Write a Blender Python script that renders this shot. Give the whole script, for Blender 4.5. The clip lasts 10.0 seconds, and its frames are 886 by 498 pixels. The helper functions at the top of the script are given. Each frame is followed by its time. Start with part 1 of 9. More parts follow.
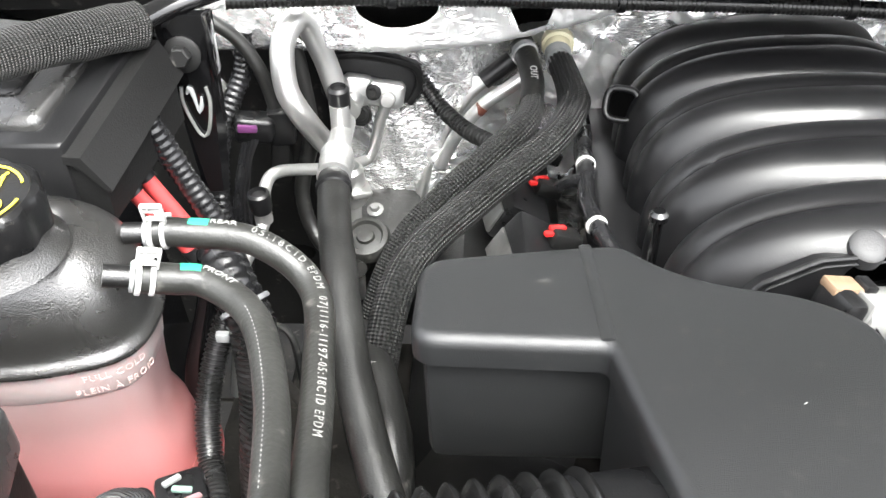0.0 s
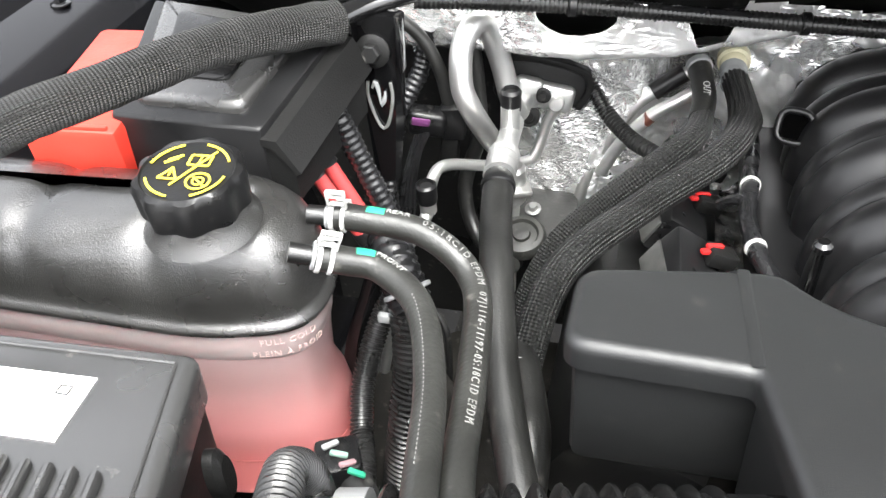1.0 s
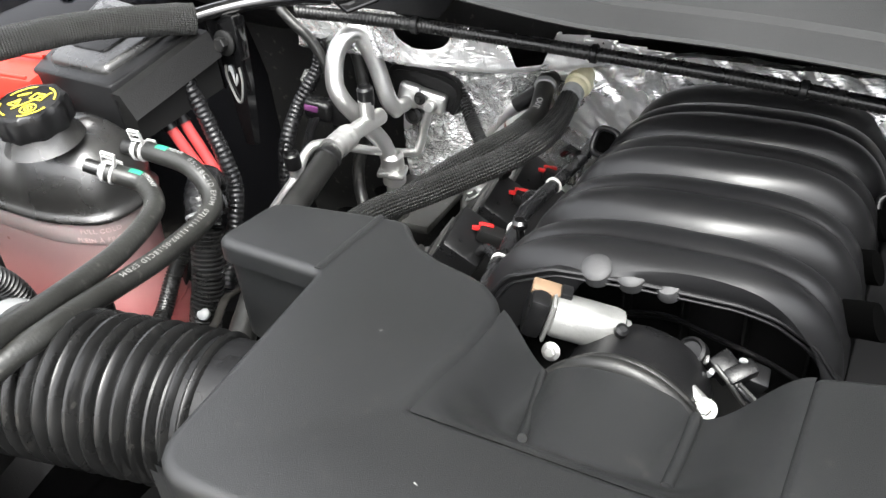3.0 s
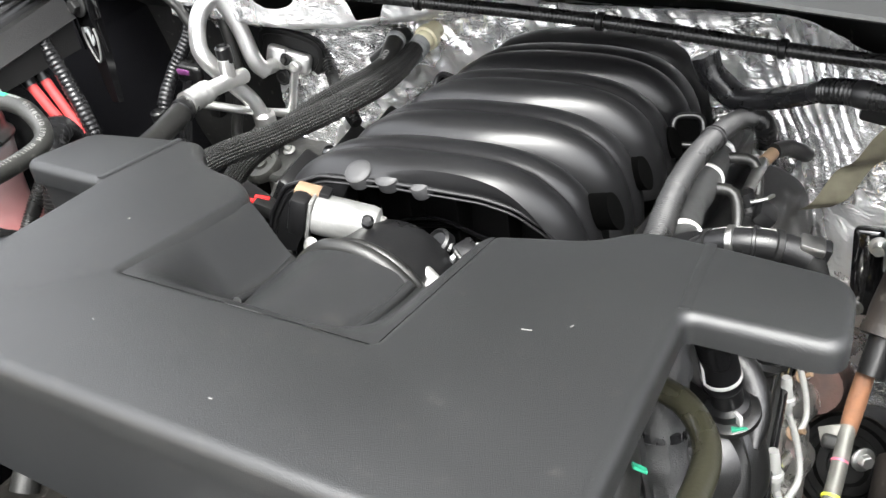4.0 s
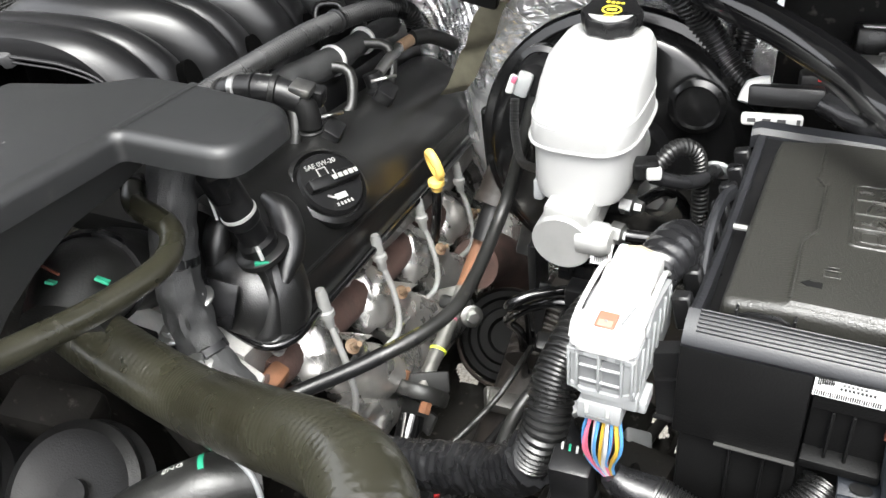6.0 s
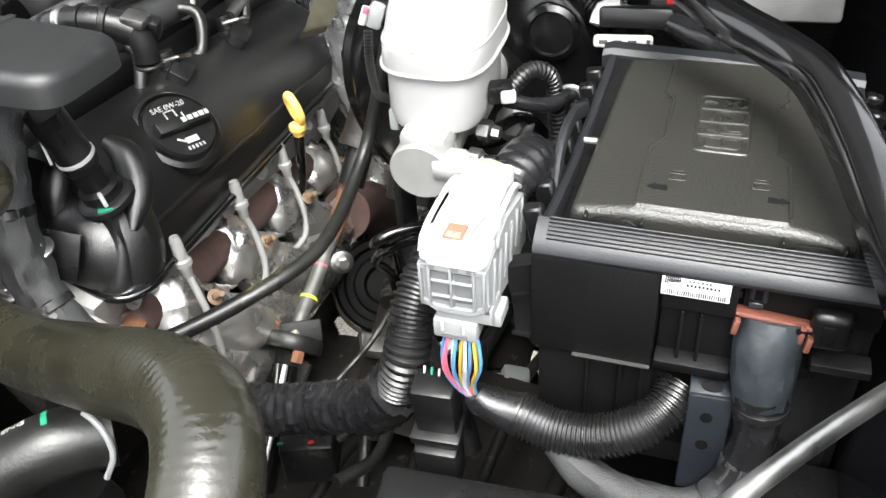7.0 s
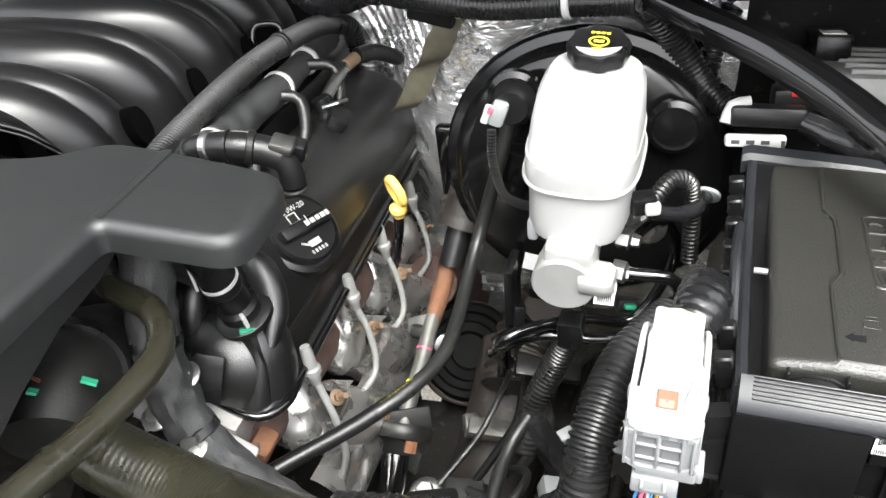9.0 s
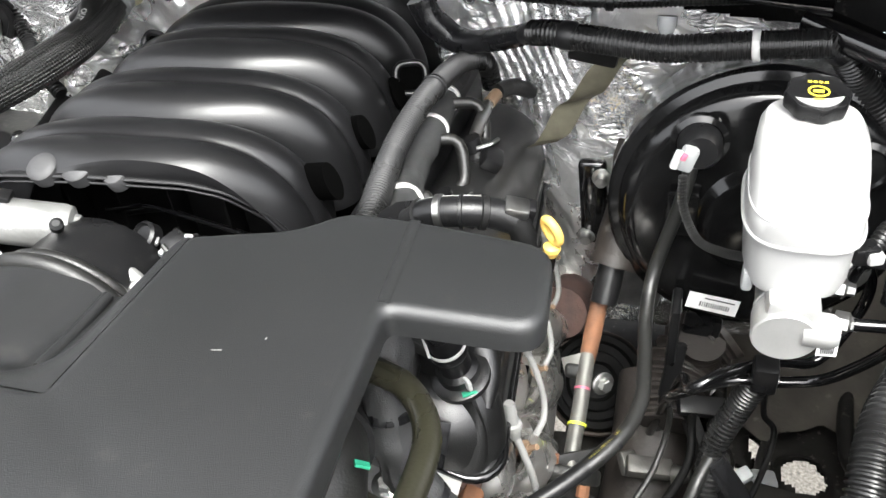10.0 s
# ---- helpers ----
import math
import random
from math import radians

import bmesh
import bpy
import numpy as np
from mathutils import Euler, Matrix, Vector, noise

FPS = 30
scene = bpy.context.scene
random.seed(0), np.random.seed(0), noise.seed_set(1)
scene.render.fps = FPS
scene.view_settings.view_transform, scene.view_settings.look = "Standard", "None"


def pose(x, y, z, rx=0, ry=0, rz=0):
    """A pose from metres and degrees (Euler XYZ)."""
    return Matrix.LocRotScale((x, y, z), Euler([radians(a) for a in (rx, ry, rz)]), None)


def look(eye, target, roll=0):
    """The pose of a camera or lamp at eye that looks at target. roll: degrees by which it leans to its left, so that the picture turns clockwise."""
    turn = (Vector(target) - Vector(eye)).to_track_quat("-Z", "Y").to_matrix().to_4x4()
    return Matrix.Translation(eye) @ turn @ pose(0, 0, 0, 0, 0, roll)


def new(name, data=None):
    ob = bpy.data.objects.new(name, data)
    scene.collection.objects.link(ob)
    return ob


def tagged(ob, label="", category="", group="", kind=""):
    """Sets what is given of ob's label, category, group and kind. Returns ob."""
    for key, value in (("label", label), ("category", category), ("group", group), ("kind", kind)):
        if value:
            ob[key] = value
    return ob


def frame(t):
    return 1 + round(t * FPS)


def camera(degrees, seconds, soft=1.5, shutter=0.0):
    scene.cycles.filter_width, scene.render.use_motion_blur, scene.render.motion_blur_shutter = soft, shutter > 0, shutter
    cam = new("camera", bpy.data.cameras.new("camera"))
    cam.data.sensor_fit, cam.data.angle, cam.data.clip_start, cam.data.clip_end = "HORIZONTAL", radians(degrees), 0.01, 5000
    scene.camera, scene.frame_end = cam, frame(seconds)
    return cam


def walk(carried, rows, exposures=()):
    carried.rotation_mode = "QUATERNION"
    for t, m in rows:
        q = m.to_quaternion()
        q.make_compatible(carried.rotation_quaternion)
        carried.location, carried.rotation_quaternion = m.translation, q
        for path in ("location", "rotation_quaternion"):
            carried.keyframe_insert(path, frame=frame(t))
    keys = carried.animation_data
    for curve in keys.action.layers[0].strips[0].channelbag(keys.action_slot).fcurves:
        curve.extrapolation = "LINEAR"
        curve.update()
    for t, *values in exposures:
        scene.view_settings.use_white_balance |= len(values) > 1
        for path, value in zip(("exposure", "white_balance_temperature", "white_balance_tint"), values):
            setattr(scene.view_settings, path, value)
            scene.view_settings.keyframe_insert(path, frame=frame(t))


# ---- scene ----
cam = camera(52.9, 10.0, soft=1.5)
PATH = [
    (0, (0.0444, -0.0111, 1.6189), (-0.0844, 1.7378, 0.2522), -2.1),
    (0.5, (0.02, -0.0133, 1.6233), (-0.2678, 1.7056, 0.2444), -2.6),
    (1, (0.0356, -0.0311, 1.6444), (-0.4422, 1.6489, 0.2722), -3.4),
    (1.5, (0.1033, -0.0456, 1.6678), (-0.5756, 1.5844, 0.3178), -4.2),
    (2, (0.2067, -0.0556, 1.69), (-0.6589, 1.4967, 0.3567), -4.8),
    (2.5, (0.3344, -0.0689, 1.7056), (-0.5989, 1.4644, 0.3956), -4.9),
    (3, (0.4978, -0.09, 1.6889), (-0.4567, 1.4589, 0.4111), -5.0),
    (3.2, (0.57, -0.0956, 1.6811), (-0.3989, 1.4533, 0.4156), -5.5),
    (4.3, (0.8044, -0.0689, 1.6067), (-0.2411, 1.4722, 0.3933), -8.7),
    (4.5, (0.8411, -0.0567, 1.6022), (-0.1678, 1.5056, 0.3844), -7.7),
    (5, (0.9411, -0.0244, 1.5756), (0.03, 1.5656, 0.3189), -5.7),
    (5.5, (1.0289, -0.0222, 1.5511), (0.1467, 1.5511, 0.2533), -5.5),
    (6, (1.08, -0.0289, 1.5478), (0.2189, 1.5333, 0.2222), -6.3),
    (6.2, (1.0933, -0.0278, 1.5456), (0.2744, 1.54, 0.2), -6.4),
    (7.3, (1.1044, -0.02, 1.5044), (0.55, 1.5956, 0.0833), -4.0),
    (7.5, (1.0989, -0.0144, 1.5089), (0.5544, 1.5944, 0.0756), -4.1),
    (8, (1.0822, -0.0011, 1.5311), (0.4689, 1.59, 0.1067), -5.6),
    (8.5, (1.0444, 0.0111, 1.5567), (0.4511, 1.6167, 0.1411), -5.0),
    (9, (0.9778, 0.0067, 1.5878), (0.3889, 1.6133, 0.1689), -5.2),
    (9.5, (0.8944, 0.0033, 1.6167), (0.3311, 1.6089, 0.1856), -5.7),
    (10, (0.7922, -0.0033, 1.6333), (0.2489, 1.6033, 0.1978), -5.8),
]
EXPO, SKY, SUN, HOOD = 2.5, 0.15, 0.45, 66
K = 0.9  # plan units to metres


def put_at(v):
    return Vector(v) * K


walk(cam, [(t, look(put_at(eye), put_at(target), roll)) for t, eye, target, roll in PATH], [(t, EXPO + e) for t, e in ((0, 0.55), (0.5, 0.5), (1, 0.3), (2, -0.2), (2.5, -0.15), (3, 0.0), (4.5, 0.4), (5, 0.3), (6, 0.0), (7.5, 0.05), (9, 0.0), (10, 0.15))])

# ---- world and light ----
world = bpy.data.worlds.new("world")
scene.world = world
world.use_nodes = True
wn = world.node_tree.nodes
sky = wn.new("ShaderNodeTexSky")
sky.sky_type = "NISHITA"
sky.sun_disc = False
sky.sun_elevation = radians(64)
sky.sun_rotation = radians(155)
sky.air_density, sky.dust_density, sky.ozone_density = 1.0, 6.0, 1.0
grey = wn.new("ShaderNodeHueSaturation")
grey.inputs["Saturation"].default_value = 0.15
world.node_tree.links.new(sky.outputs[0], grey.inputs["Color"])
world.node_tree.links.new(grey.outputs[0], wn["Background"].inputs[0])
wn["Background"].inputs[1].default_value = SKY
sun = new("sun", bpy.data.lights.new("sun", "SUN"))
sun.data.energy, sun.data.angle, sun.data.color = SUN, radians(35), (0.92, 1.0, 0.90)
sun.matrix_world = look((1.0, -0.7, 4.0), (0.4, 0.6, 1.0))


# ---- materials ----
def mat(name, base, rough=0.5, metal=0.0, grain=(400, 0.15), blotch=(12, 0.15), rough_var=0.1, coat=0.0, trans=0.0, sss=0.0, weave=None, spec=0.5, wear=0.0, rnd=0.0):
    m = bpy.data.materials.new(name)
    m.use_nodes = True
    nt = m.node_tree
    n, ln = nt.nodes, nt.links
    b = n["Principled BSDF"]
    co = n.new("ShaderNodeTexCoord")
    big = n.new("ShaderNodeTexNoise")
    big.inputs["Scale"].default_value, big.inputs["Detail"].default_value = blotch[0], 5
    ln.new(co.outputs["Object"], big.inputs["Vector"])
    ramp = n.new("ShaderNodeMapRange")
    ramp.inputs["From Min"].default_value, ramp.inputs["From Max"].default_value = 0.3, 0.7
    ramp.inputs["To Min"].default_value, ramp.inputs["To Max"].default_value = 1 - blotch[1], 1 + blotch[1]
    ln.new(big.outputs["Fac"], ramp.inputs["Value"])
    mul = n.new("ShaderNodeVectorMath")
    mul.operation = "SCALE"
    mul.inputs[0].default_value = base
    ln.new(ramp.outputs[0], mul.inputs["Scale"])
    col = mul.outputs[0]
    if rnd:
        oi = n.new("ShaderNodeObjectInfo")
        rr = n.new("ShaderNodeMapRange")
        rr.inputs["To Min"].default_value, rr.inputs["To Max"].default_value = 1 - rnd, 1 + rnd
        ln.new(oi.outputs["Random"], rr.inputs["Value"])
        m2 = n.new("ShaderNodeVectorMath")
        m2.operation = "SCALE"
        ln.new(col, m2.inputs[0])
        ln.new(rr.outputs[0], m2.inputs["Scale"])
        col = m2.outputs[0]
    if wear:
        wn2 = n.new("ShaderNodeTexNoise")
        wn2.inputs["Scale"].default_value, wn2.inputs["Detail"].default_value = 90, 8
        ln.new(co.outputs["Object"], wn2.inputs["Vector"])
        wr = n.new("ShaderNodeMapRange")
        wr.inputs["From Min"].default_value, wr.inputs["From Max"].default_value = 0.62, 0.78
        ln.new(wn2.outputs["Fac"], wr.inputs["Value"])
        wm = n.new("ShaderNodeMath")
        wm.operation = "MULTIPLY"
        wm.inputs[1].default_value = wear
        ln.new(wr.outputs[0], wm.inputs[0])
        mx = n.new("ShaderNodeMix")
        mx.data_type = "RGBA"
        ln.new(wm.outputs[0], mx.inputs["Factor"])
        ln.new(col, mx.inputs["A"])
        mx.inputs["B"].default_value = (0.33, 0.31, 0.28, 1)
        col = mx.outputs["Result"]
    ln.new(col, b.inputs["Base Color"])
    fine = n.new("ShaderNodeTexNoise")
    fine.inputs["Scale"].default_value, fine.inputs["Detail"].default_value = grain[0], 3
    ln.new(co.outputs["Object"], fine.inputs["Vector"])
    rm = n.new("ShaderNodeMapRange")
    rm.inputs["From Min"].default_value, rm.inputs["From Max"].default_value = 0.3, 0.7
    rm.inputs["To Min"].default_value, rm.inputs["To Max"].default_value = max(0.03, rough - rough_var), min(1, rough + rough_var)
    ln.new(big.outputs["Fac"], rm.inputs["Value"])
    ln.new(rm.outputs[0], b.inputs["Roughness"])
    bump = n.new("ShaderNodeBump")
    bump.inputs["Strength"].default_value, bump.inputs["Distance"].default_value = grain[1], 0.001
    ln.new(fine.outputs["Fac"], bump.inputs["Height"])
    ln.new(bump.outputs[0], b.inputs["Normal"])
    if weave:  # crossing diagonal threads, by the tube's own coordinates
        sep = n.new("ShaderNodeSeparateXYZ")
        ln.new(co.outputs["UV"], sep.inputs[0])
        out = []
        for sign in (1, -1):
            a = n.new("ShaderNodeMath")
            a.operation = "MULTIPLY_ADD"
            a.inputs[1].default_value, a.inputs[2].default_value = weave[0] * sign, 0
            ln.new(sep.outputs[0], a.inputs[0])
            c = n.new("ShaderNodeMath")
            c.operation = "MULTIPLY_ADD"
            c.inputs[1].default_value = weave[1]
            ln.new(sep.outputs[1], c.inputs[0])
            ln.new(a.outputs[0], c.inputs[2])
            s = n.new("ShaderNodeMath")
            s.operation = "SINE"
            ln.new(c.outputs[0], s.inputs[0])
            out.append(s)
        mm = n.new("ShaderNodeMath")
        mm.operation = "MULTIPLY"
        ln.new(out[0].outputs[0], mm.inputs[0])
        ln.new(out[1].outputs[0], mm.inputs[1])
        ln.new(mm.outputs[0], bump.inputs["Height"])
        bump.inputs["Strength"].default_value, bump.inputs["Distance"].default_value = 1.0, weave[2]
        # base colour scaled with the bump: darker in the gaps, paler on the threads
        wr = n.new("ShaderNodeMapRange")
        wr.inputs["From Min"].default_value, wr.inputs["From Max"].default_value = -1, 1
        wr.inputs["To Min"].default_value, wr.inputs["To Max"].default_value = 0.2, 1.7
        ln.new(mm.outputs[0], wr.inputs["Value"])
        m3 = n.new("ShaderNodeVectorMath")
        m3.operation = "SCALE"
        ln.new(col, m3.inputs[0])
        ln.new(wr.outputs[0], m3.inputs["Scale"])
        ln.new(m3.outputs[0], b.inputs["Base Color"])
    b.inputs["Metallic"].default_value = metal
    b.inputs["Coat Weight"].default_value = coat
    b.inputs["Coat Roughness"].default_value = 0.08
    b.inputs["Transmission Weight"].default_value = trans
    b.inputs["Specular IOR Level"].default_value = spec
    if sss:
        b.inputs["Subsurface Weight"].default_value = sss
        b.inputs["Subsurface Radius"].default_value = (0.02, 0.012, 0.012)
        b.inputs["Subsurface Scale"].default_value = 0.6
    return m


COVER = mat("grained_grey_plastic", (0.0135, 0.0140, 0.0145), 0.36, grain=(1500, 0.35), blotch=(5, 0.10), rough_var=0.05, spec=0.58, wear=0.05)
MANI = mat("moulded_black_nylon", (0.006, 0.006, 0.0065), 0.34, grain=(700, 0.10), blotch=(9, 0.2), rough_var=0.05, spec=0.5)
BLACK = mat("black_plastic", (0.0062, 0.0062, 0.0066), 0.33, grain=(700, 0.15), blotch=(15, 0.25), wear=0.04, spec=0.35)
MATTE = mat("matte_black_plastic", (0.0075, 0.0075, 0.0075), 0.42, grain=(700, 0.3), blotch=(15, 0.2), spec=0.22)
DARK = mat("dark_shaded_steel", (0.0085, 0.0085, 0.0085), 0.6, grain=(200, 0.3), blotch=(10, 0.4), wear=0.25, spec=0.3)
GLOSS = mat("glossy_black_paint", (0.0035, 0.0035, 0.0038), 0.1, grain=(300, 0.03), blotch=(6, 0.2), coat=0.6, rough_var=0.05)
PEEL = mat("stippled_black_paint", (0.0055, 0.0055, 0.0055), 0.33, grain=(900, 0.3), blotch=(40, 0.08), rough_var=0.02, spec=0.85)
TANKTOP = mat("moulded_black_tank_plastic", (0.0185, 0.0181, 0.0175), 0.30, grain=(900, 0.5), blotch=(20, 0.25), spec=1.0, coat=0.5)
LIDP2 = mat("satin_filter_lid_plastic", (0.028, 0.028, 0.028), 0.25, grain=(900, 0.12), blotch=(9, 0.2), rough_var=0.08, spec=1.0, wear=0.1)
RUBBER = mat("black_rubber", (0.011, 0.011, 0.0105), 0.4, grain=(500, 0.25), blotch=(30, 0.3), wear=0.12)
DUSTY = mat("dusty_coolant_hose_rubber", (0.018, 0.0182, 0.0168), 0.42, grain=(350, 0.35), blotch=(25, 0.3), wear=0.25)
OLIVE = mat("dusty_hose_rubber", (0.0165, 0.0158, 0.0100), 0.29, grain=(420, 0.22), blotch=(20, 0.25), wear=0.06, spec=0.75)
CORR = mat("corrugated_black_plastic", (0.0093, 0.0093, 0.0093), 0.3, grain=(500, 0.15), blotch=(25, 0.3))
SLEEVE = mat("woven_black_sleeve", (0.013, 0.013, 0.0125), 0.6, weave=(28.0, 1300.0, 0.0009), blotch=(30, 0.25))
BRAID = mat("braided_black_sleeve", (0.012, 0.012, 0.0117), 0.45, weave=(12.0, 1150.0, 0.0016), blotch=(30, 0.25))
TAPE = mat("black_tape", (0.0093, 0.0093, 0.01008), 0.26, grain=(70, 0.9), blotch=(40, 0.3))
ALU = mat("cast_aluminium", (0.42, 0.42, 0.41), 0.5, metal=1.0, grain=(300, 0.35), blotch=(25, 0.15))
TUBE = mat("drawn_aluminium", (0.62, 0.62, 0.61), 0.38, metal=0.9, grain=(500, 0.15), blotch=(18, 0.1))
STEEL = mat("zinc_steel", (0.42, 0.42, 0.41), 0.35, metal=1.0, grain=(300, 0.2), blotch=(40, 0.25))
SHIELD = mat("stamped_heat_shield", (0.62, 0.605, 0.585), 0.28, metal=0.9, grain=(90, 0.35), blotch=(30, 0.2), rough_var=0.12)
IRON = mat("rusty_cast_iron", (0.085, 0.05, 0.042), 0.8, grain=(250, 0.8), blotch=(35, 0.45))
RUST = mat("orange_rust", (0.13, 0.056, 0.027), 0.8, grain=(250, 0.6), blotch=(60, 0.4))
HEAD = mat("sand_cast_aluminium", (0.36, 0.355, 0.34), 0.6, metal=0.2, grain=(260, 0.8), blotch=(20, 0.35), wear=0.2)
RED = mat("red_plastic", (0.55, 0.035, 0.02), 0.45, grain=(400, 0.15), blotch=(20, 0.1))
REDCABLE = mat("red_cable", (0.45, 0.05, 0.05), 0.55, grain=(300, 0.2), blotch=(40, 0.15))
REDCLIP = mat("bright_red_clip", (0.48, 0.018, 0.018), 0.4)
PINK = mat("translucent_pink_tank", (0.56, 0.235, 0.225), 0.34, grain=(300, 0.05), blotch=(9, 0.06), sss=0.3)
pn, pl = PINK.node_tree.nodes, PINK.node_tree.links  # base colour mixed by height, redder low and paler pink high
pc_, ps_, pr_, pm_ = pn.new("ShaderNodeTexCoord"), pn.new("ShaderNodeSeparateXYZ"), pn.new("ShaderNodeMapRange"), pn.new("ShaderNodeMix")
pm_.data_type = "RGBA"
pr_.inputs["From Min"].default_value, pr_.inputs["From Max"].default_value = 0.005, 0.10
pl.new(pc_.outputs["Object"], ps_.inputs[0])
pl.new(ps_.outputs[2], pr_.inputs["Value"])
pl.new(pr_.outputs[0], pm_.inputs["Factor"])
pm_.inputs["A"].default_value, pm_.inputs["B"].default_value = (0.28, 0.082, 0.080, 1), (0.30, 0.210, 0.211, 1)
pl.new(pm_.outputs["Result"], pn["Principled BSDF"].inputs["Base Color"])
MILKY = mat("milky_tank_plastic", (0.34, 0.275, 0.272), 0.38, grain=(300, 0.1), blotch=(9, 0.08), sss=0.5)
COOLANT = mat("orange_red_coolant", (0.30, 0.085, 0.075), 0.38, grain=(300, 0.1), blotch=(9, 0.1), sss=0.4)
WHITE = mat("white_plastic", (0.44, 0.44, 0.43), 0.38, grain=(300, 0.1), blotch=(10, 0.06))
PALEGREY = mat("pale_grey_plastic", (0.235, 0.241, 0.245), 0.45, grain=(300, 0.15), blotch=(20, 0.1))
NAVY = mat("slate_plastic", (0.0125, 0.0132, 0.0155), 0.42, grain=(900, 0.12), blotch=(15, 0.2))
YELLOW = mat("yellow_plastic", (0.75, 0.5, 0.12), 0.4, grain=(300, 0.1), blotch=(30, 0.12))
BOOST = mat("booster_black_paint", (0.004, 0.004, 0.0042), 0.2, grain=(300, 0.03), blotch=(6, 0.2), spec=0.5)
FADED = mat("faded_white_print", (0.16, 0.16, 0.155), 0.6)
# near black that puts the shade of interiors and openings into the colour
VOID = mat("shade_black_plastic", (0.0022, 0.0022, 0.0022), 0.7, grain=(200, 0.2), blotch=(10, 0.3), spec=0.15)
DIMYEL = mat("worn_yellow_print", (0.30, 0.26, 0.06), 0.6)
RESV = mat("translucent_white_tank", (0.29, 0.29, 0.286), 0.36, grain=(200, 0.1), blotch=(14, 0.07))
YPRINT = mat("yellow_print", (0.75, 0.62, 0.05), 0.55)
WPRINT = mat("white_print", (0.3, 0.3, 0.29), 0.6)
PAPER = mat("white_label", (0.8, 0.8, 0.79), 0.5, grain=(200, 0.05), blotch=(10, 0.03))
INK = mat("black_ink", (0.031, 0.031, 0.031), 0.6)
GREEN = mat("green_tape", (0.02, 0.26, 0.15), 0.5)
BLUEW = mat("blue_wire", (0.06, 0.20, 0.42), 0.45)
YELW = mat("yellow_wire", (0.42, 0.27, 0.03), 0.45)
PINKW = mat("pink_wire", (0.45, 0.10, 0.16), 0.45)
WHTW = mat("white_wire", (0.42, 0.42, 0.41), 0.45)
ORANGE = mat("orange_plastic", (0.125, 0.042, 0.028), 0.5)
BRASS = mat("tan_fitting", (0.17, 0.112, 0.07), 0.5, grain=(200, 0.3))
RUBBERG = mat("brown_black_boot", (0.016, 0.0125, 0.0105), 0.6, grain=(300, 0.3), blotch=(30, 0.4), wear=0.15)
CREAM = mat("cream_fitting", (0.62, 0.58, 0.4), 0.45)
GREYWIRE = mat("grey_silicone_wire", (0.2, 0.2, 0.195), 0.5, grain=(300, 0.2), blotch=(40, 0.2))
CLOTHT = mat("cloth_tape", (0.027, 0.0275, 0.028), 0.6, grain=(900, 0.5), blotch=(50, 0.35))
COWLP = mat("weathered_cowl_plastic", (0.027, 0.0275, 0.028), 0.7, spec=0.2, grain=(800, 0.35), blotch=(6, 0.15))
PAINT = mat("black_body_paint", (0.006, 0.006, 0.007), 0.14, grain=(300, 0.01), blotch=(4, 0.1), coat=0.15, rough_var=0.02, spec=0.35)
GROUND = mat("gravel_paving", (0.38, 0.35, 0.3), 0.9, grain=(130, 1.0), blotch=(160, 0.5))
PADDING = mat("hood_liner", (0.10, 0.10, 0.098), 0.9, grain=(300, 0.4))
GREASE = mat("grimy_frame", (0.013, 0.012, 0.0105), 0.75, grain=(150, 0.6), blotch=(20, 0.5), wear=0.3, spec=0.2)


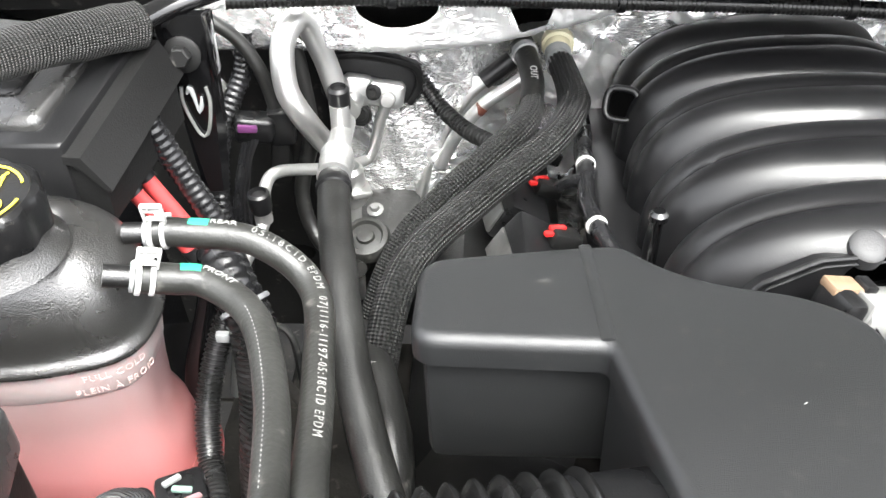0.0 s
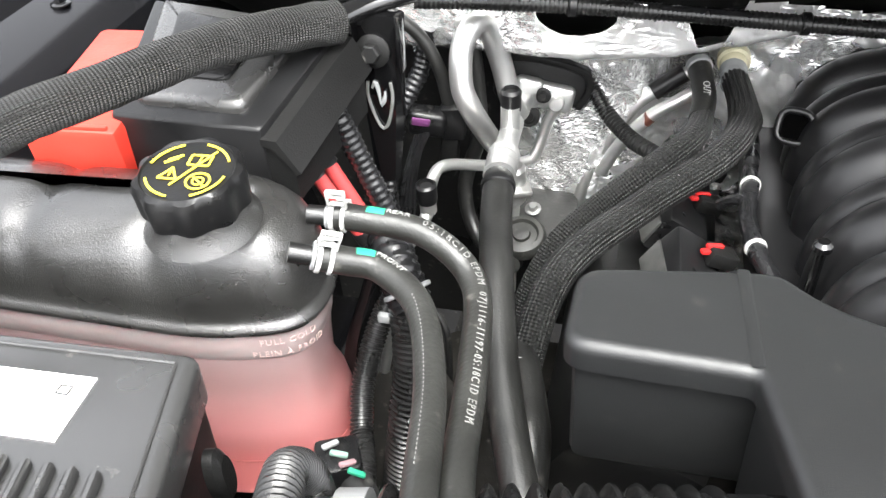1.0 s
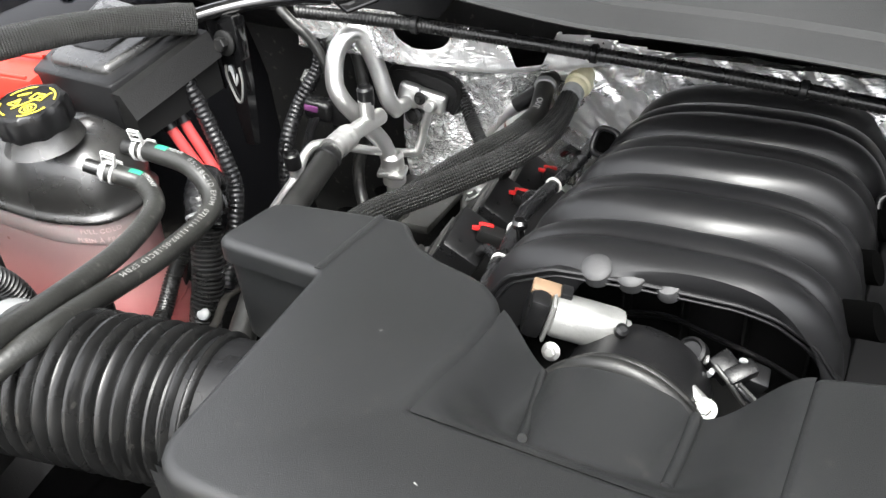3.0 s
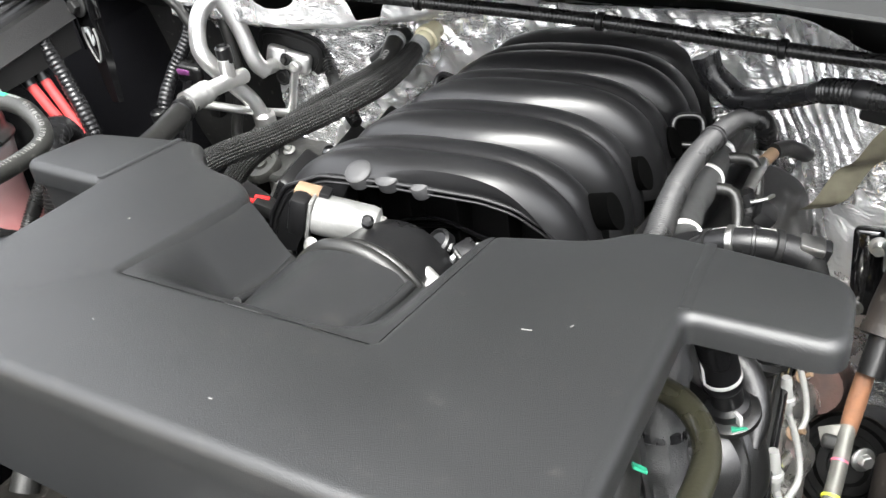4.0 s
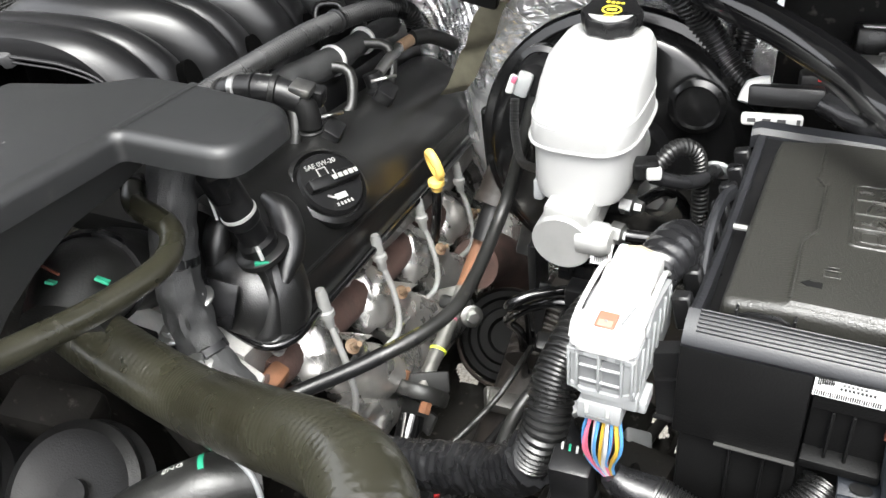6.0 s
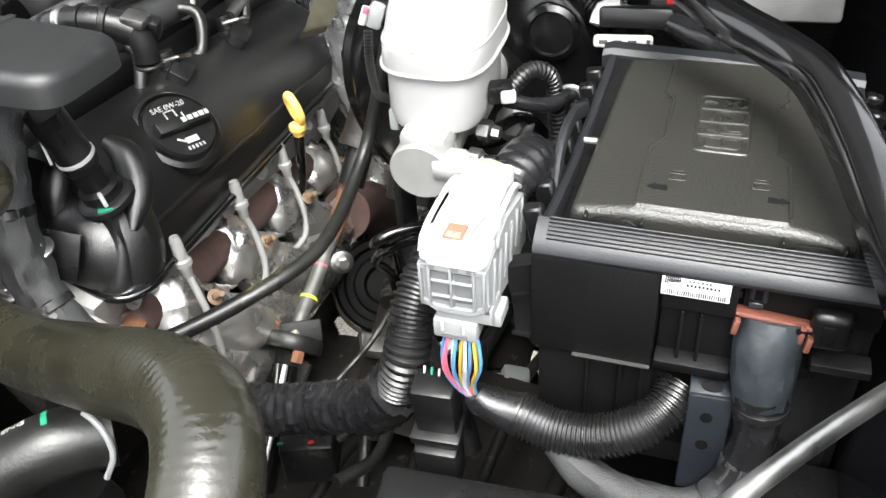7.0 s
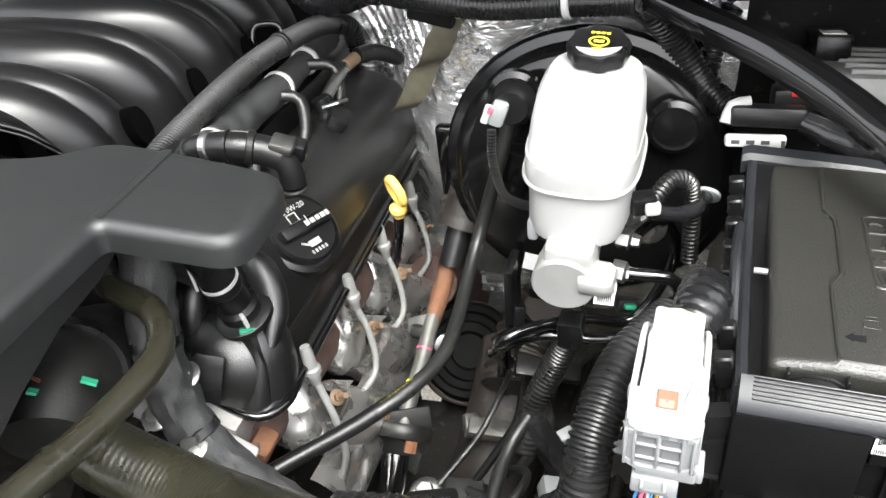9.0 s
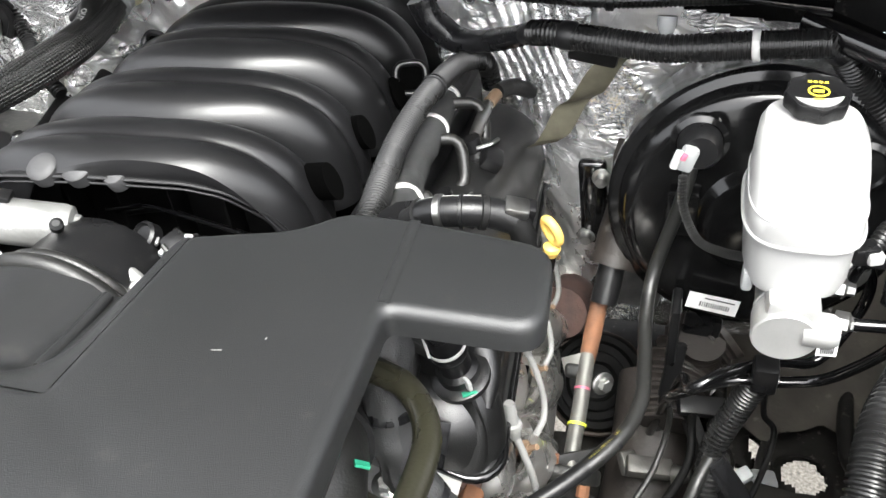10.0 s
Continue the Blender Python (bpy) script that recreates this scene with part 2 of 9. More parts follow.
def foil_material():
    m = mat("embossed_foil", (0.92, 0.92, 0.915), 0.27, metal=0.75, grain=(60, 0.2), blotch=(14, 0.06), rough_var=0.1)
    nt = m.node_tree
    n, ln = nt.nodes, nt.links
    b = n["Principled BSDF"]
    co = n.new("ShaderNodeTexCoord")
    last = b.inputs["Normal"].links[0].from_node
    calm = n.new("ShaderNodeTexNoise")  # some fields are smooth, others crumpled
    calm.inputs["Scale"].default_value, calm.inputs["Detail"].default_value = 9, 1
    ln.new(co.outputs["Object"], calm.inputs["Vector"])
    cr = n.new("ShaderNodeMapRange")
    cr.inputs["From Min"].default_value, cr.inputs["From Max"].default_value = 0.38, 0.66
    cr.inputs["To Min"].default_value, cr.inputs["To Max"].default_value = 0.12, 1.0
    ln.new(calm.outputs["Fac"], cr.inputs["Value"])
    for scale, twist, dist, stretch in ((15, 1.2, 0.0090, 0.5), (42, 1.2, 0.0024, 2.2), (110, 0.8, 0.0006, 0.6)):  # sharp creases at three sizes
        mp = n.new("ShaderNodeMapping")
        mp.inputs["Scale"].default_value = (1.0, 1.0, stretch)
        mp.inputs["Rotation"].default_value = (0.0, 0.5 if stretch > 1 else -0.3, 0.0)
        ln.new(co.outputs["Object"], mp.inputs["Vector"])
        w = n.new("ShaderNodeTexNoise")
        w.inputs["Scale"].default_value, w.inputs["Detail"].default_value, w.inputs["Distortion"].default_value = scale, 1.5, twist
        ln.new(mp.outputs[0], w.inputs["Vector"])
        d = n.new("ShaderNodeMath")
        d.operation = "SUBTRACT"
        d.inputs[1].default_value = 0.5
        ln.new(w.outputs["Fac"], d.inputs[0])
        r = n.new("ShaderNodeMath")
        r.operation = "ABSOLUTE"
        ln.new(d.outputs[0], r.inputs[0])
        bp = n.new("ShaderNodeBump")
        bp.inputs["Distance"].default_value = dist * 3
        ln.new(cr.outputs[0], bp.inputs["Strength"])
        ln.new(r.outputs[0], bp.inputs["Height"])
        ln.new(last.outputs[0], bp.inputs["Normal"])
        last = bp
    v = n.new("ShaderNodeTexVoronoi")
    v.inputs["Scale"].default_value = 330
    v.inputs["Randomness"].default_value = 0.1
    ln.new(co.outputs["Object"], v.inputs["Vector"])
    b2 = n.new("ShaderNodeBump")
    b2.inputs["Strength"].default_value, b2.inputs["Distance"].default_value = 0.1, 0.0008
    ln.new(v.outputs["Distance"], b2.inputs["Height"])
    ln.new(last.outputs[0], b2.inputs["Normal"])
    ln.new(b2.outputs[0], b.inputs["Normal"])
    return m


FOIL = foil_material()
# the dark of a cavity as a colour, for solid discs at holes
HOLE = mat("unlit_black_cavity", (0.0008, 0.0008, 0.0008), 0.9, grain=(200, 0.1), blotch=(10, 0.2), spec=0.02)
# the manifold's nylon in a paler base, for light caught by the tabs
TABS = mat("lit_black_nylon", (0.03, 0.03, 0.031), 0.5, grain=(600, 0.2), blotch=(20, 0.2))
THROT = mat("dull_cast_throttle", (0.21, 0.21, 0.205), 0.48, metal=0.5, grain=(300, 0.35), blotch=(30, 0.2))


# ---- mesh tools ----
def smooth_path(pts, step):
    p = [Vector(q) for q in pts]
    if len(p) == 2:
        dense = [p[0].lerp(p[1], i / 20) for i in range(21)]
    else:
        ext = [p[0] * 2 - p[1]] + p + [p[-1] * 2 - p[-2]]
        dense = []
        for i in range(1, len(ext) - 2):
            a, b, c, d = ext[i - 1:i + 3]
            for k in range(16):
                t = k / 16
                dense.append(0.5 * ((2 * b) + (c - a) * t + (2 * a - 5 * b + 4 * c - d) * t * t + (3 * b - a - 3 * c + d) * t ** 3))
        dense.append(p[-1])
    acc = [0.0]
    for a, b in zip(dense, dense[1:]):
        acc.append(acc[-1] + (b - a).length)
    n = max(2, round(acc[-1] / step))
    out, j = [], 0
    for i in range(n + 1):
        s = acc[-1] * i / n
        while j < len(acc) - 2 and acc[j + 1] < s:
            j += 1
        f = (s - acc[j]) / max(1e-9, acc[j + 1] - acc[j])
        out.append(dense[j].lerp(dense[j + 1], min(1, max(0, f))))
    return out, acc[-1]


def frames_along(path):
    tang = []
    for i in range(len(path)):
        a, b = path[max(0, i - 1)], path[min(len(path) - 1, i + 1)]
        tang.append((b - a).normalized())
    up = Vector((0, 0, 1)) if abs(tang[0].z) < 0.9 else Vector((0, 1, 0))
    n0 = (up - tang[0] * up.dot(tang[0])).normalized()
    res = []
    for t in tang:
        n0 = (n0 - t * n0.dot(t)).normalized()
        res.append((t, n0, t.cross(n0)))
    return res


def turn(rx=0, ry=0, rz=0):
    return Euler([radians(a) for a in (rx, ry, rz)]).to_matrix()


def axis_turn(axis):
    return Vector(axis).normalized().to_track_quat("Z", "Y").to_matrix()


class Geo:
    def __init__(self):
        self.v, self.f, self.uv = [], [], {}

    def add(self, vs, fs):
        o = len(self.v)
        self.v += [tuple(q) for q in vs]
        self.f += [tuple(i + o for i in q) for q in fs]
        return self

    def tube(self, pts, r, seg=14, step=0.008, ripple=None, caps=True, flat=1.0, wobble=0.0):
        path, length = smooth_path(pts, min(step, ripple[0] / 4) if ripple else step)
        fr = frames_along(path)
        o, n = len(self.v), len(path)
        rs = r if isinstance(r, (list, tuple)) else [r]
        for i, (q, (t, a, b)) in enumerate(zip(path, fr)):
            s = i / (n - 1)
            x = s * (len(rs) - 1)
            k = min(int(x), len(rs) - 2) if len(rs) > 1 else 0
            rad = rs[k] + (rs[k + 1] - rs[k]) * (x - k) if len(rs) > 1 else rs[0]
            if ripple:
                ph = (s * length / ripple[0]) % 1.0
                rad += ripple[1] * (1 if ph < 0.5 else -0.6)
            for j in range(seg):
                an = 2 * math.pi * j / seg
                w = 1 + (wobble * noise.noise(Vector((q.x * 60 + j * 3.1, q.y * 60, q.z * 60))) if wobble else 0)
                self.v.append(tuple(q + (a * math.cos(an) * flat + b * math.sin(an)) * rad * w))
        for i in range(n - 1):
            for j in range(seg):
                k = (j + 1) % seg
                self.uv[len(self.f)] = [(j / seg * 6.2832, i / (n - 1) * length), ((j + 1) / seg * 6.2832, i / (n - 1) * length),
                                        ((j + 1) / seg * 6.2832, (i + 1) / (n - 1) * length), (j / seg * 6.2832, (i + 1) / (n - 1) * length)]
                self.f.append((o + i * seg + j, o + i * seg + k, o + (i + 1) * seg + k, o + (i + 1) * seg + j))
        if caps:
            self.f.append(tuple(o + j for j in reversed(range(seg))))
            self.f.append(tuple(o + (n - 1) * seg + j for j in range(seg)))
        return self

    def lathe(self, profile, at=(0, 0, 0), axis=(0, 0, 1), seg=28, lobes=None, scale=(1, 1)):
        m = axis_turn(axis)
        o = len(self.v)
        for r, h in profile:
            for j in range(seg):
                an = 2 * math.pi * j / seg
                k = 1 + (lobes[1] * math.cos(lobes[0] * an) if lobes and r > lobes[2] else 0)
                self.v.append(tuple(Vector(at) + m @ Vector((r * k * math.cos(an) * scale[0], r * k * math.sin(an) * scale[1], h))))
        for i in range(len(profile) - 1):
            for j in range(seg):
                k = (j + 1) % seg
                self.f.append((o + i * seg + j, o + i * seg + k, o + (i + 1) * seg + k, o + (i + 1) * seg + j))
        self.f.append(tuple(o + j for j in reversed(range(seg))))
        self.f.append(tuple(o + (len(profile) - 1) * seg + j for j in range(seg)))
        return self

    def box(self, c, size, rot=None, r=0.003, seg=2, taper=None):
        bm = bmesh.new()
        bmesh.ops.create_cube(bm, size=1)
        for q in bm.verts:
            if taper and q.co.z > 0:
                q.co.x *= taper[0]
                q.co.y *= taper[1]
            q.co = Vector((q.co.x * size[0], q.co.y * size[1], q.co.z * size[2]))
        if r:
            bmesh.ops.bevel(bm, geom=bm.edges[:], offset=min(r, min(size) * 0.45), segments=seg, affect="EDGES", profile=0.5)
        m = rot or Matrix.Identity(3)
        bm.verts.ensure_lookup_table()
        self.add([Vector(c) + m @ q.co for q in bm.verts], [[w.index for w in f.verts] for f in bm.faces])
        bm.free()
        return self

    def loft(self, rings, caps=True):
        o, n = len(self.v), len(rings[0])
        for ring in rings:
            self.v += [tuple(q) for q in ring]
        for i in range(len(rings) - 1):
            for j in range(n):
                k = (j + 1) % n
                self.f.append((o + i * n + j, o + i * n + k, o + (i + 1) * n + k, o + (i + 1) * n + j))
        if caps:
            self.f.append(tuple(o + j for j in reversed(range(n))))
            self.f.append(tuple(o + (len(rings) - 1) * n + j for j in range(n)))
        return self

    def grid(self, fn, nu, nv, keep=None):
        o = len(self.v)
        for i in range(nu + 1):
            for j in range(nv + 1):
                self.v.append(tuple(fn(i / nu, j / nv)))
        for i in range(nu):
            for j in range(nv):
                if keep is None or keep((i + 0.5) / nu, (j + 0.5) / nv):
                    a = o + i * (nv + 1) + j
                    self.f.append((a, a + nv + 1, a + nv + 2, a + 1))
        return self


def inset(poly, d):
    n, out = len(poly), []
    for i in range(n):
        p, q, s = Vector(poly[i - 1]), Vector(poly[i]), Vector(poly[(i + 1) % n])
        e1, e2 = (q - p).normalized(), (s - q).normalized()
        n1, n2 = Vector((-e1.y, e1.x)), Vector((-e2.y, e2.x))
        b = n1 + n2
        b = b / max(0.35, b.dot(n1) if b.dot(n1) > 0.35 else 0.35)
        out.append(q + b * d)
    return out


def round_poly(poly, radii, seg=5):
    out, n = [], len(poly)
    for i in range(n):
        p, q, s = Vector(poly[i - 1]), Vector(poly[i]), Vector(poly[(i + 1) % n])
        r = radii[i] if isinstance(radii, (list, tuple)) else radii
        r = min(r, (p - q).length * 0.48, (s - q).length * 0.48)
        if r <= 0:
            out.append(q)
            continue
        a, b = q + (p - q).normalized() * r, q + (s - q).normalized() * r
        for k in range(seg + 1):
            t = k / seg
            out.append((1 - t) ** 2 * a + 2 * t * (1 - t) * q + t * t * b)
    return out


def slab(geo, poly, ztop, depth, edge=0.006, seg=4, bottom=True):
    """A plate with a rounded upper edge over a counter-clockwise outline; ztop is a height or a function of x and y."""
    zt = ztop if callable(ztop) else (lambda x, y: ztop)
    rings = [[(q.x, q.y, zt(q.x, q.y) - depth) for q in map(Vector, poly)]]
    for k in range(seg + 1):
        a = k / seg * math.pi / 2
        ring = inset(poly, edge * (1 - math.cos(a)))
        rings.append([(q.x, q.y, zt(q.x, q.y) - edge * (1 - math.sin(a))) for q in ring])
    return geo.loft(rings)


ORIGIN = {}




def thing(name, at, label, category, group="", kind=""):
    ob = new(name)
    ob.location = put_at(at)
    ob.empty_display_size = 0.05
    ORIGIN[ob] = put_at(at)
    return tagged(ob, label, category, group, kind)


def part(name, geo, material, parent=None, label="", angle=38, flat=False):
    """Links one mesh under a thing or a part; with no parent it stands alone."""
    if isinstance(geo, bpy.types.Mesh):
        me = geo
        vs = np.empty(len(me.vertices) * 3)
        me.vertices.foreach_get("co", vs)
        vs = vs.reshape(-1, 3) * K
    else:
        me = bpy.data.meshes.new(name)
        vs = np.array(geo.v, dtype=float).reshape(-1, 3) * K
        me.from_pydata(vs.tolist(), [], geo.f)
    if parent is None:
        org = Vector(((vs[:, 0].min() + vs[:, 0].max()) / 2, (vs[:, 1].min() + vs[:, 1].max()) / 2, vs[:, 2].min()))
    else:
        org = ORIGIN[parent]
    me.vertices.foreach_set("co", (vs - np.array(org)).ravel())
    if not isinstance(geo, bpy.types.Mesh) and geo.uv:
        lay = me.uv_layers.new(name="UVMap")
        for i, uvs in geo.uv.items():
            for li, q in zip(me.polygons[i].loop_indices, uvs):
                lay.data[li].uv = (q[0], q[1] * K)
    if not flat:
        me.polygons.foreach_set("use_smooth", [True] * len(me.polygons))
        me.set_sharp_from_angle(angle=radians(angle))
    me.materials.clear()
    me.materials.append(material)
    me.update()
    ob = new(name, me)
    if parent is None:
        ob.location = org
    else:
        ob.parent = parent
    ORIGIN[ob] = org
    if label:
        ob["label"] = label
    return ob


def solo(name, geo, material, label, category, group="", kind="", angle=38):
    return tagged(part(name, geo, material, None, "", angle), label, category, group, kind)


def text_mesh(words, size, m, depth=0.0004, gap=1.0):
    """Writing as a mesh, laid out by the 4x4 m in plan units: x along the line, z out of the surface."""
    cu = bpy.data.curves.new("writing", "FONT")
    cu.body, cu.size, cu.align_x, cu.align_y, cu.extrude, cu.resolution_u = words, size, "CENTER", "CENTER", depth, 2
    cu.space_character = gap
    tmp = bpy.data.objects.new("writing", cu)
    me = bpy.data.meshes.new_from_object(tmp)
    bpy.data.objects.remove(tmp)
    bpy.data.curves.remove(cu)
    me.transform(m)
    return me


def place(at, xdir, normal):
    z = Vector(normal).normalized()
    x = Vector(xdir)
    x = (x - z * x.dot(z)).normalized()
    y = z.cross(x)
    return Matrix(((x.x, y.x, z.x, at[0]), (x.y, y.y, z.y, at[1]), (x.z, y.z, z.z, at[2]), (0, 0, 0, 1)))


def bolt(name, at, axis, r, parent, material=None, label=""):
    g = Geo().lathe([(r * 1.7, 0), (r * 1.75, r * 0.3), (r * 1.5, r * 0.45), (r, r * 0.5)], at, axis, 14)
    g.lathe([(r, r * 0.4), (r, r * 1.3), (r * 0.85, r * 1.45)], at, axis, 6)
    return part(name, g, material or STEEL, parent, label)


def hose(name, pts, r, material, label, category="hose", group="", **kw):
    g = Geo().tube(pts, r, **kw)
    return solo(name, g, material, label, category, group)


# ---- structure ----
g = Geo().grid(lambda u, v: (-60 + 120 * u, -60 + 120 * v, 0.0), 2, 2)
solo("ground", g, GROUND, "pale gravel paving under the car", "ground", kind="structure")


def sstep(a, b, x):
    t = min(1, max(0, (x - a) / (b - a)))
    return t * t * (3 - 2 * t)


def wall_y(x, z):
    y = 0.878 + 0.082 * sstep(-0.04, 0.12, x) - 0.105 * sstep(0.56, 0.7, x)
    rise = 0.034 * sstep(0.10, 0.28, x)
    wide = 0.045
    over = sstep(1.245 + rise - wide, 1.245 + rise, z)
    y -= over * (y - 0.80 - 0.052 * sstep(0.0, 0.16, x)) * 0.95
    y += 0.05 * sstep(1.0, 0.8, z)
    return y


def foil_cut(x, z):
    """Below zero inside the cut-outs of the foil."""
    hole = (((x + 0.050) / 0.040) ** 2 + ((z - 1.284) / 0.022) ** 2) ** 0.5 - 1
    slope = abs(x - 0.081) - 0.013 - max(0.0, z - 1.247) * 0.42
    return min(hole * 0.022, max(slope, 1.247 - z))


def foil_keep(u, v):
    x, z = -0.24 + 1.24 * u, 0.74 + 0.565 * v
    if x < -0.135 and z < 1.215 + 0.02 * math.sin(x * 60):
        return False
    if x < -0.02 and z < 1.02:
        return False
    if x > 0.47 and z > 1.275 - 0.055 * sstep(0.47, 0.9, x):
        return False
    if z > 1.299 - 0.085 * (x + 0.03):  # the top edge is tucked behind the loom
        return False
    return foil_cut(x, z) > -0.0022


def foil_point(u, v):
    x, z = -0.24 + 1.24 * u, 0.74 + 0.565 * v
    f = foil_cut(x, z)
    if -0.006 < f < 0:  # pull the rim of a cut-out onto its outline
        gx, gz = (foil_cut(x + 1e-4, z) - f) / 1e-4, (foil_cut(x, z + 1e-4) - f) / 1e-4
        k = -f / max(0.2, gx * gx + gz * gz)
        x, z = x + gx * k, z + gz * k
    y = wall_y(x, z)
    q = Vector((x * 9, z * 9, 1.7))
    fold = abs(noise.noise(Vector((x * 26 + z * 14, z * 9 - x * 5, 3.0)))) * 0.011
    fold += noise.fractal(q * 2.2, 1.0, 2.0, 4) * 0.005
    sharp = abs(noise.noise(Vector((x * 60 + z * 50, z * 26, 8.0)))) * 0.005
    rib = 0.0
    pleat = sstep(0.54, 0.57, x) * sstep(0.69, 0.66, x) * sstep(1.04, 1.08, z) * sstep(1.23, 1.20, z)
    if pleat > 0:  # pleats beside the steering column
        rib = 0.0075 * (1 - abs(math.sin((x * 1.0 + z * 0.52 + 0.003 * math.sin(z * 50) + 0.004 * noise.noise(Vector((x * 18, z * 18, 2.0)))) * 170))) ** 1.3 * pleat
    quiet = (1 - 0.75 * sstep(1.2, 1.28, z)) * (1 - 0.65 * sstep(0.6, 0.68, x)) * (1 - 0.5 * pleat)
    return (x, y - 0.012 - (fold + sharp) * quiet - rib, z)


g = Geo().grid(foil_point, 620, 200, foil_keep)
solo("firewall_insulation", g, FOIL, "crumpled silver foil heat insulation over the firewall", "insulation", kind="structure", angle=60)
g = Geo().grid(lambda u, v: (-0.75 + 2.3 * u, wall_y(min(1, max(-0.24, -0.75 + 2.3 * u)), 0.68 + 0.70 * v) + 0.05 + 0.02 * sstep(1.0, 0.6, v), 0.68 + 0.70 * v), 60, 22)
solo("firewall", g, DARK, "dark painted steel firewall behind the insulation", "wall", kind="structure")

# cowl: grey plastic panel with a front lip over the firewall
def cowl_front(x):
    return 0.752 - 0.066 * sstep(-0.12, 0.24, x) - 0.035 * sstep(0.5, 0.9, x)


g = Geo()
prof = [(0.05, -0.006), (0.004, -0.005), (0.0, -0.002), (0.003, 0.001), (0.040, 0.010), (0.044, 0.016), (0.058, 0.020), (0.22, 0.058), (0.226, 0.064), (0.235, 0.062), (0.25, 0.068), (0.42, 0.13)]
rows = []
for i in range(61):
    x = -0.085 + 1.6 * i / 60
    zl = 1.360 - 0.019 * sstep(0.30, 0.75, x)
    rows.append([(x, cowl_front(x) + dy, zl + dz) for dy, dz in prof])
g.v = [q for row in rows for q in row]
n = len(prof)
g.f = [(i * n + j, (i + 1) * n + j, (i + 1) * n + j + 1, i * n + j + 1) for i in range(60) for j in range(n - 1)]
solo("cowl_panel", g, COWLP, "weathered dark grey plastic cowl panel below the windscreen", "cowl", kind="structure", angle=25)
gr = thing("cowl_grille", (0.55, 0.95, 1.40), "dark slotted air intake grille in the cowl panel", "grille", kind="structure")
for k in range(60):
    x = 0.28 + 0.0115 * k
    part("slat", Geo().box((x, cowl_front(x) + 0.272, 1.426 - 0.016 * sstep(0.30, 0.75, x)), (0.004, 0.034, 0.010), rot=turn(14, 0, 0), r=0.001, seg=1), COWLP, gr)
g = Geo().grid(lambda u, v: (-0.75 + 0.72 * u, 0.80 + 0.35 * v, 1.30 + 0.06 * v), 4, 4)
solo("cowl_side_panel", g, GLOSS, "black painted cowl side panel", "cowl", kind="structure")

# fenders and inner side panels
for side, xs, name in ((-1, -0.60, "fender_passenger"), (1, 1.36, "fender_driver")):
    f = thing(name, (xs, 0.4, 0.3), "glossy black painted fender with a bolted inner ledge", "fender", kind="structure")
    prof = [(0.17, 0.60), (0.15, 1.10), (0.105, 1.285), (0.085, 1.30), (0.03, 1.315), (0.022, 1.328), (-0.005, 1.335), (-0.02, 1.36), (-0.10, 1.365), (-0.18, 1.33), (-0.22, 1.20), (-0.24, 0.6)]
    g = Geo()
    for i in range(31):
        y = -0.25 + 1.45 * i / 30
        for dx, z in prof:
            g.v.append((xs - side * dx * (1 if dx > 0 else 1), y, z - 0.03 * sstep(0.45, -0.2, y)))
    n = len(prof)
    fs = [(i * n + j, (i + 1) * n + j, (i + 1) * n + j + 1, i * n + j + 1) for i in range(30) for j in range(n - 1)]
    g.f = fs if side > 0 else [tuple(reversed(q)) for q in fs]
    part("panel", g, PAINT, f, angle=25)
    for k in range(4):
        y = 0.30 + 0.13 * k
        bolt("bolt", (xs - side * 0.055, y, 1.309), (0, 0, 1), 0.006, f, GLOSS)

# front crossmember, engine bay floor pieces
g = Geo().box((0.37, -0.10, 0.92), (2.0, 0.16, 0.5), r=0.03)
solo("radiator_support", g, MATTE, "matte black radiator support panel across the front", "panel", kind="structure")
g = Geo().box((0.37, 0.02, 0.80), (1.0, 0.05, 0.62), r=0.01)
solo("radiator", g, DARK, "dark radiator standing behind the front panel", "radiator")
g = Geo().box((-0.30, 0.5, 0.55), (0.11, 1.7, 0.14), r=0.02)
solo("frame_rail", g, GREASE, "grimy black steel frame rail", "frame rail", "frame rails")
g = Geo().box((1.14, 0.55, 0.55), (0.11, 2.0, 0.14), r=0.02)
solo("frame_rail", g, GREASE, "grimy black steel frame rail", "frame rail", "frame rails")
g = Geo().grid(lambda u, v: (-0.75 + 0.36 * u, -0.02 + 0.9 * v, 0.85 + 0.18 * math.sin(v * 3.14) - 0.2 * u), 8, 12)
solo("wheelhouse_liner", g, MATTE, "matte black plastic wheelhouse liner", "liner", "wheelhouse liners", "structure")
g = Geo().grid(lambda u, v: (1.06 + 0.4 * u, -0.02 + 0.72 * v, 0.78 + 0.12 * math.sin(v * 3.14)), 8, 12)
solo("wheelhouse_liner", g, MATTE, "matte black plastic wheelhouse liner", "liner", "wheelhouse liners", "structure")
# undertray added to shut out light from below, with gaps that let the paving show
UNDER = [(-0.80, -0.25, 1.55, 0.52), (-0.80, 0.52, 0.48, 1.05), (1.16, 0.52, 1.55, 1.05), (-0.80, 1.05, 0.45, 1.9), (1.20, 1.05, 1.55, 1.9)]
for x0, y0, x1, y1 in UNDER:
    solo("undertray", Geo().box(((x0 + x1) / 2, (y0 + y1) / 2, 0.44), (x1 - x0 - 0.006, y1 - y0 - 0.006, 0.012), r=0.003), GREASE, "grimy black undertray panel below the engine", "undertray", "undertray panels", "structure")
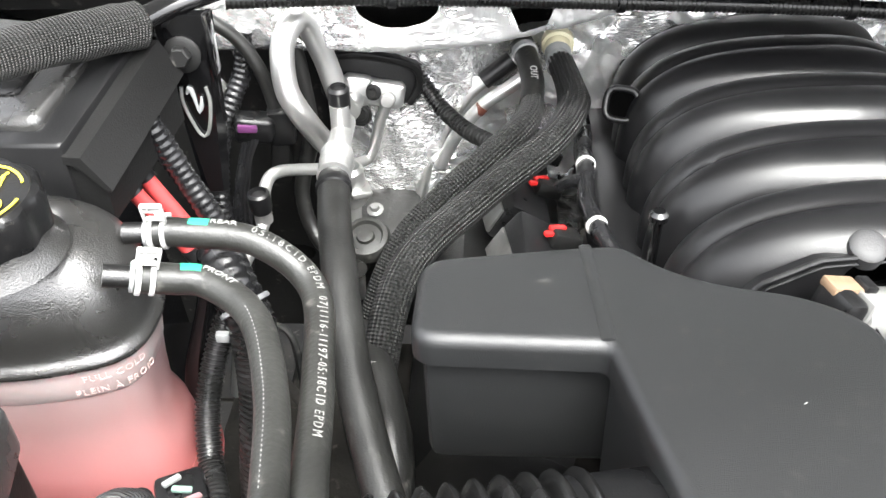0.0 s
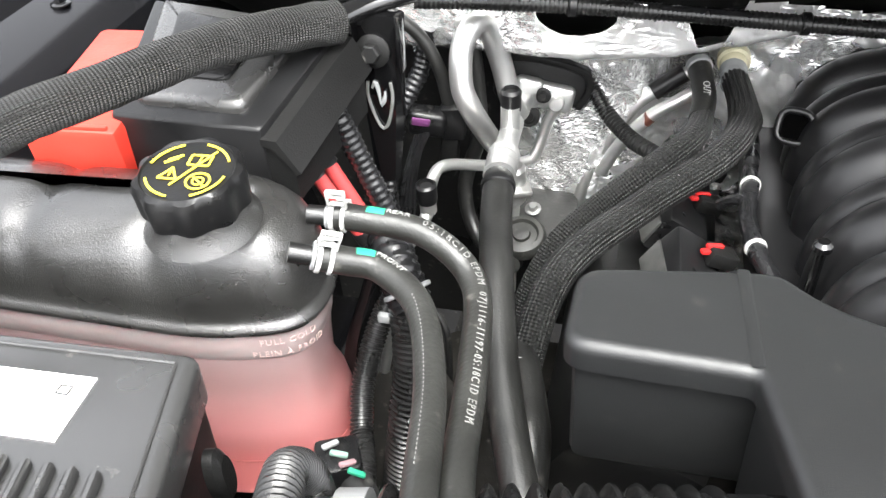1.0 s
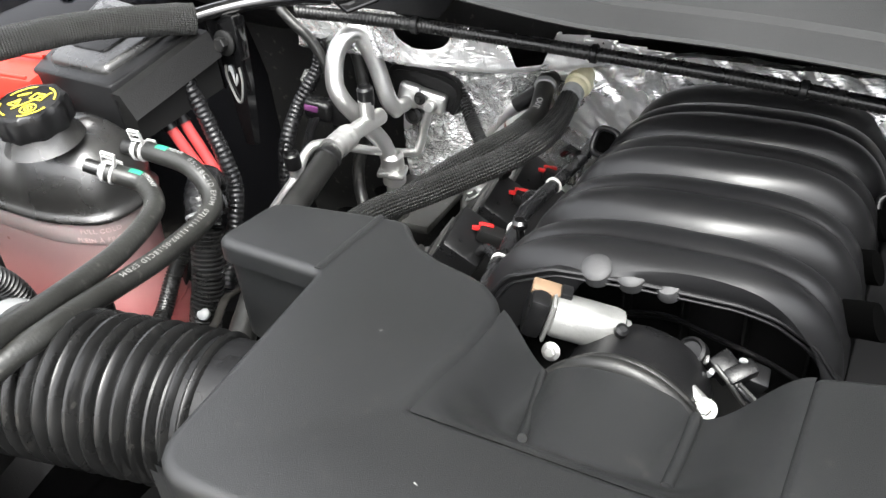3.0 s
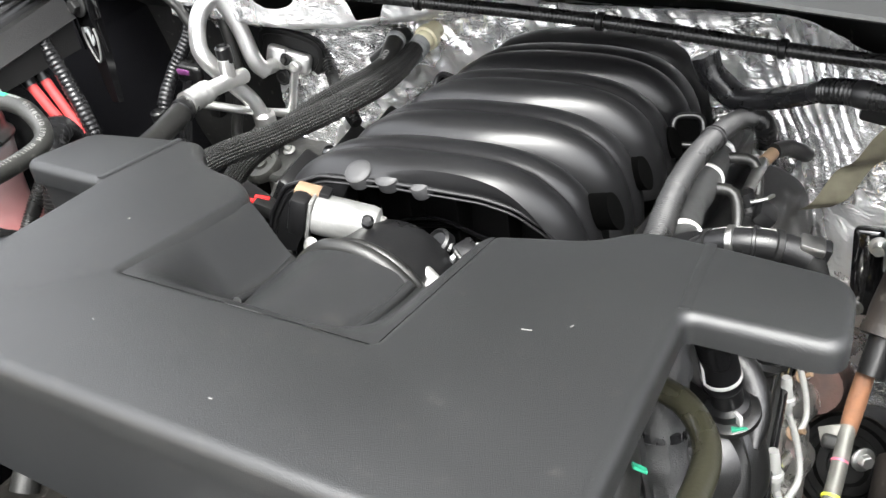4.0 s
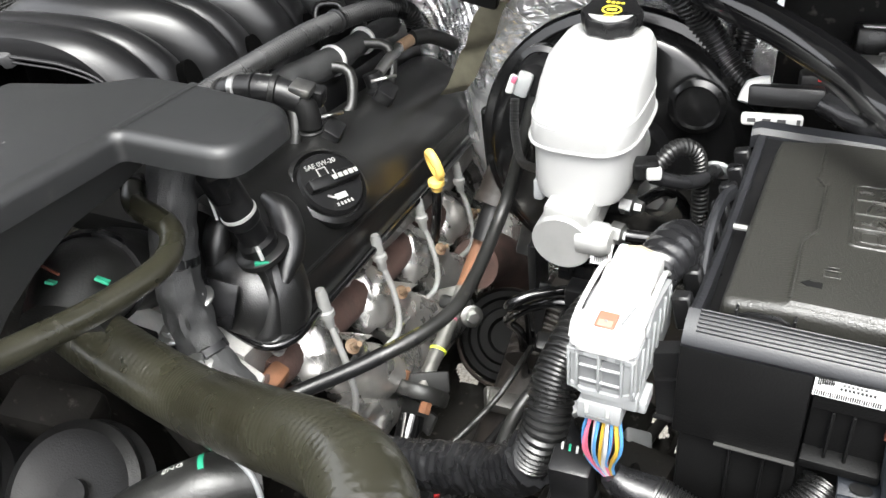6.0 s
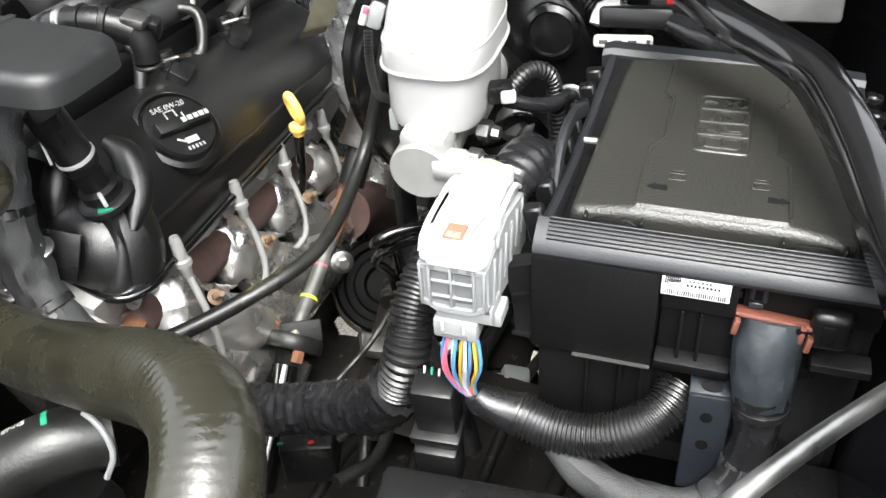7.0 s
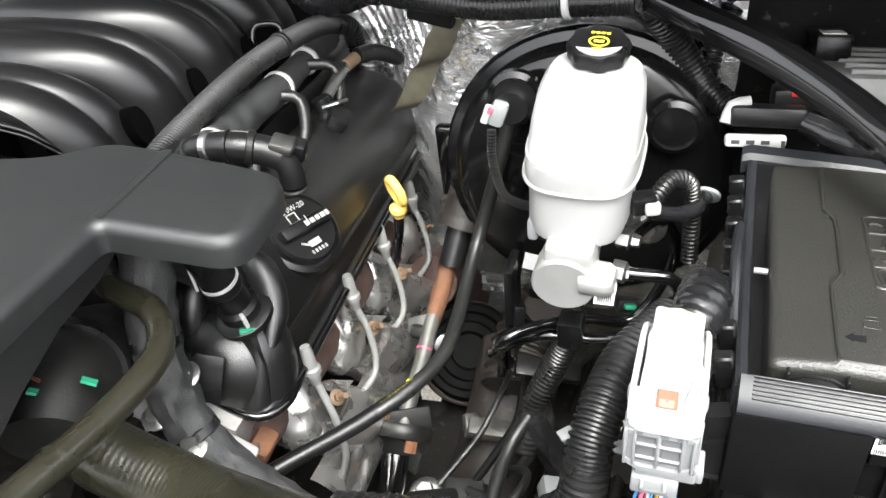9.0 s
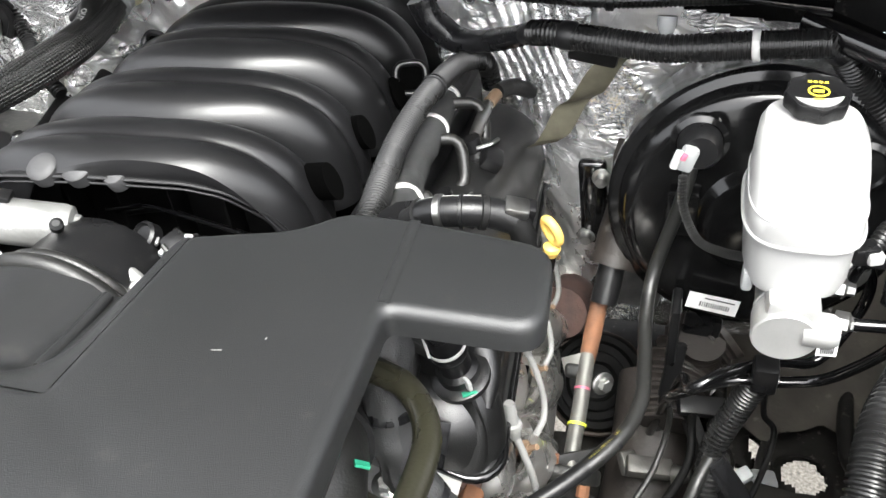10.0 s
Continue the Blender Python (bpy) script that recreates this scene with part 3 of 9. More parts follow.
# open hood overhead
h = thing("hood", (0.38, 1.0, 1.36), "black hood propped open over the engine bay with a dark liner", "hood", kind="structure")
ang = radians(HOOD)
g = Geo()
for i in range(13):
    for j in range(13):
        d, x = 1.25 * j / 12, -0.56 + 1.88 * i / 12
        g.v.append((x, 1.02 - d * math.cos(ang), 1.40 + d * math.sin(ang) + 0.03 * math.sin(i / 12 * 3.14)))
g.f = [(i * 13 + j, i * 13 + j + 1, (i + 1) * 13 + j + 1, (i + 1) * 13 + j) for i in range(12) for j in range(12)]
part("liner", g, PADDING, h)
g2 = Geo()
g2.v = [(x, y + 0.02, z + 0.03) for x, y, z in g.v]
g2.f = [tuple(reversed(q)) for q in g.f]
part("panel", g2, PAINT, h)

# ---- engine cover ----
CZ = lambda x, y: 1.262 + (0.44 - y) * 0.13
cover = thing("engine_cover", (0.37, 0.28, 1.15), "large dark grey grained plastic engine cover with two corner pods", "engine cover")
outline = [(-0.004, 0.350), (0.108, 0.346), (0.150, 0.118), (0.650, 0.118), (0.636, 0.341), (0.730, 0.340), (0.722, 0.428), (0.628, 0.441),
           (0.574, 0.444), (0.549, 0.414), (0.508, 0.402), (0.479, 0.392), (0.479, 0.237), (0.263, 0.237), (0.263, 0.372), (0.232, 0.400),
           (0.179, 0.413), (0.150, 0.431), (0.128, 0.458), (0.096, 0.455), (-0.004, 0.437)]
rad = [0.018, 0.006, 0.035, 0.035, 0.008, 0.022, 0.022, 0.02, 0.02, 0.02, 0.03, 0.008, 0.004, 0.004, 0.02, 0.03, 0.03, 0.02, 0.012, 0.02, 0.02]
g = slab(Geo(), round_poly(outline, rad), CZ, 0.022, 0.009, 5)
part("top_shell", g, COVER, cover)
# creases where the pods meet the middle
def wall_strip(pts, drops, lean=0.0):
    g = Geo()
    for (x, y), drop in zip(pts, drops):
        z = CZ(x, y) - 0.010
        g.v += [(x, y, z), (x + lean * drop, y, z - drop)]
    g.f = [(2 * i, 2 * i + 2, 2 * i + 3, 2 * i + 1) for i in range(len(pts) - 1)]
    return g


SIDE_R = [(0.647, 0.13, 0.16), (0.646, 0.16, 0.155), (0.645, 0.185, 0.125), (0.643, 0.205, 0.10), (0.642, 0.225, 0.078), (0.641, 0.25, 0.060), (0.638, 0.29, 0.042), (0.634, 0.335, 0.038), (0.628, 0.36, 0.035), (0.60, 0.43, 0.045)]
for nm, pts, drop in (("side_skirt", [(0.111, 0.343), (0.128, 0.25), (0.15, 0.13)], [0.10] * 3), ("side_skirt", [q[:2] for q in SIDE_R], [q[2] for q in SIDE_R]),
                      ("front_skirt", [(0.15, 0.124), (0.3, 0.122), (0.5, 0.122), (0.645, 0.124)], [0.115] * 4)):
    g = wall_strip(pts, drop, -0.28 if pts[0][0] > 0.6 else 0.0)
    rev = Geo()
    rev.v = [(x, y + 0.004, z) for x, y, z in g.v]
    rev.f = [tuple(reversed(f)) for f in g.f]
    g.add(rev.v, rev.f)
    part(nm, g, COVER, cover)
lbl = part("label", Geo().box((0.4460, 0.1205, 1.2150), (0.072, 0.0012, 0.032), r=0), PAPER, cover, "white paper label with grey bars")
g = Geo()
for k in range(4):
    g.box((0.4440 - 0.004 * (k % 2), 0.1196, 1.2250 - 0.007 * k), (0.054 - 0.010 * (k % 2), 0.0005, 0.0022), r=0)
part("print", g, FADED, lbl)
g = Geo().box((0.0625, 0.397, 1.205), (0.118, 0.078, 0.096), r=0.008, taper=(1.02, 1.05))
part("pod_box", g, COVER, cover, "deep box under the cover's corner pod")
# shallow groove shade lines are real steps across the pods
for x0, y0, x1, y1 in ((0.108, 0.350, 0.103, 0.452), (0.634, 0.346, 0.626, 0.436)):
    g = Geo().tube([(x0, y0, CZ(x0, y0) + 0.0004), (x1, y1, CZ(x1, y1) + 0.0004)], 0.004, seg=8, flat=0.22)
    part("pod_crease", g, COVER, cover)
# the saddle over the throttle inlet: a valley in the sheet with a half barrel in it
def saddle(u, v):
    x = 0.2615 + 0.219 * u
    rear = 0.372 + 0.020 * sstep(0.40, 0.479, x) + 0.012 * math.exp(-((x - 0.35) / 0.05) ** 2)
    fold = v > 0.96
    y = 0.2355 + (rear - 0.2355) * min(1.0, v / 0.95)
    t = min(1.0, max(0.0, (y - 0.237) / 0.063))
    top = CZ(x, y) - 0.003
    floor = 1.2855 - 0.058 * (0.6 * t * t * (3 - 2 * t) + 0.4 * math.sin(t * math.pi / 2)) - 0.2 * max(0.0, y - 0.30)
    side = max(1 - sstep(0.256, 0.318 - 0.02 * t, x), sstep(0.412, 0.484, x))
    z = floor + (top - floor) * side
    c = (x - 0.351) / 0.062
    if abs(c) < 1:
        arch = 1.186 + (0.050 + 0.012 * (1 - (y - 0.255) / 0.112)) * (1 - c * c) ** 0.4
        z = max(z, min(arch, top))
    return (x, y - (0.002 if fold else 0), z - (0.014 if fold else 0))


part("saddle", Geo().grid(saddle, 84, 40), COVER, cover, "valley with a half-round bulge over the throttle inlet", angle=50)
for x, y, w, a in ((0.557, 0.285, 0.0065, 12), (0.300, 0.180, 0.003, -30), (0.200, 0.300, 0.0025, 40), (0.580, 0.300, 0.0022, 75), (0.105, 0.405, 0.003, 20), (0.430, 0.150, 0.0026, 10)):
    part("scuff", Geo().box((x, y, CZ(x, y) + 0.0001), (w, 0.0008, 0.0004), rot=turn(-7.4, 0, a), r=0), FADED, cover, "pale scuff mark")
part("inlet_rib", Geo().tube([(0.411, 0.372, 1.2165), (0.4125, 0.335, 1.221), (0.413, 0.292, 1.2285)], 0.0045, seg=10), COVER, cover)
part("inlet_rib", Geo().tube([(0.293, 0.371, 1.214), (0.305, 0.325, 1.222), (0.318, 0.281, 1.242)], 0.0035, seg=10), COVER, cover)

# ---- intake manifold ----
mani = thing("intake_manifold", (0.36, 0.70, 1.05), "black moulded nylon intake manifold with arched runners", "manifold")
CENTRES = [0.522, 0.628, 0.735, 0.842, 0.945]
HALF = [0.054, 0.054, 0.054, 0.054, 0.050]


def hump(y):
    best = 0.0
    for c, h in zip(CENTRES, HALF):
        d = abs(y - c) / h
        if d < 1:
            body = math.sqrt(1 - d * d)
            e = (abs(y - c) - 0.024) / 0.030
            best = max(best, 0.62 * body + 0.38 * math.sqrt(max(0.0, 1 - e * e)))
    return best


def mani_side(c):
    return 0.358 + (0.118 if c > 0 else 0.164) * math.copysign(abs(c) ** 0.84, c)


def mani_point(u, v):
    th = math.pi * (1 - u)
    c, s = math.cos(th), max(0.0, math.sin(th))
    x = mani_side(c)
    y0 = 0.455 + 0.19 * (x - 0.2)
    y = y0 + (0.98 - y0) * v
    hp = hump(y - 0.028 * max(0.0, c))
    w = sstep(0.15, 0.85, abs(c))
    x += (0.044 * hp - 0.022) * c
    z = 1.130 + (0.096 - 0.026 * w + (0.032 + 0.034 * w) * hp) * s ** 0.76 - 0.100 * (y - 0.48)
    z -= 0.012 * sstep(0.42, 0.50, x) * max(0.0, 1 - v / 0.13)
    return (x, y, z)


g = Geo().grid(mani_point, 72, 240)
part("runner_shell", g, MANI, mani, angle=70)
for k in range(4):  # weld seams in the valleys
    yv = (CENTRES[k] + HALF[k] + CENTRES[k + 1] - HALF[k + 1]) / 2
    pts = []
    for i in range(4, 25):
        u = i / 28
        th = math.pi * (1 - u)
        x0 = mani_side(math.cos(th))
        y0 = 0.455 + 0.19 * (x0 - 0.2)
        q = mani_point(u, (yv + 0.028 * max(0.0, math.cos(th)) - y0) / (0.98 - y0))
        pts.append((q[0], q[1], q[2] + 0.001))
    part("weld_seam", Geo().tube(pts, 0.0014, seg=6, step=0.012), MANI, mani)
# front plate: a flange that fills the arch down to the flat-topped plenum opening
arch = [mani_point(0.06 + 0.88 * k / 40, 0.0) for k in range(41)]
OPEN = [(0.190, 1.158), (0.202, 1.196), (0.222, 1.226), (0.262, 1.2405), (0.330, 1.2365), (0.411, 1.2260), (0.440, 1.2165), (0.470, 1.194), (0.500, 1.148)]
acc_ = [0.0]
for p, q in zip(OPEN, OPEN[1:]):
    acc_.append(acc_[-1] + math.hypot(q[0] - p[0], q[1] - p[1]))


def open_at(f):
    d = f * acc_[-1]
    i = min(len(OPEN) - 2, max(k for k in range(len(OPEN)) if acc_[k] <= d))
    w = (d - acc_[i]) / (acc_[i + 1] - acc_[i])
    x, z = OPEN[i][0] + (OPEN[i + 1][0] - OPEN[i][0]) * w, OPEN[i][1] + (OPEN[i + 1][1] - OPEN[i][1]) * w
    return (x, 0.452 + 0.21 * (x - 0.2), z)


inner = [open_at(k / 40) for k in range(41)]
g = Geo()
g.v = [q for k in range(41) for q in (arch[k], (arch[k][0] * 0.5 + inner[k][0] * 0.5, arch[k][1] * 0.45 + inner[k][1] * 0.55 - 0.002, arch[k][2] * 0.5 + inner[k][2] * 0.5), inner[k], (inner[k][0], inner[k][1] + 0.012, inner[k][2] - 0.004))]
g.f = [(4 * k + j, 4 * k + 4 + j, 4 * k + 5 + j, 4 * k + 1 + j) for k in range(40) for j in range(3)]
part("front_plate", g, MANI, mani, angle=40)
part("opening_rim", Geo().tube([(x, y - 0.001, z) for x, y, z in inner], 0.0021, seg=8), MANI, mani)
part("opening_rim", Geo().tube([(0.35 + (x - 0.35) * 0.975, y - 0.0005, z - 0.0060) for x, y, z in inner], 0.0014, seg=8), MANI, mani)
for (x, y, z, r) in ((0.296, 0.470, 1.2450, 0.0130), (0.324, 0.476, 1.2430, 0.0130), (0.354, 0.481, 1.2360, 0.0105)):
    g = Geo().lathe([(r, -0.012), (r, -0.0005), (r * 0.88, 0.0012), (r * 0.5, 0.0022), (r * 0.1, 0.0026)], (x, y + 0.006, z - 0.0005), (0, -0.42, 0.9), 28)
    part("knock_tab", g, TABS, mani)
# plenum inside coloured near black so that it reads as shaded
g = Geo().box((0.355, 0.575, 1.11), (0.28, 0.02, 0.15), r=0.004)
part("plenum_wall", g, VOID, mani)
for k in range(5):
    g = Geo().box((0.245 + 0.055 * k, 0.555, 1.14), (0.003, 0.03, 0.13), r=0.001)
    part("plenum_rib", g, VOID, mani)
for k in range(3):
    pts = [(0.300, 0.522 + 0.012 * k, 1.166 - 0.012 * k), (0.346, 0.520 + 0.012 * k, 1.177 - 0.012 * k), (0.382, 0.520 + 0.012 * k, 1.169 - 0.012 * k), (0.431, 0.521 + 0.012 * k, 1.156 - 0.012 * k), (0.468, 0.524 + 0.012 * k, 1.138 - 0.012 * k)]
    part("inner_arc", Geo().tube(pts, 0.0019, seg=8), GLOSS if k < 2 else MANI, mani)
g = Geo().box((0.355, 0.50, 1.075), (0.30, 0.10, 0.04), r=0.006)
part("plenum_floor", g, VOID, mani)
for s, x0 in ((-1, 0.166), (1, 0.520)):
    g = Geo().box((x0, 0.72, 1.075), (0.05, 0.50, 0.07), rot=turn(-5.4, 0, 0), r=0.008)
    part("mounting_flange", g, MANI, mani)
    for x, y, z in (((0.203, 0.600, 1.176), (0.203, 0.705, 1.163), (0.203, 0.810, 1.150)) if s < 0 else ((0.511, 0.556, 1.196), (0.500, 0.668, 1.172), (0.497, 0.775, 1.152))):
        ax = (s * 0.80, -0.42, 0.42)
        # solid disc, with the recess's shade painted in its colour
        part("port_recess", Geo().lathe([(0.0105, -0.030), (0.0105, 0.0005), (0.002, 0.0010)], (x, y, z), ax, 28, scale=(0.75, 1.7)), HOLE, mani, "dark oval port recess")
for s, x0, y0, z0 in ((-1, 0.176, 0.828, 1.158), (1, 0.502, 0.806, 1.152)):
    ax = Vector((s * 0.25, -0.80, 0.55)).normalized()
    ring = [Vector((x0, y0, z0)) + axis_turn(ax) @ Vector((0.0165 * math.copysign(abs(math.cos(a)) ** 0.6, math.cos(a)), 0.0165 * math.copysign(abs(math.sin(a)) ** 0.6, math.sin(a)), 0)) for a in [2 * math.pi * k / 28 for k in range(29)]]
    part("lifting_loop", Geo().tube(ring, 0.0038, seg=10, step=0.004), MANI, mani, "rounded square lifting loop")
    part("loop_mouth", Geo().lathe([(0.0165, -0.012), (0.0165, 0.0), (0.002, 0.0002)], Vector((x0, y0, z0)) - ax * 0.002, ax, 28), HOLE, mani)


# ---- throttle body ----
tb = thing("throttle_body", (0.35, 0.42, 1.08), "cast aluminium throttle body with a silver actuator motor", "throttle body")
AX = Vector((0.059, 0.0194, -0.0176)).normalized()
A0 = Vector((0.274, 0.4320, 1.2215))
RA = turn(0, 17, 18)
CASTB = mat("bright_cast_aluminium", (0.46, 0.46, 0.45), 0.46, metal=0.55, grain=(300, 0.3), blotch=(25, 0.12))
act = part("actuator", Geo().lathe([(0.0150, 0), (0.0185, 0.002), (0.0190, 0.006), (0.0190, 0.052), (0.0175, 0.058), (0.0120, 0.0605), (0.0110, 0.0645), (0.004, 0.065)], A0, AX, 36), THROT, tb, "silver actuator motor")
for k in range(3):
    part("print", Geo().box(A0 + AX * (0.018 + 0.004 * k) + Vector((-0.001, -0.0152, 0.0118)), (0.0016, 0.010, 0.0006), rot=RA @ turn(38, 0, 0), r=0), FADED, act)
part("motor_flange", Geo().box(A0 - AX * 0.001, (0.0035, 0.032, 0.040), rot=RA, r=0.0015), THROT, tb, "silver motor flange")
part("gear_cover", Geo().box(A0 - AX * 0.012, (0.018, 0.034, 0.040), rot=RA, r=0.006), BLACK, tb, "black gear cover")
part("connector_cap", Geo().box(A0 + Vector((-0.006, 0.006, 0.0185)), (0.024, 0.016, 0.007), rot=RA, r=0.0015), BRASS, tb, "tan connector cap")
part("connector_cap", Geo().box(A0 + Vector((0.010, 0.009, 0.0165)), (0.010, 0.014, 0.008), rot=RA, r=0.0015), BLACK, tb)
part("flange", Geo().tube([(0.318, 0.430, 1.212), (0.352, 0.427, 1.211), (0.380, 0.422, 1.205), (0.400, 0.416, 1.196), (0.412, 0.411, 1.190)], [0.0035, 0.0044, 0.0048, 0.0050, 0.0058], seg=12, flat=0.5), ALU, tb, "silver flange with a bolt lug")
bolt("bolt", (0.4105, 0.4050, 1.193), (0, -0.6, 0.8), 0.0052, tb, ALU)
bolt("bolt", (0.2850, 0.4070, 1.204), (0, -0.9, 0.45), 0.0046, tb, ALU)
part("vent_nipple", Geo().lathe([(0.004, 0), (0.0055, 0.002), (0.0055, 0.008), (0.003, 0.010)], (0.333, 0.430, 1.222), (0.4, -0.3, 0.8), 14), BLACK, tb)
part("duct_ring", Geo().tube([(0.283, 0.376, 1.165), (0.296, 0.377, 1.205), (0.33, 0.378, 1.232), (0.37, 0.379, 1.231), (0.404, 0.38, 1.205), (0.418, 0.381, 1.165)], 0.007, seg=10), RUBBER, tb)
part("duct_ring", Geo().tube([(0.286, 0.388, 1.165), (0.30, 0.389, 1.203), (0.332, 0.390, 1.228), (0.37, 0.391, 1.227), (0.402, 0.392, 1.203), (0.415, 0.393, 1.165)], 0.005, seg=10), RUBBER, tb)
part("body", Geo().lathe([(0.062, 0), (0.062, 0.05), (0.055, 0.07)], (0.35, 0.385, 1.160), (0, 1, 0), 28), BLACK, tb)

ps = thing("pressure_sensor_plug", (0.44, 0.46, 1.10), "black sensor plugs with pale clips beside the throttle body", "connector")
part("socket", Geo().lathe([(0.009, 0), (0.0125, 0.002), (0.0125, 0.012), (0.0100, 0.014), (0.0085, 0.011), (0.003, 0.011)], (0.386, 0.466, 1.188), (-0.25, -0.55, 0.8), 24), BLACK, ps, "round black sensor socket")
for at, size, rz, m in (((0.402, 0.452, 1.187), (0.005, 0.006, 0.012), -10, PALEGREY), ((0.397, 0.457, 1.195), (0.003, 0.007, 0.006), 15, THROT), ((0.424, 0.462, 1.200), (0.007, 0.004, 0.004), 35, PALEGREY), ((0.437, 0.446, 1.176), (0.009, 0.006, 0.005), 20, THROT)):
    part("clip", Geo().box(at, size, rot=turn(20, 25, rz), r=0.0015), m, ps, "pale clip")
for at, size, rz in (((0.411, 0.462, 1.188), (0.022, 0.020, 0.018), -30), ((0.424, 0.458, 1.190), (0.014, 0.026, 0.014), -38), ((0.432, 0.470, 1.176), (0.020, 0.020, 0.024), 12)):
    part("plug", Geo().box(at, size, rot=turn(15, 20, rz), r=0.003), BLACK, ps)
for k in range(3):
    part("lead", Geo().tube([(0.405 + 0.010 * k, 0.452 - 0.002 * k, 1.196 - 0.004 * k), (0.418 + 0.009 * k, 0.446, 1.188 - 0.004 * k), (0.432 + 0.008 * k, 0.444, 1.172), (0.450, 0.45, 1.150)], 0.0024, seg=8), (RUBBER, TAPE, RUBBER)[k], ps)

# ---- engine block below ----
g = Geo().box((0.36, 0.66, 0.86), (0.30, 0.56, 0.42), r=0.03)
solo("engine_block", g, GREASE, "grimy dark cast engine block", "engine block")

# ---- valve cover of the driver's bank ----
def vc_ring(y, grow=0.0, lift=0.0, slant=0.0):
    t = (y - 0.40) / 0.52
    dz = -0.084 * t
    prof = [(0.556, 1.045), (0.553, 1.095), (0.562, 1.128), (0.586, 1.147), (0.613, 1.147), (0.640, 1.131), (0.660, 1.106), (0.670, 1.088), (0.675, 1.074), (0.677, 1.060), (0.678, 1.047), (0.683, 1.044), (0.684, 1.039), (0.672, 1.036), (0.600, 1.036)]
    cx, cz = 0.615, 1.06
    n = len(prof)
    fine = []
    for i in range(n):
        a, b, c, d = [Vector(prof[(i + k) % n]) for k in (-1, 0, 1, 2)]
        fine += [0.5 * ((2 * b) + (c - a) * t + (2 * a - 5 * b + 4 * c - d) * t * t + (3 * b - a - 3 * c + d) * t ** 3) for t in (0, 0.25, 0.5, 0.75)]
    prof = [tuple(q) for q in fine]
    return [(cx + (x - cx) * (1 + grow) - (0.052 - 0.026 * min(1.0, max(0.0, (z - 1.04) / 0.09))) * t - 0.003, y + slant * max(0.0, z - 1.05), cz + (z - cz) * (1 + grow) + dz + lift) for x, z in prof]


vc = thing("valve_cover", (0.62, 0.66, 1.0), "black painted valve cover with a rounded back and a rolled edge", "valve cover")
rings = [vc_ring(0.392, -0.60, -0.016, 0.5), vc_ring(0.3925, -0.34, -0.010, 0.5), vc_ring(0.395, -0.17, -0.005, 0.48), vc_ring(0.400, -0.07, -0.002, 0.42), vc_ring(0.407, -0.015, 0.0, 0.3), vc_ring(0.416, 0.0, 0.0, 0.12)]
rings += [vc_ring(0.43 + 0.47 * i / 14) for i in range(15)] + [vc_ring(0.908, -0.02), vc_ring(0.916, -0.08), vc_ring(0.922, -0.2), vc_ring(0.925, -0.55)]
part("shell", Geo().loft(rings), PEEL, vc, angle=50)
rim = [(q[0] + 0.001, q[1], q[2]) for q in (vc_ring(y)[46] for y in (0.412, 0.45, 0.5, 0.6, 0.7, 0.8, 0.915))]
part("rolled_edge", Geo().tube([(rim[0][0] - 0.07, 0.398, rim[0][2] + 0.012), (rim[0][0] - 0.02, 0.393, rim[0][2] + 0.002)] + rim, 0.0042, seg=10), GLOSS, vc, "rolled lower edge")
part("edge_seam", Geo().tube([(q[0] + 0.0005, q[1], q[2]) for q in (vc_ring(y)[31] for y in (0.45, 0.55, 0.65, 0.75, 0.85, 0.91))], 0.0022, seg=8), PEEL, vc)
part("rear_plug", Geo().lathe([(0.010, 0), (0.011, 0.002), (0.0085, 0.004)], (0.648, 0.886, 0.985), (1, 0, 0.2), 20), VOID, vc)
NV = Vector((0.62, -0.10, 0.78)).normalized()
OC = Vector((0.640, 0.556, 1.097))
part("recess_ring", Geo().lathe([(0.040, -0.010), (0.041, 0.004), (0.037, 0.007), (0.035, 0.002)], OC, NV, 36), PEEL, vc)
cap = part("oil_cap", Geo().lathe([(0.032, -0.004), (0.033, 0.008), (0.031, 0.011), (0.01, 0.012)], OC, NV, 36), BLACK, vc, "round black oil filler cap with white printing")
XD = Vector((0.42, 0.90, -0.05))
MM = place(OC + NV * 0.013, XD, NV)
R3 = MM.to_3x3()
part("grip_bar", Geo().box(OC + NV * 0.015, (0.058, 0.013, 0.012), rot=R3, r=0.004), BLACK, cap)
g = Geo()
for dx, dy, sx, sy in ((-0.0155, 0, 0.0046, 0.0056), (-0.0128, 0.0026, 0.0014, 0.0105), (-0.0075, 0, 0.0056, 0.0052), (0.0, 0, 0.0052, 0.0050), (0.0072, 0, 0.0056, 0.0054), (0.0138, 0, 0.0044, 0.0054)):
    g.box(OC + NV * 0.0214 + R3 @ Vector((0.012 + dx * 0.85, dy, 0)), (sx * 0.85, sy * 0.9, 0.0006), rot=R3, r=0)
part("lettering", g, WPRINT, cap, "white printed bars on the grip")
part("lettering", text_mesh("SAE 0W-20", 0.0075, place(OC + NV * 0.0126 + R3 @ Vector((-0.002, 0.020, 0)), XD, NV)), WPRINT, cap, "white printed oil grade")
g = Geo()
for k in range(5):
    g.box(OC + NV * 0.0126 + R3 @ Vector((-0.008 + 0.004 * k, -0.024, 0)), (0.002, 0.0035, 0.0006), rot=R3, r=0)
g.box(OC + NV * 0.0126 + R3 @ Vector((0, -0.0165, 0)), (0.013, 0.006, 0.0006), rot=R3, r=0)
g.box(OC + NV * 0.0126 + R3 @ Vector((-0.010, -0.0145, 0)), (0.008, 0.002, 0.0006), rot=R3 @ turn(0, 0, -35), r=0)
part("symbol", g, WPRINT, cap, "white oil can symbol")
g = Geo()
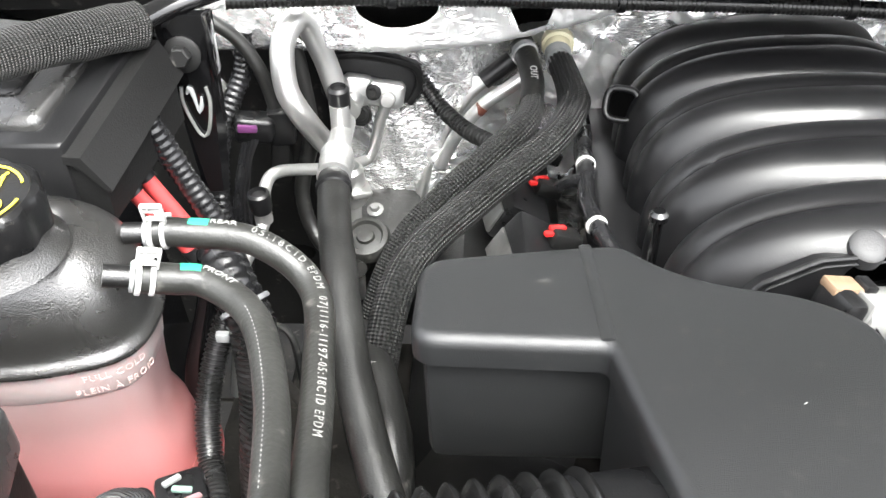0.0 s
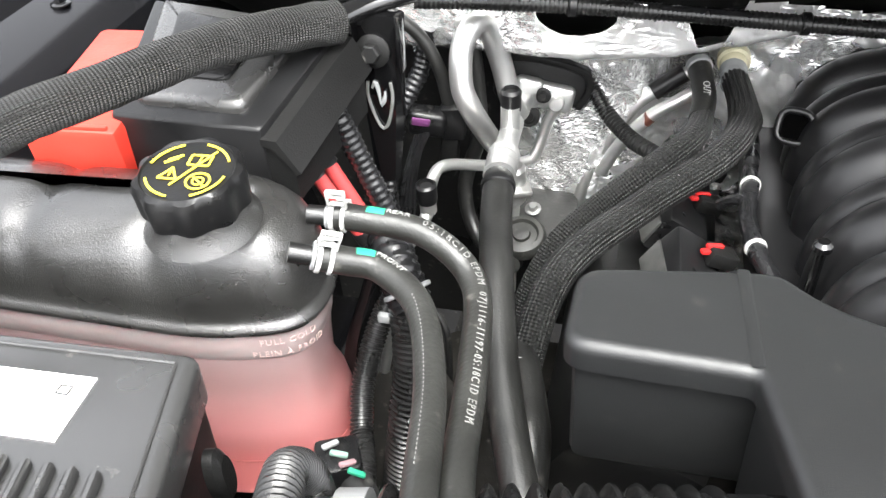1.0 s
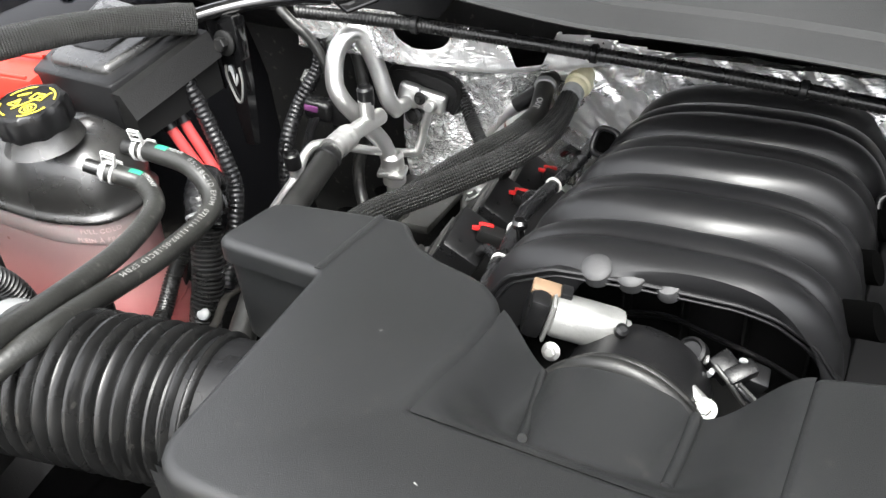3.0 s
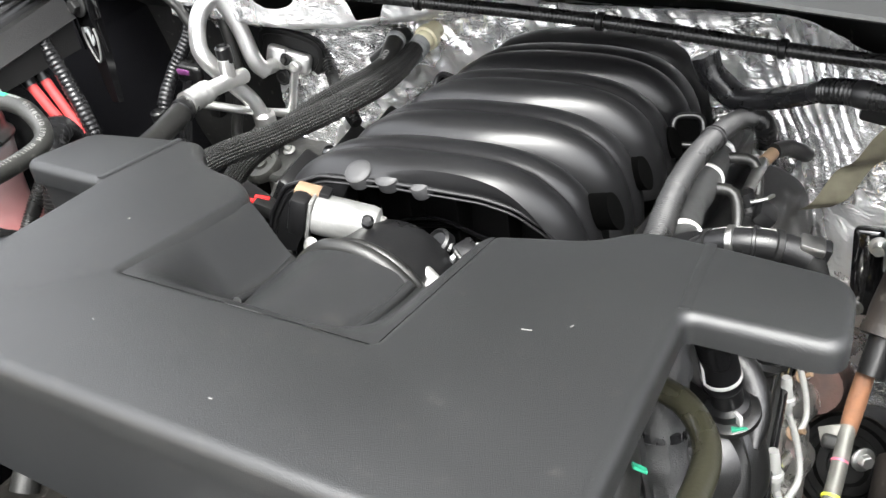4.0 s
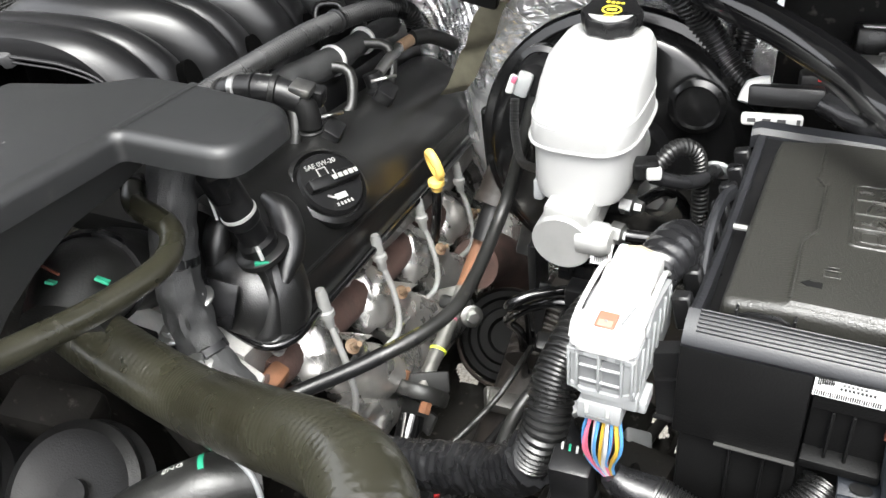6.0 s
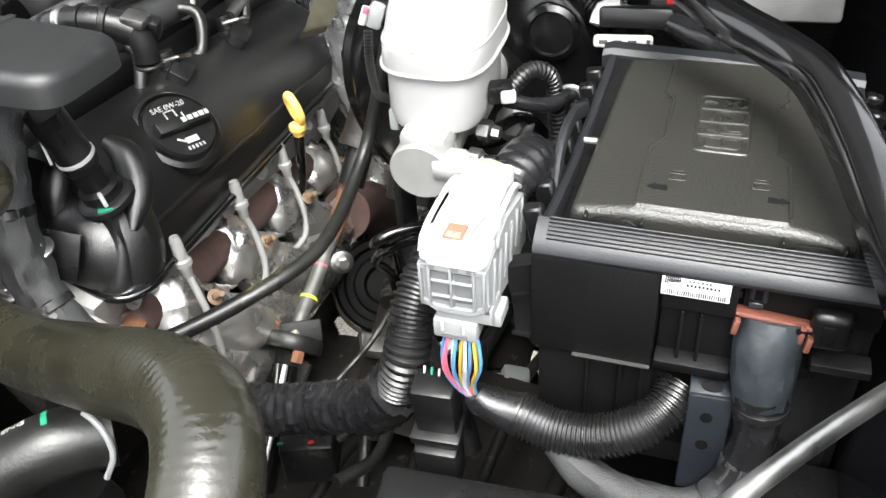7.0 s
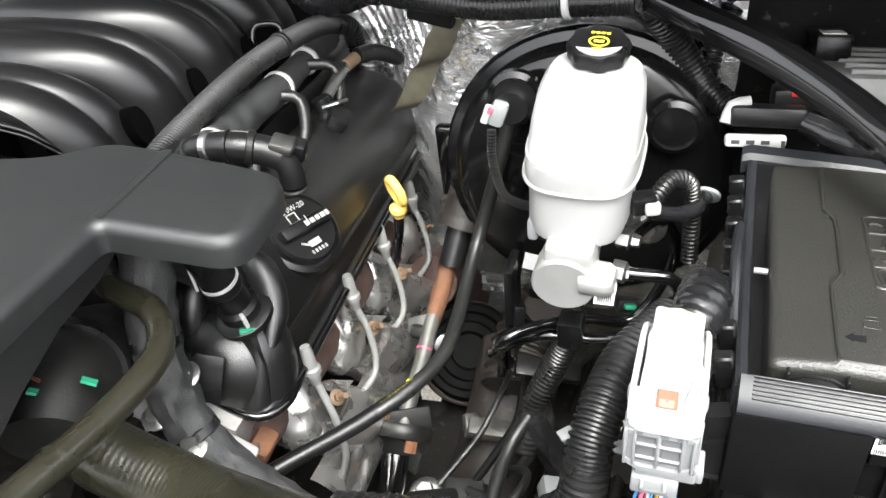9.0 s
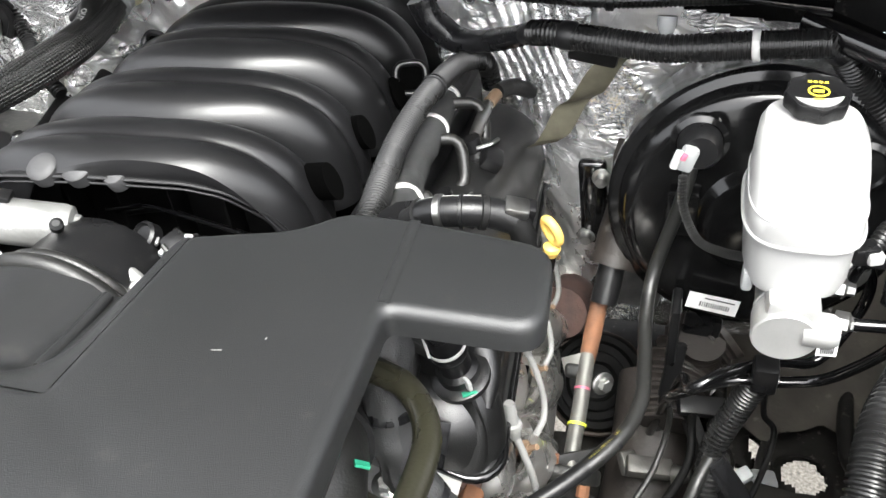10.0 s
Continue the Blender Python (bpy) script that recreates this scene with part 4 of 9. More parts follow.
for dx, dy, sx, sy in ((0, 0.0045, 0.011, 0.0012), (0, -0.0045, 0.011, 0.0012), (0.005, 0, 0.0012, 0.009), (-0.005, 0, 0.0012, 0.009)):
    g.box(OC + NV * 0.0126 + R3 @ Vector((-0.004 + dx, 0.0115 + dy, 0)), (sx, sy, 0.0006), rot=R3, r=0)
part("symbol", g, WPRINT, cap, "white book symbol")

# dipstick
dp = thing("oil_dipstick", (0.672, 0.713, 0.90), "yellow plastic oil dipstick handle in a black tube", "dipstick")
pts = [Vector((0.672, 0.713, 1.036)) + Vector((-0.0078 * math.cos(a) - 0.004 * math.sin(a), 0.0060 * math.cos(a), 0.0135 * math.sin(a))) for a in [2 * math.pi * k / 20 for k in range(21)]]
part("ring", Geo().tube(pts, 0.0050, seg=12, step=0.003), YELLOW, dp)
part("plug", Geo().lathe([(0.006, -0.012), (0.0075, -0.006), (0.0095, -0.004), (0.0095, 0.001), (0.005, 0.004)], (0.672, 0.713, 1.014), (0, 0, 1), 16), YELLOW, dp)
part("tube", Geo().tube([(0.672, 0.713, 1.008), (0.668, 0.716, 0.98), (0.655, 0.728, 0.93), (0.635, 0.74, 0.86)], 0.006, seg=10), GLOSS, dp)

# ---- brake booster, master cylinder, reservoir ----
bo = thing("brake_booster", (0.87, 0.78, 0.95), "large round glossy black brake booster", "brake booster")
BX = Vector((0.05, -1, 0.12)).normalized()
prof = [(0.10, -0.10), (0.135, -0.085), (0.140, -0.05), (0.142, -0.02), (0.146, -0.012), (0.146, -0.004), (0.143, 0.000), (0.135, 0.003), (0.131, 0.012), (0.126, 0.018), (0.118, 0.021), (0.060, 0.026), (0.052, 0.036), (0.045, 0.038)]
part("shell", Geo().lathe(prof, (0.872, 0.735, 1.075), BX, 64), BOOST, bo, angle=30)
part("boss", Geo().lathe([(0.026, 0), (0.026, 0.006), (0.021, 0.009), (0.019, 0.006), (0.004, 0.007)], (0.950, 0.715, 1.148), BX, 28), BOOST, bo)
part("boss", Geo().lathe([(0.026, 0), (0.026, 0.008), (0.021, 0.011), (0.019, 0.008), (0.004, 0.009)], (0.808, 0.702, 1.172), BX, 28), BOOST, bo)
part("flange", Geo().box((0.800, 0.70, 1.085), (0.03, 0.006, 0.05), r=0.002), BOOST, bo)
LB = Vector((0.841, 0.6868, 0.984))
S3 = place(LB, (1, 0.03, -0.17), BX)
lab = part("label", Geo().box(LB, (0.051, 0.0195, 0.001), rot=S3.to_3x3(), r=0), PAPER, bo, "white paper label with black bars")
g = Geo()
for k in range(14):
    g.box(LB + S3.to_3x3() @ Vector((-0.012 + 0.0022 * k, -0.002, 0.0010)), (0.0009 if k % 3 else 0.0013, 0.0055, 0.0004), rot=S3.to_3x3(), r=0)
g.box(LB + S3.to_3x3() @ Vector((0.006, 0.0055, 0.0010)), (0.030, 0.0012, 0.0004), rot=S3.to_3x3(), r=0)
part("barcode", g, INK, lab)

mc = thing("master_cylinder", (0.887, 0.55, 1.08), "cast aluminium brake master cylinder with steel line fittings", "master cylinder")
part("barrel", Geo().lathe([(0.0240, 0), (0.0252, 0.0012), (0.0254, 0.004), (0.0250, 0.024), (0.0225, 0.030), (0.021, 0.085), (0.03, 0.096), (0.03, 0.165)], (0.886, 0.520, 1.113), (0, 1, 0.05), 32), CASTB, mc)
part("saddle", Geo().box((0.889, 0.545, 1.135), (0.040, 0.045, 0.022), r=0.006), CASTB, mc)
part("flange_ring", Geo().lathe([(0.0215, 0), (0.0235, 0.0015), (0.0235, 0.004), (0.0215, 0.005)], (0.886, 0.550, 1.1145), (0, 1, 0.05), 28), CASTB, mc)
part("port_boss", Geo().lathe([(0.014, 0), (0.014, 0.02), (0.010, 0.026)], (0.900, 0.530, 1.118), (1, -0.1, 0.05), 16), CASTB, mc)
for p in ((0.922, 0.540, 1.120), (0.921, 0.575, 1.125)):
    part("line_nut", Geo().lathe([(0.009, 0), (0.009, 0.010), (0.006, 0.012), (0.005, 0.018)], p, (1, -0.15, 0), 6), STEEL, mc)
sk = part("sticker", Geo().box((0.919, 0.524, 1.108), (0.016, 0.0008, 0.018), rot=turn(-20, 8, 12), r=0), PAPER, mc, "small white sticker with bars")
RS = turn(-20, 8, 12)
part("lettering", text_mesh("ADL", 0.0055, Matrix.Translation((0.919, 0.524, 1.108)) @ RS.to_4x4() @ Matrix.Translation((0, -0.0008, 0.005)) @ turn(90, 0, 0).to_4x4()), INK, sk)
g = Geo()
for k in range(7):
    g.box(Vector((0.919, 0.524, 1.108)) + RS @ Vector((-0.0048 + 0.0016 * k, -0.0008, -0.0035)), (0.0009, 0.0006, 0.0075), rot=RS, r=0)
part("barcode", g, INK, sk)
part("ear", Geo().box((0.855, 0.56, 1.138), (0.009, 0.016, 0.020), r=0.003), PALEGREY, mc)

rs = thing("brake_fluid_reservoir", (0.888, 0.59, 1.13), "white translucent plastic brake fluid reservoir with a black screw cap", "reservoir")


def res_ring(z, sx, sy, cx=0.889, cy=0.60, r=0.6, n=40):
    out = []
    for k in range(n):
        a = 2 * math.pi * k / n
        c, s = math.cos(a), math.sin(a)
        e = r
        out.append((cx + sx * math.copysign(abs(c) ** e, c), cy + sy * math.copysign(abs(s) ** e, s), z))
    return out


rings = [res_ring(1.136, 0.028, 0.040, cy=0.588), res_ring(1.140, 0.037, 0.048, cy=0.588), res_ring(1.150, 0.040, 0.052, cy=0.590), res_ring(1.186, 0.0405, 0.0525, cy=0.593), res_ring(1.1865, 0.0425, 0.0575, cy=0.595), res_ring(1.190, 0.0438, 0.059, cy=0.596), res_ring(1.206, 0.0430, 0.059, cy=0.597),
         res_ring(1.210, 0.0425, 0.056, cy=0.599), res_ring(1.226, 0.0415, 0.050, cy=0.606), res_ring(1.239, 0.0398, 0.042, cy=0.616), res_ring(1.2445, 0.0355, 0.034, cy=0.626, r=0.7), res_ring(1.2470, 0.0205, 0.0205, cy=0.640, r=1.0), res_ring(1.262, 0.0190, 0.0190, cy=0.640, r=1.0)]
part("body", Geo().loft(rings), RESV, rs, angle=40)
for z, sx, sy, cy, r in ((1.1885, 0.0445, 0.0590, 0.596, 0.0016), (1.2075, 0.0428, 0.0585, 0.598, 0.0010)):
    ring = res_ring(z, sx, sy, cy=cy)
    part("seam", Geo().tube(ring + ring[:1], r, seg=8, step=0.006), RESV, rs, "welded seam")
CN = Vector((0.02, -0.12, 1)).normalized()
cp = part("cap", Geo().lathe([(0.0195, 0), (0.0235, 0.0015), (0.0242, 0.011), (0.0228, 0.0140), (0.0208, 0.0132), (0.005, 0.0138)], (0.889, 0.641, 1.2495), CN, 64, lobes=(8, 0.04, 0.0215)), BLACK, rs, "black scalloped screw cap")
g = Geo()
CT = Vector((0.889, 0.641, 1.2495)) + CN * 0.0141
M4 = place(CT, (1, 0, 0), CN)
for k in range(24):
    a = 2 * math.pi * k / 24
    g.box(CT + M4.to_3x3() @ Vector((0.0074 * math.cos(a), 0.0060 * math.sin(a), 0)), (0.0021, 0.0014, 0.0005), rot=M4.to_3x3() @ turn(0, 0, math.degrees(a) + 90), r=0)
g.box(CT, (0.0078, 0.0030, 0.0005), rot=M4.to_3x3(), r=0)
for k in range(4):
    g.box(CT + M4.to_3x3() @ Vector((-0.0062 + 0.0040 * k, 0.0115, 0)), (0.0027, 0.0022, 0.0005), rot=M4.to_3x3(), r=0)
g.box(CT + M4.to_3x3() @ Vector((0, -0.0100, 0)), (0.0078, 0.0019, 0.0005), rot=M4.to_3x3(), r=0)
part("print", g, YPRINT, cp, "yellow printed warning symbols")

# ---- coolant tank ----
ct = thing("coolant_tank", (-0.33, 0.42, 1.08), "pink coolant expansion tank with a black moulded upper half", "coolant tank")


def tank_outline(grow=0.0):
    base = [(-0.186, 0.385), (-0.182, 0.435), (-0.200, 0.475), (-0.30, 0.485), (-0.44, 0.485), (-0.60, 0.475), (-0.60, 0.372), (-0.50, 0.366), (-0.36, 0.365), (-0.25, 0.364)]
    poly = round_poly(list(reversed([(x, y) for x, y in base])), 0.035, 4)
    return inset(poly, -grow) if grow else poly


to = tank_outline()


def tank_ring(z, d, dome=0.0):
    ring = inset(to, -d)
    return [(q.x, q.y, z) for q in ring]


low = [tank_ring(1.060, -0.016), tank_ring(1.068, -0.006), tank_ring(1.098, -0.002), tank_ring(1.114, 0.002), tank_ring(1.132, 0.009), tank_ring(1.16, 0.008), tank_ring(1.200, 0.004), tank_ring(1.216, 0.002)]
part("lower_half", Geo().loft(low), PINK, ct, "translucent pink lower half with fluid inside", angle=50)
part("air_band", Geo().loft([tank_ring(1.188, 0.0052), tank_ring(1.191, 0.0036), tank_ring(1.217, 0.0004), tank_ring(1.219, 0.0015)]), MILKY, ct, "milky band above the fluid", angle=50)
part("sediment", Geo().loft([tank_ring(1.0595, -0.0155), tank_ring(1.068, -0.0052), tank_ring(1.084, -0.0028), tank_ring(1.0845, -0.0045)]), COOLANT, ct, "darker red fluid at the bottom", angle=50)
# black upper half: a loaf with rounded lobes between soft grooves
dense = []
for i, q in enumerate(to):
    nxt = to[(i + 1) % len(to)]
    m = max(1, int((nxt - q).length / 0.005))
    dense += [q.lerp(nxt, k / m) for k in range(m)]


def groove(x):
    return max(math.exp(-((x - c) / 0.012) ** 2) for c in (-0.292, -0.392, -0.487, -0.580))


rings = [[(q.x, q.y, z) for q in inset(dense, -d)] for z, d in ((1.214, 0.004), (1.216, -0.001), (1.2185, -0.0035), (1.2225, -0.0035), (1.2245, 0.0), (1.230, 0.0025))]
for k in range(1, 15):
    a = k / 14 * math.pi / 2
    ring = []
    for q in dense:
        c = Vector((min(-0.243, max(-0.545, q.x)), 0.427))
        f = math.cos(a) ** 0.72 * 0.975
        gr = groove(q.x) * math.sin(a) ** 0.8
        f *= 1 - 0.11 * gr
        h = 0.062 * math.sin(a) ** 0.85 * (1 - 0.07 * gr) + 0.012 * math.exp(-((q.x + 0.25) / 0.055) ** 2) * math.sin(a) ** 2
        p = c + (q - c) * f
        ring.append((p.x, p.y, 1.230 + h))
    rings.append(ring)
part("upper_half", Geo().loft(rings), TANKTOP, ct, "black glossy moulded upper half", angle=75)
# printing round the corner of the tank
acc = [0.0]
side = [q for q in dense if q.y < 0.42]
side.sort(key=lambda q: (q.x, q.y))
for p, q in zip(side, side[1:]):
    acc.append(acc[-1] + (q - p).length)
s_mid = acc[min(range(len(side)), key=lambda i: abs(side[i].x + 0.199) + abs(side[i].y - 0.377))]
for words, zc, size in (("FULL COLD", 1.208, 0.0075), ("PLEIN \u00c0 FROID", 1.197, 0.0075)):
    me = text_mesh(words, size, Matrix.Identity(4), 0.0002, 1.15)
    for v in me.vertices:
        s = s_mid + v.co.x
        i = max(k for k in range(len(side) - 1) if acc[k] <= s)
        t = (side[i + 1] - side[i]).normalized()
        p = side[i] + t * (s - acc[i])
        out = Vector((t.y, -t.x))
        p = p + out * (0.0004 + v.co.z)
        v.co = (p.x, p.y, zc + v.co.y)
    part("lettering", me, mat("faint_level_print", (0.55, 0.40, 0.39), 0.5), ct, "pale moulded level marking")
CC = Vector((-0.250, 0.392, 1.312))
CN = Vector((0.02, -0.10, 1)).normalized()
part("filler_neck", Geo().lathe([(0.040, -0.014), (0.036, -0.008), (0.033, -0.002), (0.031, 0.004)], CC, CN, 32), TANKTOP, ct)
cp = part("cap", Geo().lathe([(0.030, 0.002), (0.035, 0.004), (0.036, 0.024), (0.034, 0.029), (0.031, 0.0305), (0.030, 0.029), (0.004, 0.0295)], CC, CN, 96, lobes=(9, 0.045, 0.033)), BLACK, ct, "black scalloped pressure cap with yellow symbols")
CT = CC + CN * 0.0302
M4 = place(CT, (1, 0.05, 0), CN)
R4 = M4.to_3x3()
g = Geo()


def arc_bars(g, r, a0, a1, w, n, at=(0, 0)):
    for k in range(n):
        a = radians(a0 + (a1 - a0) * (k + 0.5) / n)
        g.box(CT + R4 @ Vector((at[0] + r * math.cos(a), at[1] + r * math.sin(a), 0)), (w, r * radians(abs(a1 - a0)) / n * 1.05, 0.0006), rot=R4 @ turn(0, 0, math.degrees(a)), r=0)


for a0 in (20, 110, 200, 290):
    arc_bars(g, 0.0265, a0 + 5, a0 + 62, 0.0016, 10)
for p, q, w in (((-0.0165, -0.010), (-0.004, -0.010), 0.0014), ((-0.0165, -0.010), (-0.010, 0.001), 0.0014), ((-0.004, -0.010), (-0.010, 0.001), 0.0014), ((-0.010, -0.002), (-0.010, -0.007), 0.0012),
                ((-0.002, 0.005), (0.012, 0.005), 0.0014), ((-0.002, 0.015), (0.012, 0.015), 0.0014), ((-0.002, 0.005), (-0.002, 0.015), 0.0014), ((0.012, 0.005), (0.012, 0.015), 0.0014), ((0.005, 0.005), (0.005, 0.015), 0.0012),
                ((-0.006, -0.016), (0.013, 0.02), 0.0014), ((-0.016, 0.008), (-0.008, 0.014), 0.002), ((-0.018, 0.005), (-0.010, 0.011), 0.002), ((0.006, -0.006), (0.016, -0.014), 0.0014)):
    a, b = Vector(p), Vector(q)
    d = b - a
    g.box(CT + R4 @ Vector(((a.x + b.x) / 2, (a.y + b.y) / 2, 0)), (d.length, w, 0.0006), rot=R4 @ turn(0, 0, math.degrees(math.atan2(d.y, d.x))), r=0)
arc_bars(g, 0.0075, 0, 360, 0.0014, 18, (0.011, -0.010))
arc_bars(g, 0.0035, 0, 360, 0.0012, 10, (0.011, -0.010))
part("print", g, YPRINT, cp, "yellow printed warning symbols")


def tape_text(words, size, pts, r, s0, spin=0.0, gap=1.0):
    """Writing wrapped on a hose, starting s0 along it."""
    path, length = smooth_path(pts, 0.004)
    fr = frames_along(path)
    me = text_mesh(words, size, Matrix.Identity(4), 0.0002, gap)
    xs = [v.co.x for v in me.vertices]
    x0 = min(xs)
    for v in me.vertices:
        s = s0 + v.co.x - x0
        i = min(len(path) - 2, max(0, s / length * (len(path) - 1)))
        k = int(i)
        q = path[k].lerp(path[k + 1], i - k)
        f = i - k
        t, a, b = [(m * (1 - f) + n * f).normalized() for m, n in zip(fr[k], fr[k + 1])]
        an = v.co.y / r + spin
        v.co = q + (a * math.cos(an) - b * math.sin(an)) * (r + 0.0003 + v.co.z)
    return me


def patch_on(pts, r, s0, s1, a0, a1):
    """A thin painted patch on a hose between two distances and two angles."""
    path, length = smooth_path(pts, 0.004)
    fr = frames_along(path)

    def fn(u, v):
        i = (s0 + (s1 - s0) * u) / length * (len(path) - 1)
        k = min(len(path) - 2, int(i))
        q = path[k].lerp(path[k + 1], i - k)
        t, a, b = fr[k]
        an = a0 + (a1 - a0) * v
        return q + (a * math.cos(an) - b * math.sin(an)) * (r + 0.0004)
    return Geo().grid(fn, 6, 6)


def ring_at(pts, s, r, width, inner=0.0):
    """A band round a hose at the distance s along it."""
    path, length = smooth_path(pts, 0.004)
    i = min(len(path) - 2, max(1, int(s / length * (len(path) - 1))))
    t = (path[i + 1] - path[i - 1]).normalized()
    return Geo().lathe([(r - 0.001, 0), (r, 0), (r + 0.0015, width * 0.15), (r + 0.0015, width * 0.85), (r, width), (r - 0.001, width)], path[i] - t * width / 2, t, 24)


# ---- fuse box and red box beside the coolant tank ----
fb = thing("battery_fuse_box", (-0.30, 0.55, 1.25), "black plastic fuse box with a stepped lid", "fuse box")
def fbz(x, y):
    return 1.318 + (y - 0.482) * 0.20
g = slab(Geo(), round_poly([(-0.368, 0.484), (-0.243, 0.481), (-0.222, 0.60), (-0.40, 0.63)], 0.004, 2), fbz, 0.055, 0.003, 2)
part("body", g, BLACK, fb)
lid = part("lid", slab(Geo(), round_poly([(-0.352, 0.497), (-0.262, 0.495), (-0.245, 0.60), (-0.385, 0.62)], 0.008, 3), lambda x, y: fbz(x, y) + 0.009, 0.012, 0.006, 3), TANKTOP, fb)
part("lid_panel", slab(Geo(), round_poly([(-0.340, 0.520), (-0.283, 0.518), (-0.275, 0.585), (-0.36, 0.60)], 0.008, 3), lambda x, y: fbz(x, y) + 0.012, 0.005, 0.002, 2), BLACK, lid)
g = Geo().loft([[(-0.2445, 0.480, 1.310), (-0.232, 0.480, 1.309), (-0.216, 0.480, 1.283), (-0.219, 0.480, 1.281), (-0.236, 0.480, 1.302), (-0.2445, 0.480, 1.304)],
                [(-0.2245, 0.602, 1.338), (-0.210, 0.602, 1.337), (-0.196, 0.602, 1.309), (-0.199, 0.602, 1.307), (-0.215, 0.602, 1.330), (-0.2245, 0.602, 1.332)]])
part("side_flange", g, MATTE, fb)
part("side_wall", Geo().loft([[(-0.245, 0.484, 1.306), (-0.222, 0.484, 1.286), (-0.222, 0.484, 1.255), (-0.245, 0.484, 1.255)], [(-0.226, 0.60, 1.333), (-0.203, 0.60, 1.311), (-0.203, 0.60, 1.27), (-0.226, 0.60, 1.27)]]), MATTE, fb)
g = Geo().box((-0.402, 0.542, 1.285), (0.08, 0.15, 0.07), rot=turn(6, 0, 4), r=0.006)
tc = solo("terminal_cover", g, RED, "bright red plastic battery terminal cover", "terminal cover")
part("lid_edge", Geo().box((-0.402, 0.469, 1.312), (0.076, 0.004, 0.006), rot=turn(6, 0, 4), r=0.0015), RED, tc)
part("hinge", Geo().tube([(-0.435, 0.500, 1.3225), (-0.37, 0.505, 1.3225)], 0.003, seg=10), RED, tc)

# brace from cowl to fender with a woven sleeve
br = thing("fender_brace", (-0.30, 0.47, 1.34), "black steel fender brace partly wrapped in a woven black sleeve", "brace")
SL = [(-0.220, 0.596, 1.352), (-0.274, 0.514, 1.369), (-0.318, 0.431, 1.375), (-0.366, 0.367, 1.371), (-0.415, 0.317, 1.349), (-0.47, 0.275, 1.31)]
part("sleeve", Geo().tube(SL, [0.0175, 0.0155, 0.0158, 0.0165, 0.0165], seg=28, wobble=0.08), SLEEVE, br, "woven black fabric sleeve")
part("sleeve_seam", Geo().tube([(x + 0.005, y - 0.012, z + 0.0085) for x, y, z in SL], 0.0022, seg=8, flat=0.6), SLEEVE, br, "pale stitched sleeve seam")
part("tube", Geo().tube([(-0.232, 0.580, 1.352), (-0.205, 0.615, 1.356), (-0.17, 0.645, 1.360), (-0.14, 0.675, 1.358), (-0.115, 0.705, 1.350)], [0.011, 0.011, 0.012, 0.013], seg=16, flat=0.75), GLOSS, br)
part("mounting_plate", Geo().box((-0.095, 0.722, 1.346), (0.07, 0.042, 0.006), rot=turn(8, 0, -35), r=0.003), GLOSS, br)
bolt("bolt", (-0.100, 0.716, 1.351), (0, -0.1, 1), 0.009, br)
part("slot_cover", Geo().lathe([(0.012, 0), (0.012, 0.002), (0.008, 0.003)], (-0.066, 0.735, 1.351), (0, -0.1, 1), 20, scale=(1.2, 0.5)), BLACK, br)

# post with bolt and tear-drop boss behind the fuse box
po = thing("body_mount_post", (-0.19, 0.62, 1.15), "glossy black steel post with a bolt and a tear-drop boss", "post")
g = Geo().loft([[(-0.209, 0.622, 1.19), (-0.202, 0.616, 1.19), (-0.190, 0.616, 1.19), (-0.186, 0.622, 1.19)], [(-0.214, 0.622, 1.27), (-0.209, 0.614, 1.27), (-0.182, 0.614, 1.27), (-0.176, 0.622, 1.27)], [(-0.216, 0.622, 1.352), (-0.212, 0.612, 1.352), (-0.176, 0.612, 1.352), (-0.171, 0.622, 1.352)]])
part("post", g, GLOSS, po)
# bright rim paints the highlight round the glossy tear-drop boss
tear = [(-0.205, 0.6125, 1.292), (-0.206, 0.6125, 1.278), (-0.200, 0.6125, 1.255), (-0.1945, 0.6125, 1.247), (-0.189, 0.6125, 1.255), (-0.184, 0.6125, 1.278), (-0.185, 0.6125, 1.292)]
part("tear_drop_rim", Geo().tube(tear, 0.0015, seg=8, step=0.004), THROT, po, "worn bright rim of the boss")
for x, z0, z1 in ((-0.2135, 1.262, 1.350), (-0.1745, 1.262, 1.350)):
    part("weld_edge", Geo().tube([(x, 0.6135, z0), (x - 0.0012, 0.6130, (z0 + z1) / 2), (x, 0.6128, z1)], 0.0016, seg=8, wobble=0.3), GLOSS, po)
# pale squiggle draws the reflection in the boss
part("painted_glint", Geo().tube([(-0.2015, 0.6125, 1.286), (-0.1985, 0.6122, 1.292), (-0.1960, 0.6122, 1.284), (-0.1945, 0.6122, 1.270), (-0.1915, 0.6122, 1.276), (-0.1900, 0.6122, 1.284)], [0.0010, 0.0022, 0.0016, 0.0012, 0.0020, 0.0008], seg=8, step=0.003), PALEGREY, po, "pale run of sealer")
bolt("bolt", (-0.197, 0.612, 1.321), (0, -1, 0.1), 0.0085, po, DARK)
for dx in (-0.0195, 0.021):
    part("flange", Geo().box((-0.194 + dx, 0.612, 1.33), (0.004, 0.014, 0.05), r=0.001), GLOSS, po)

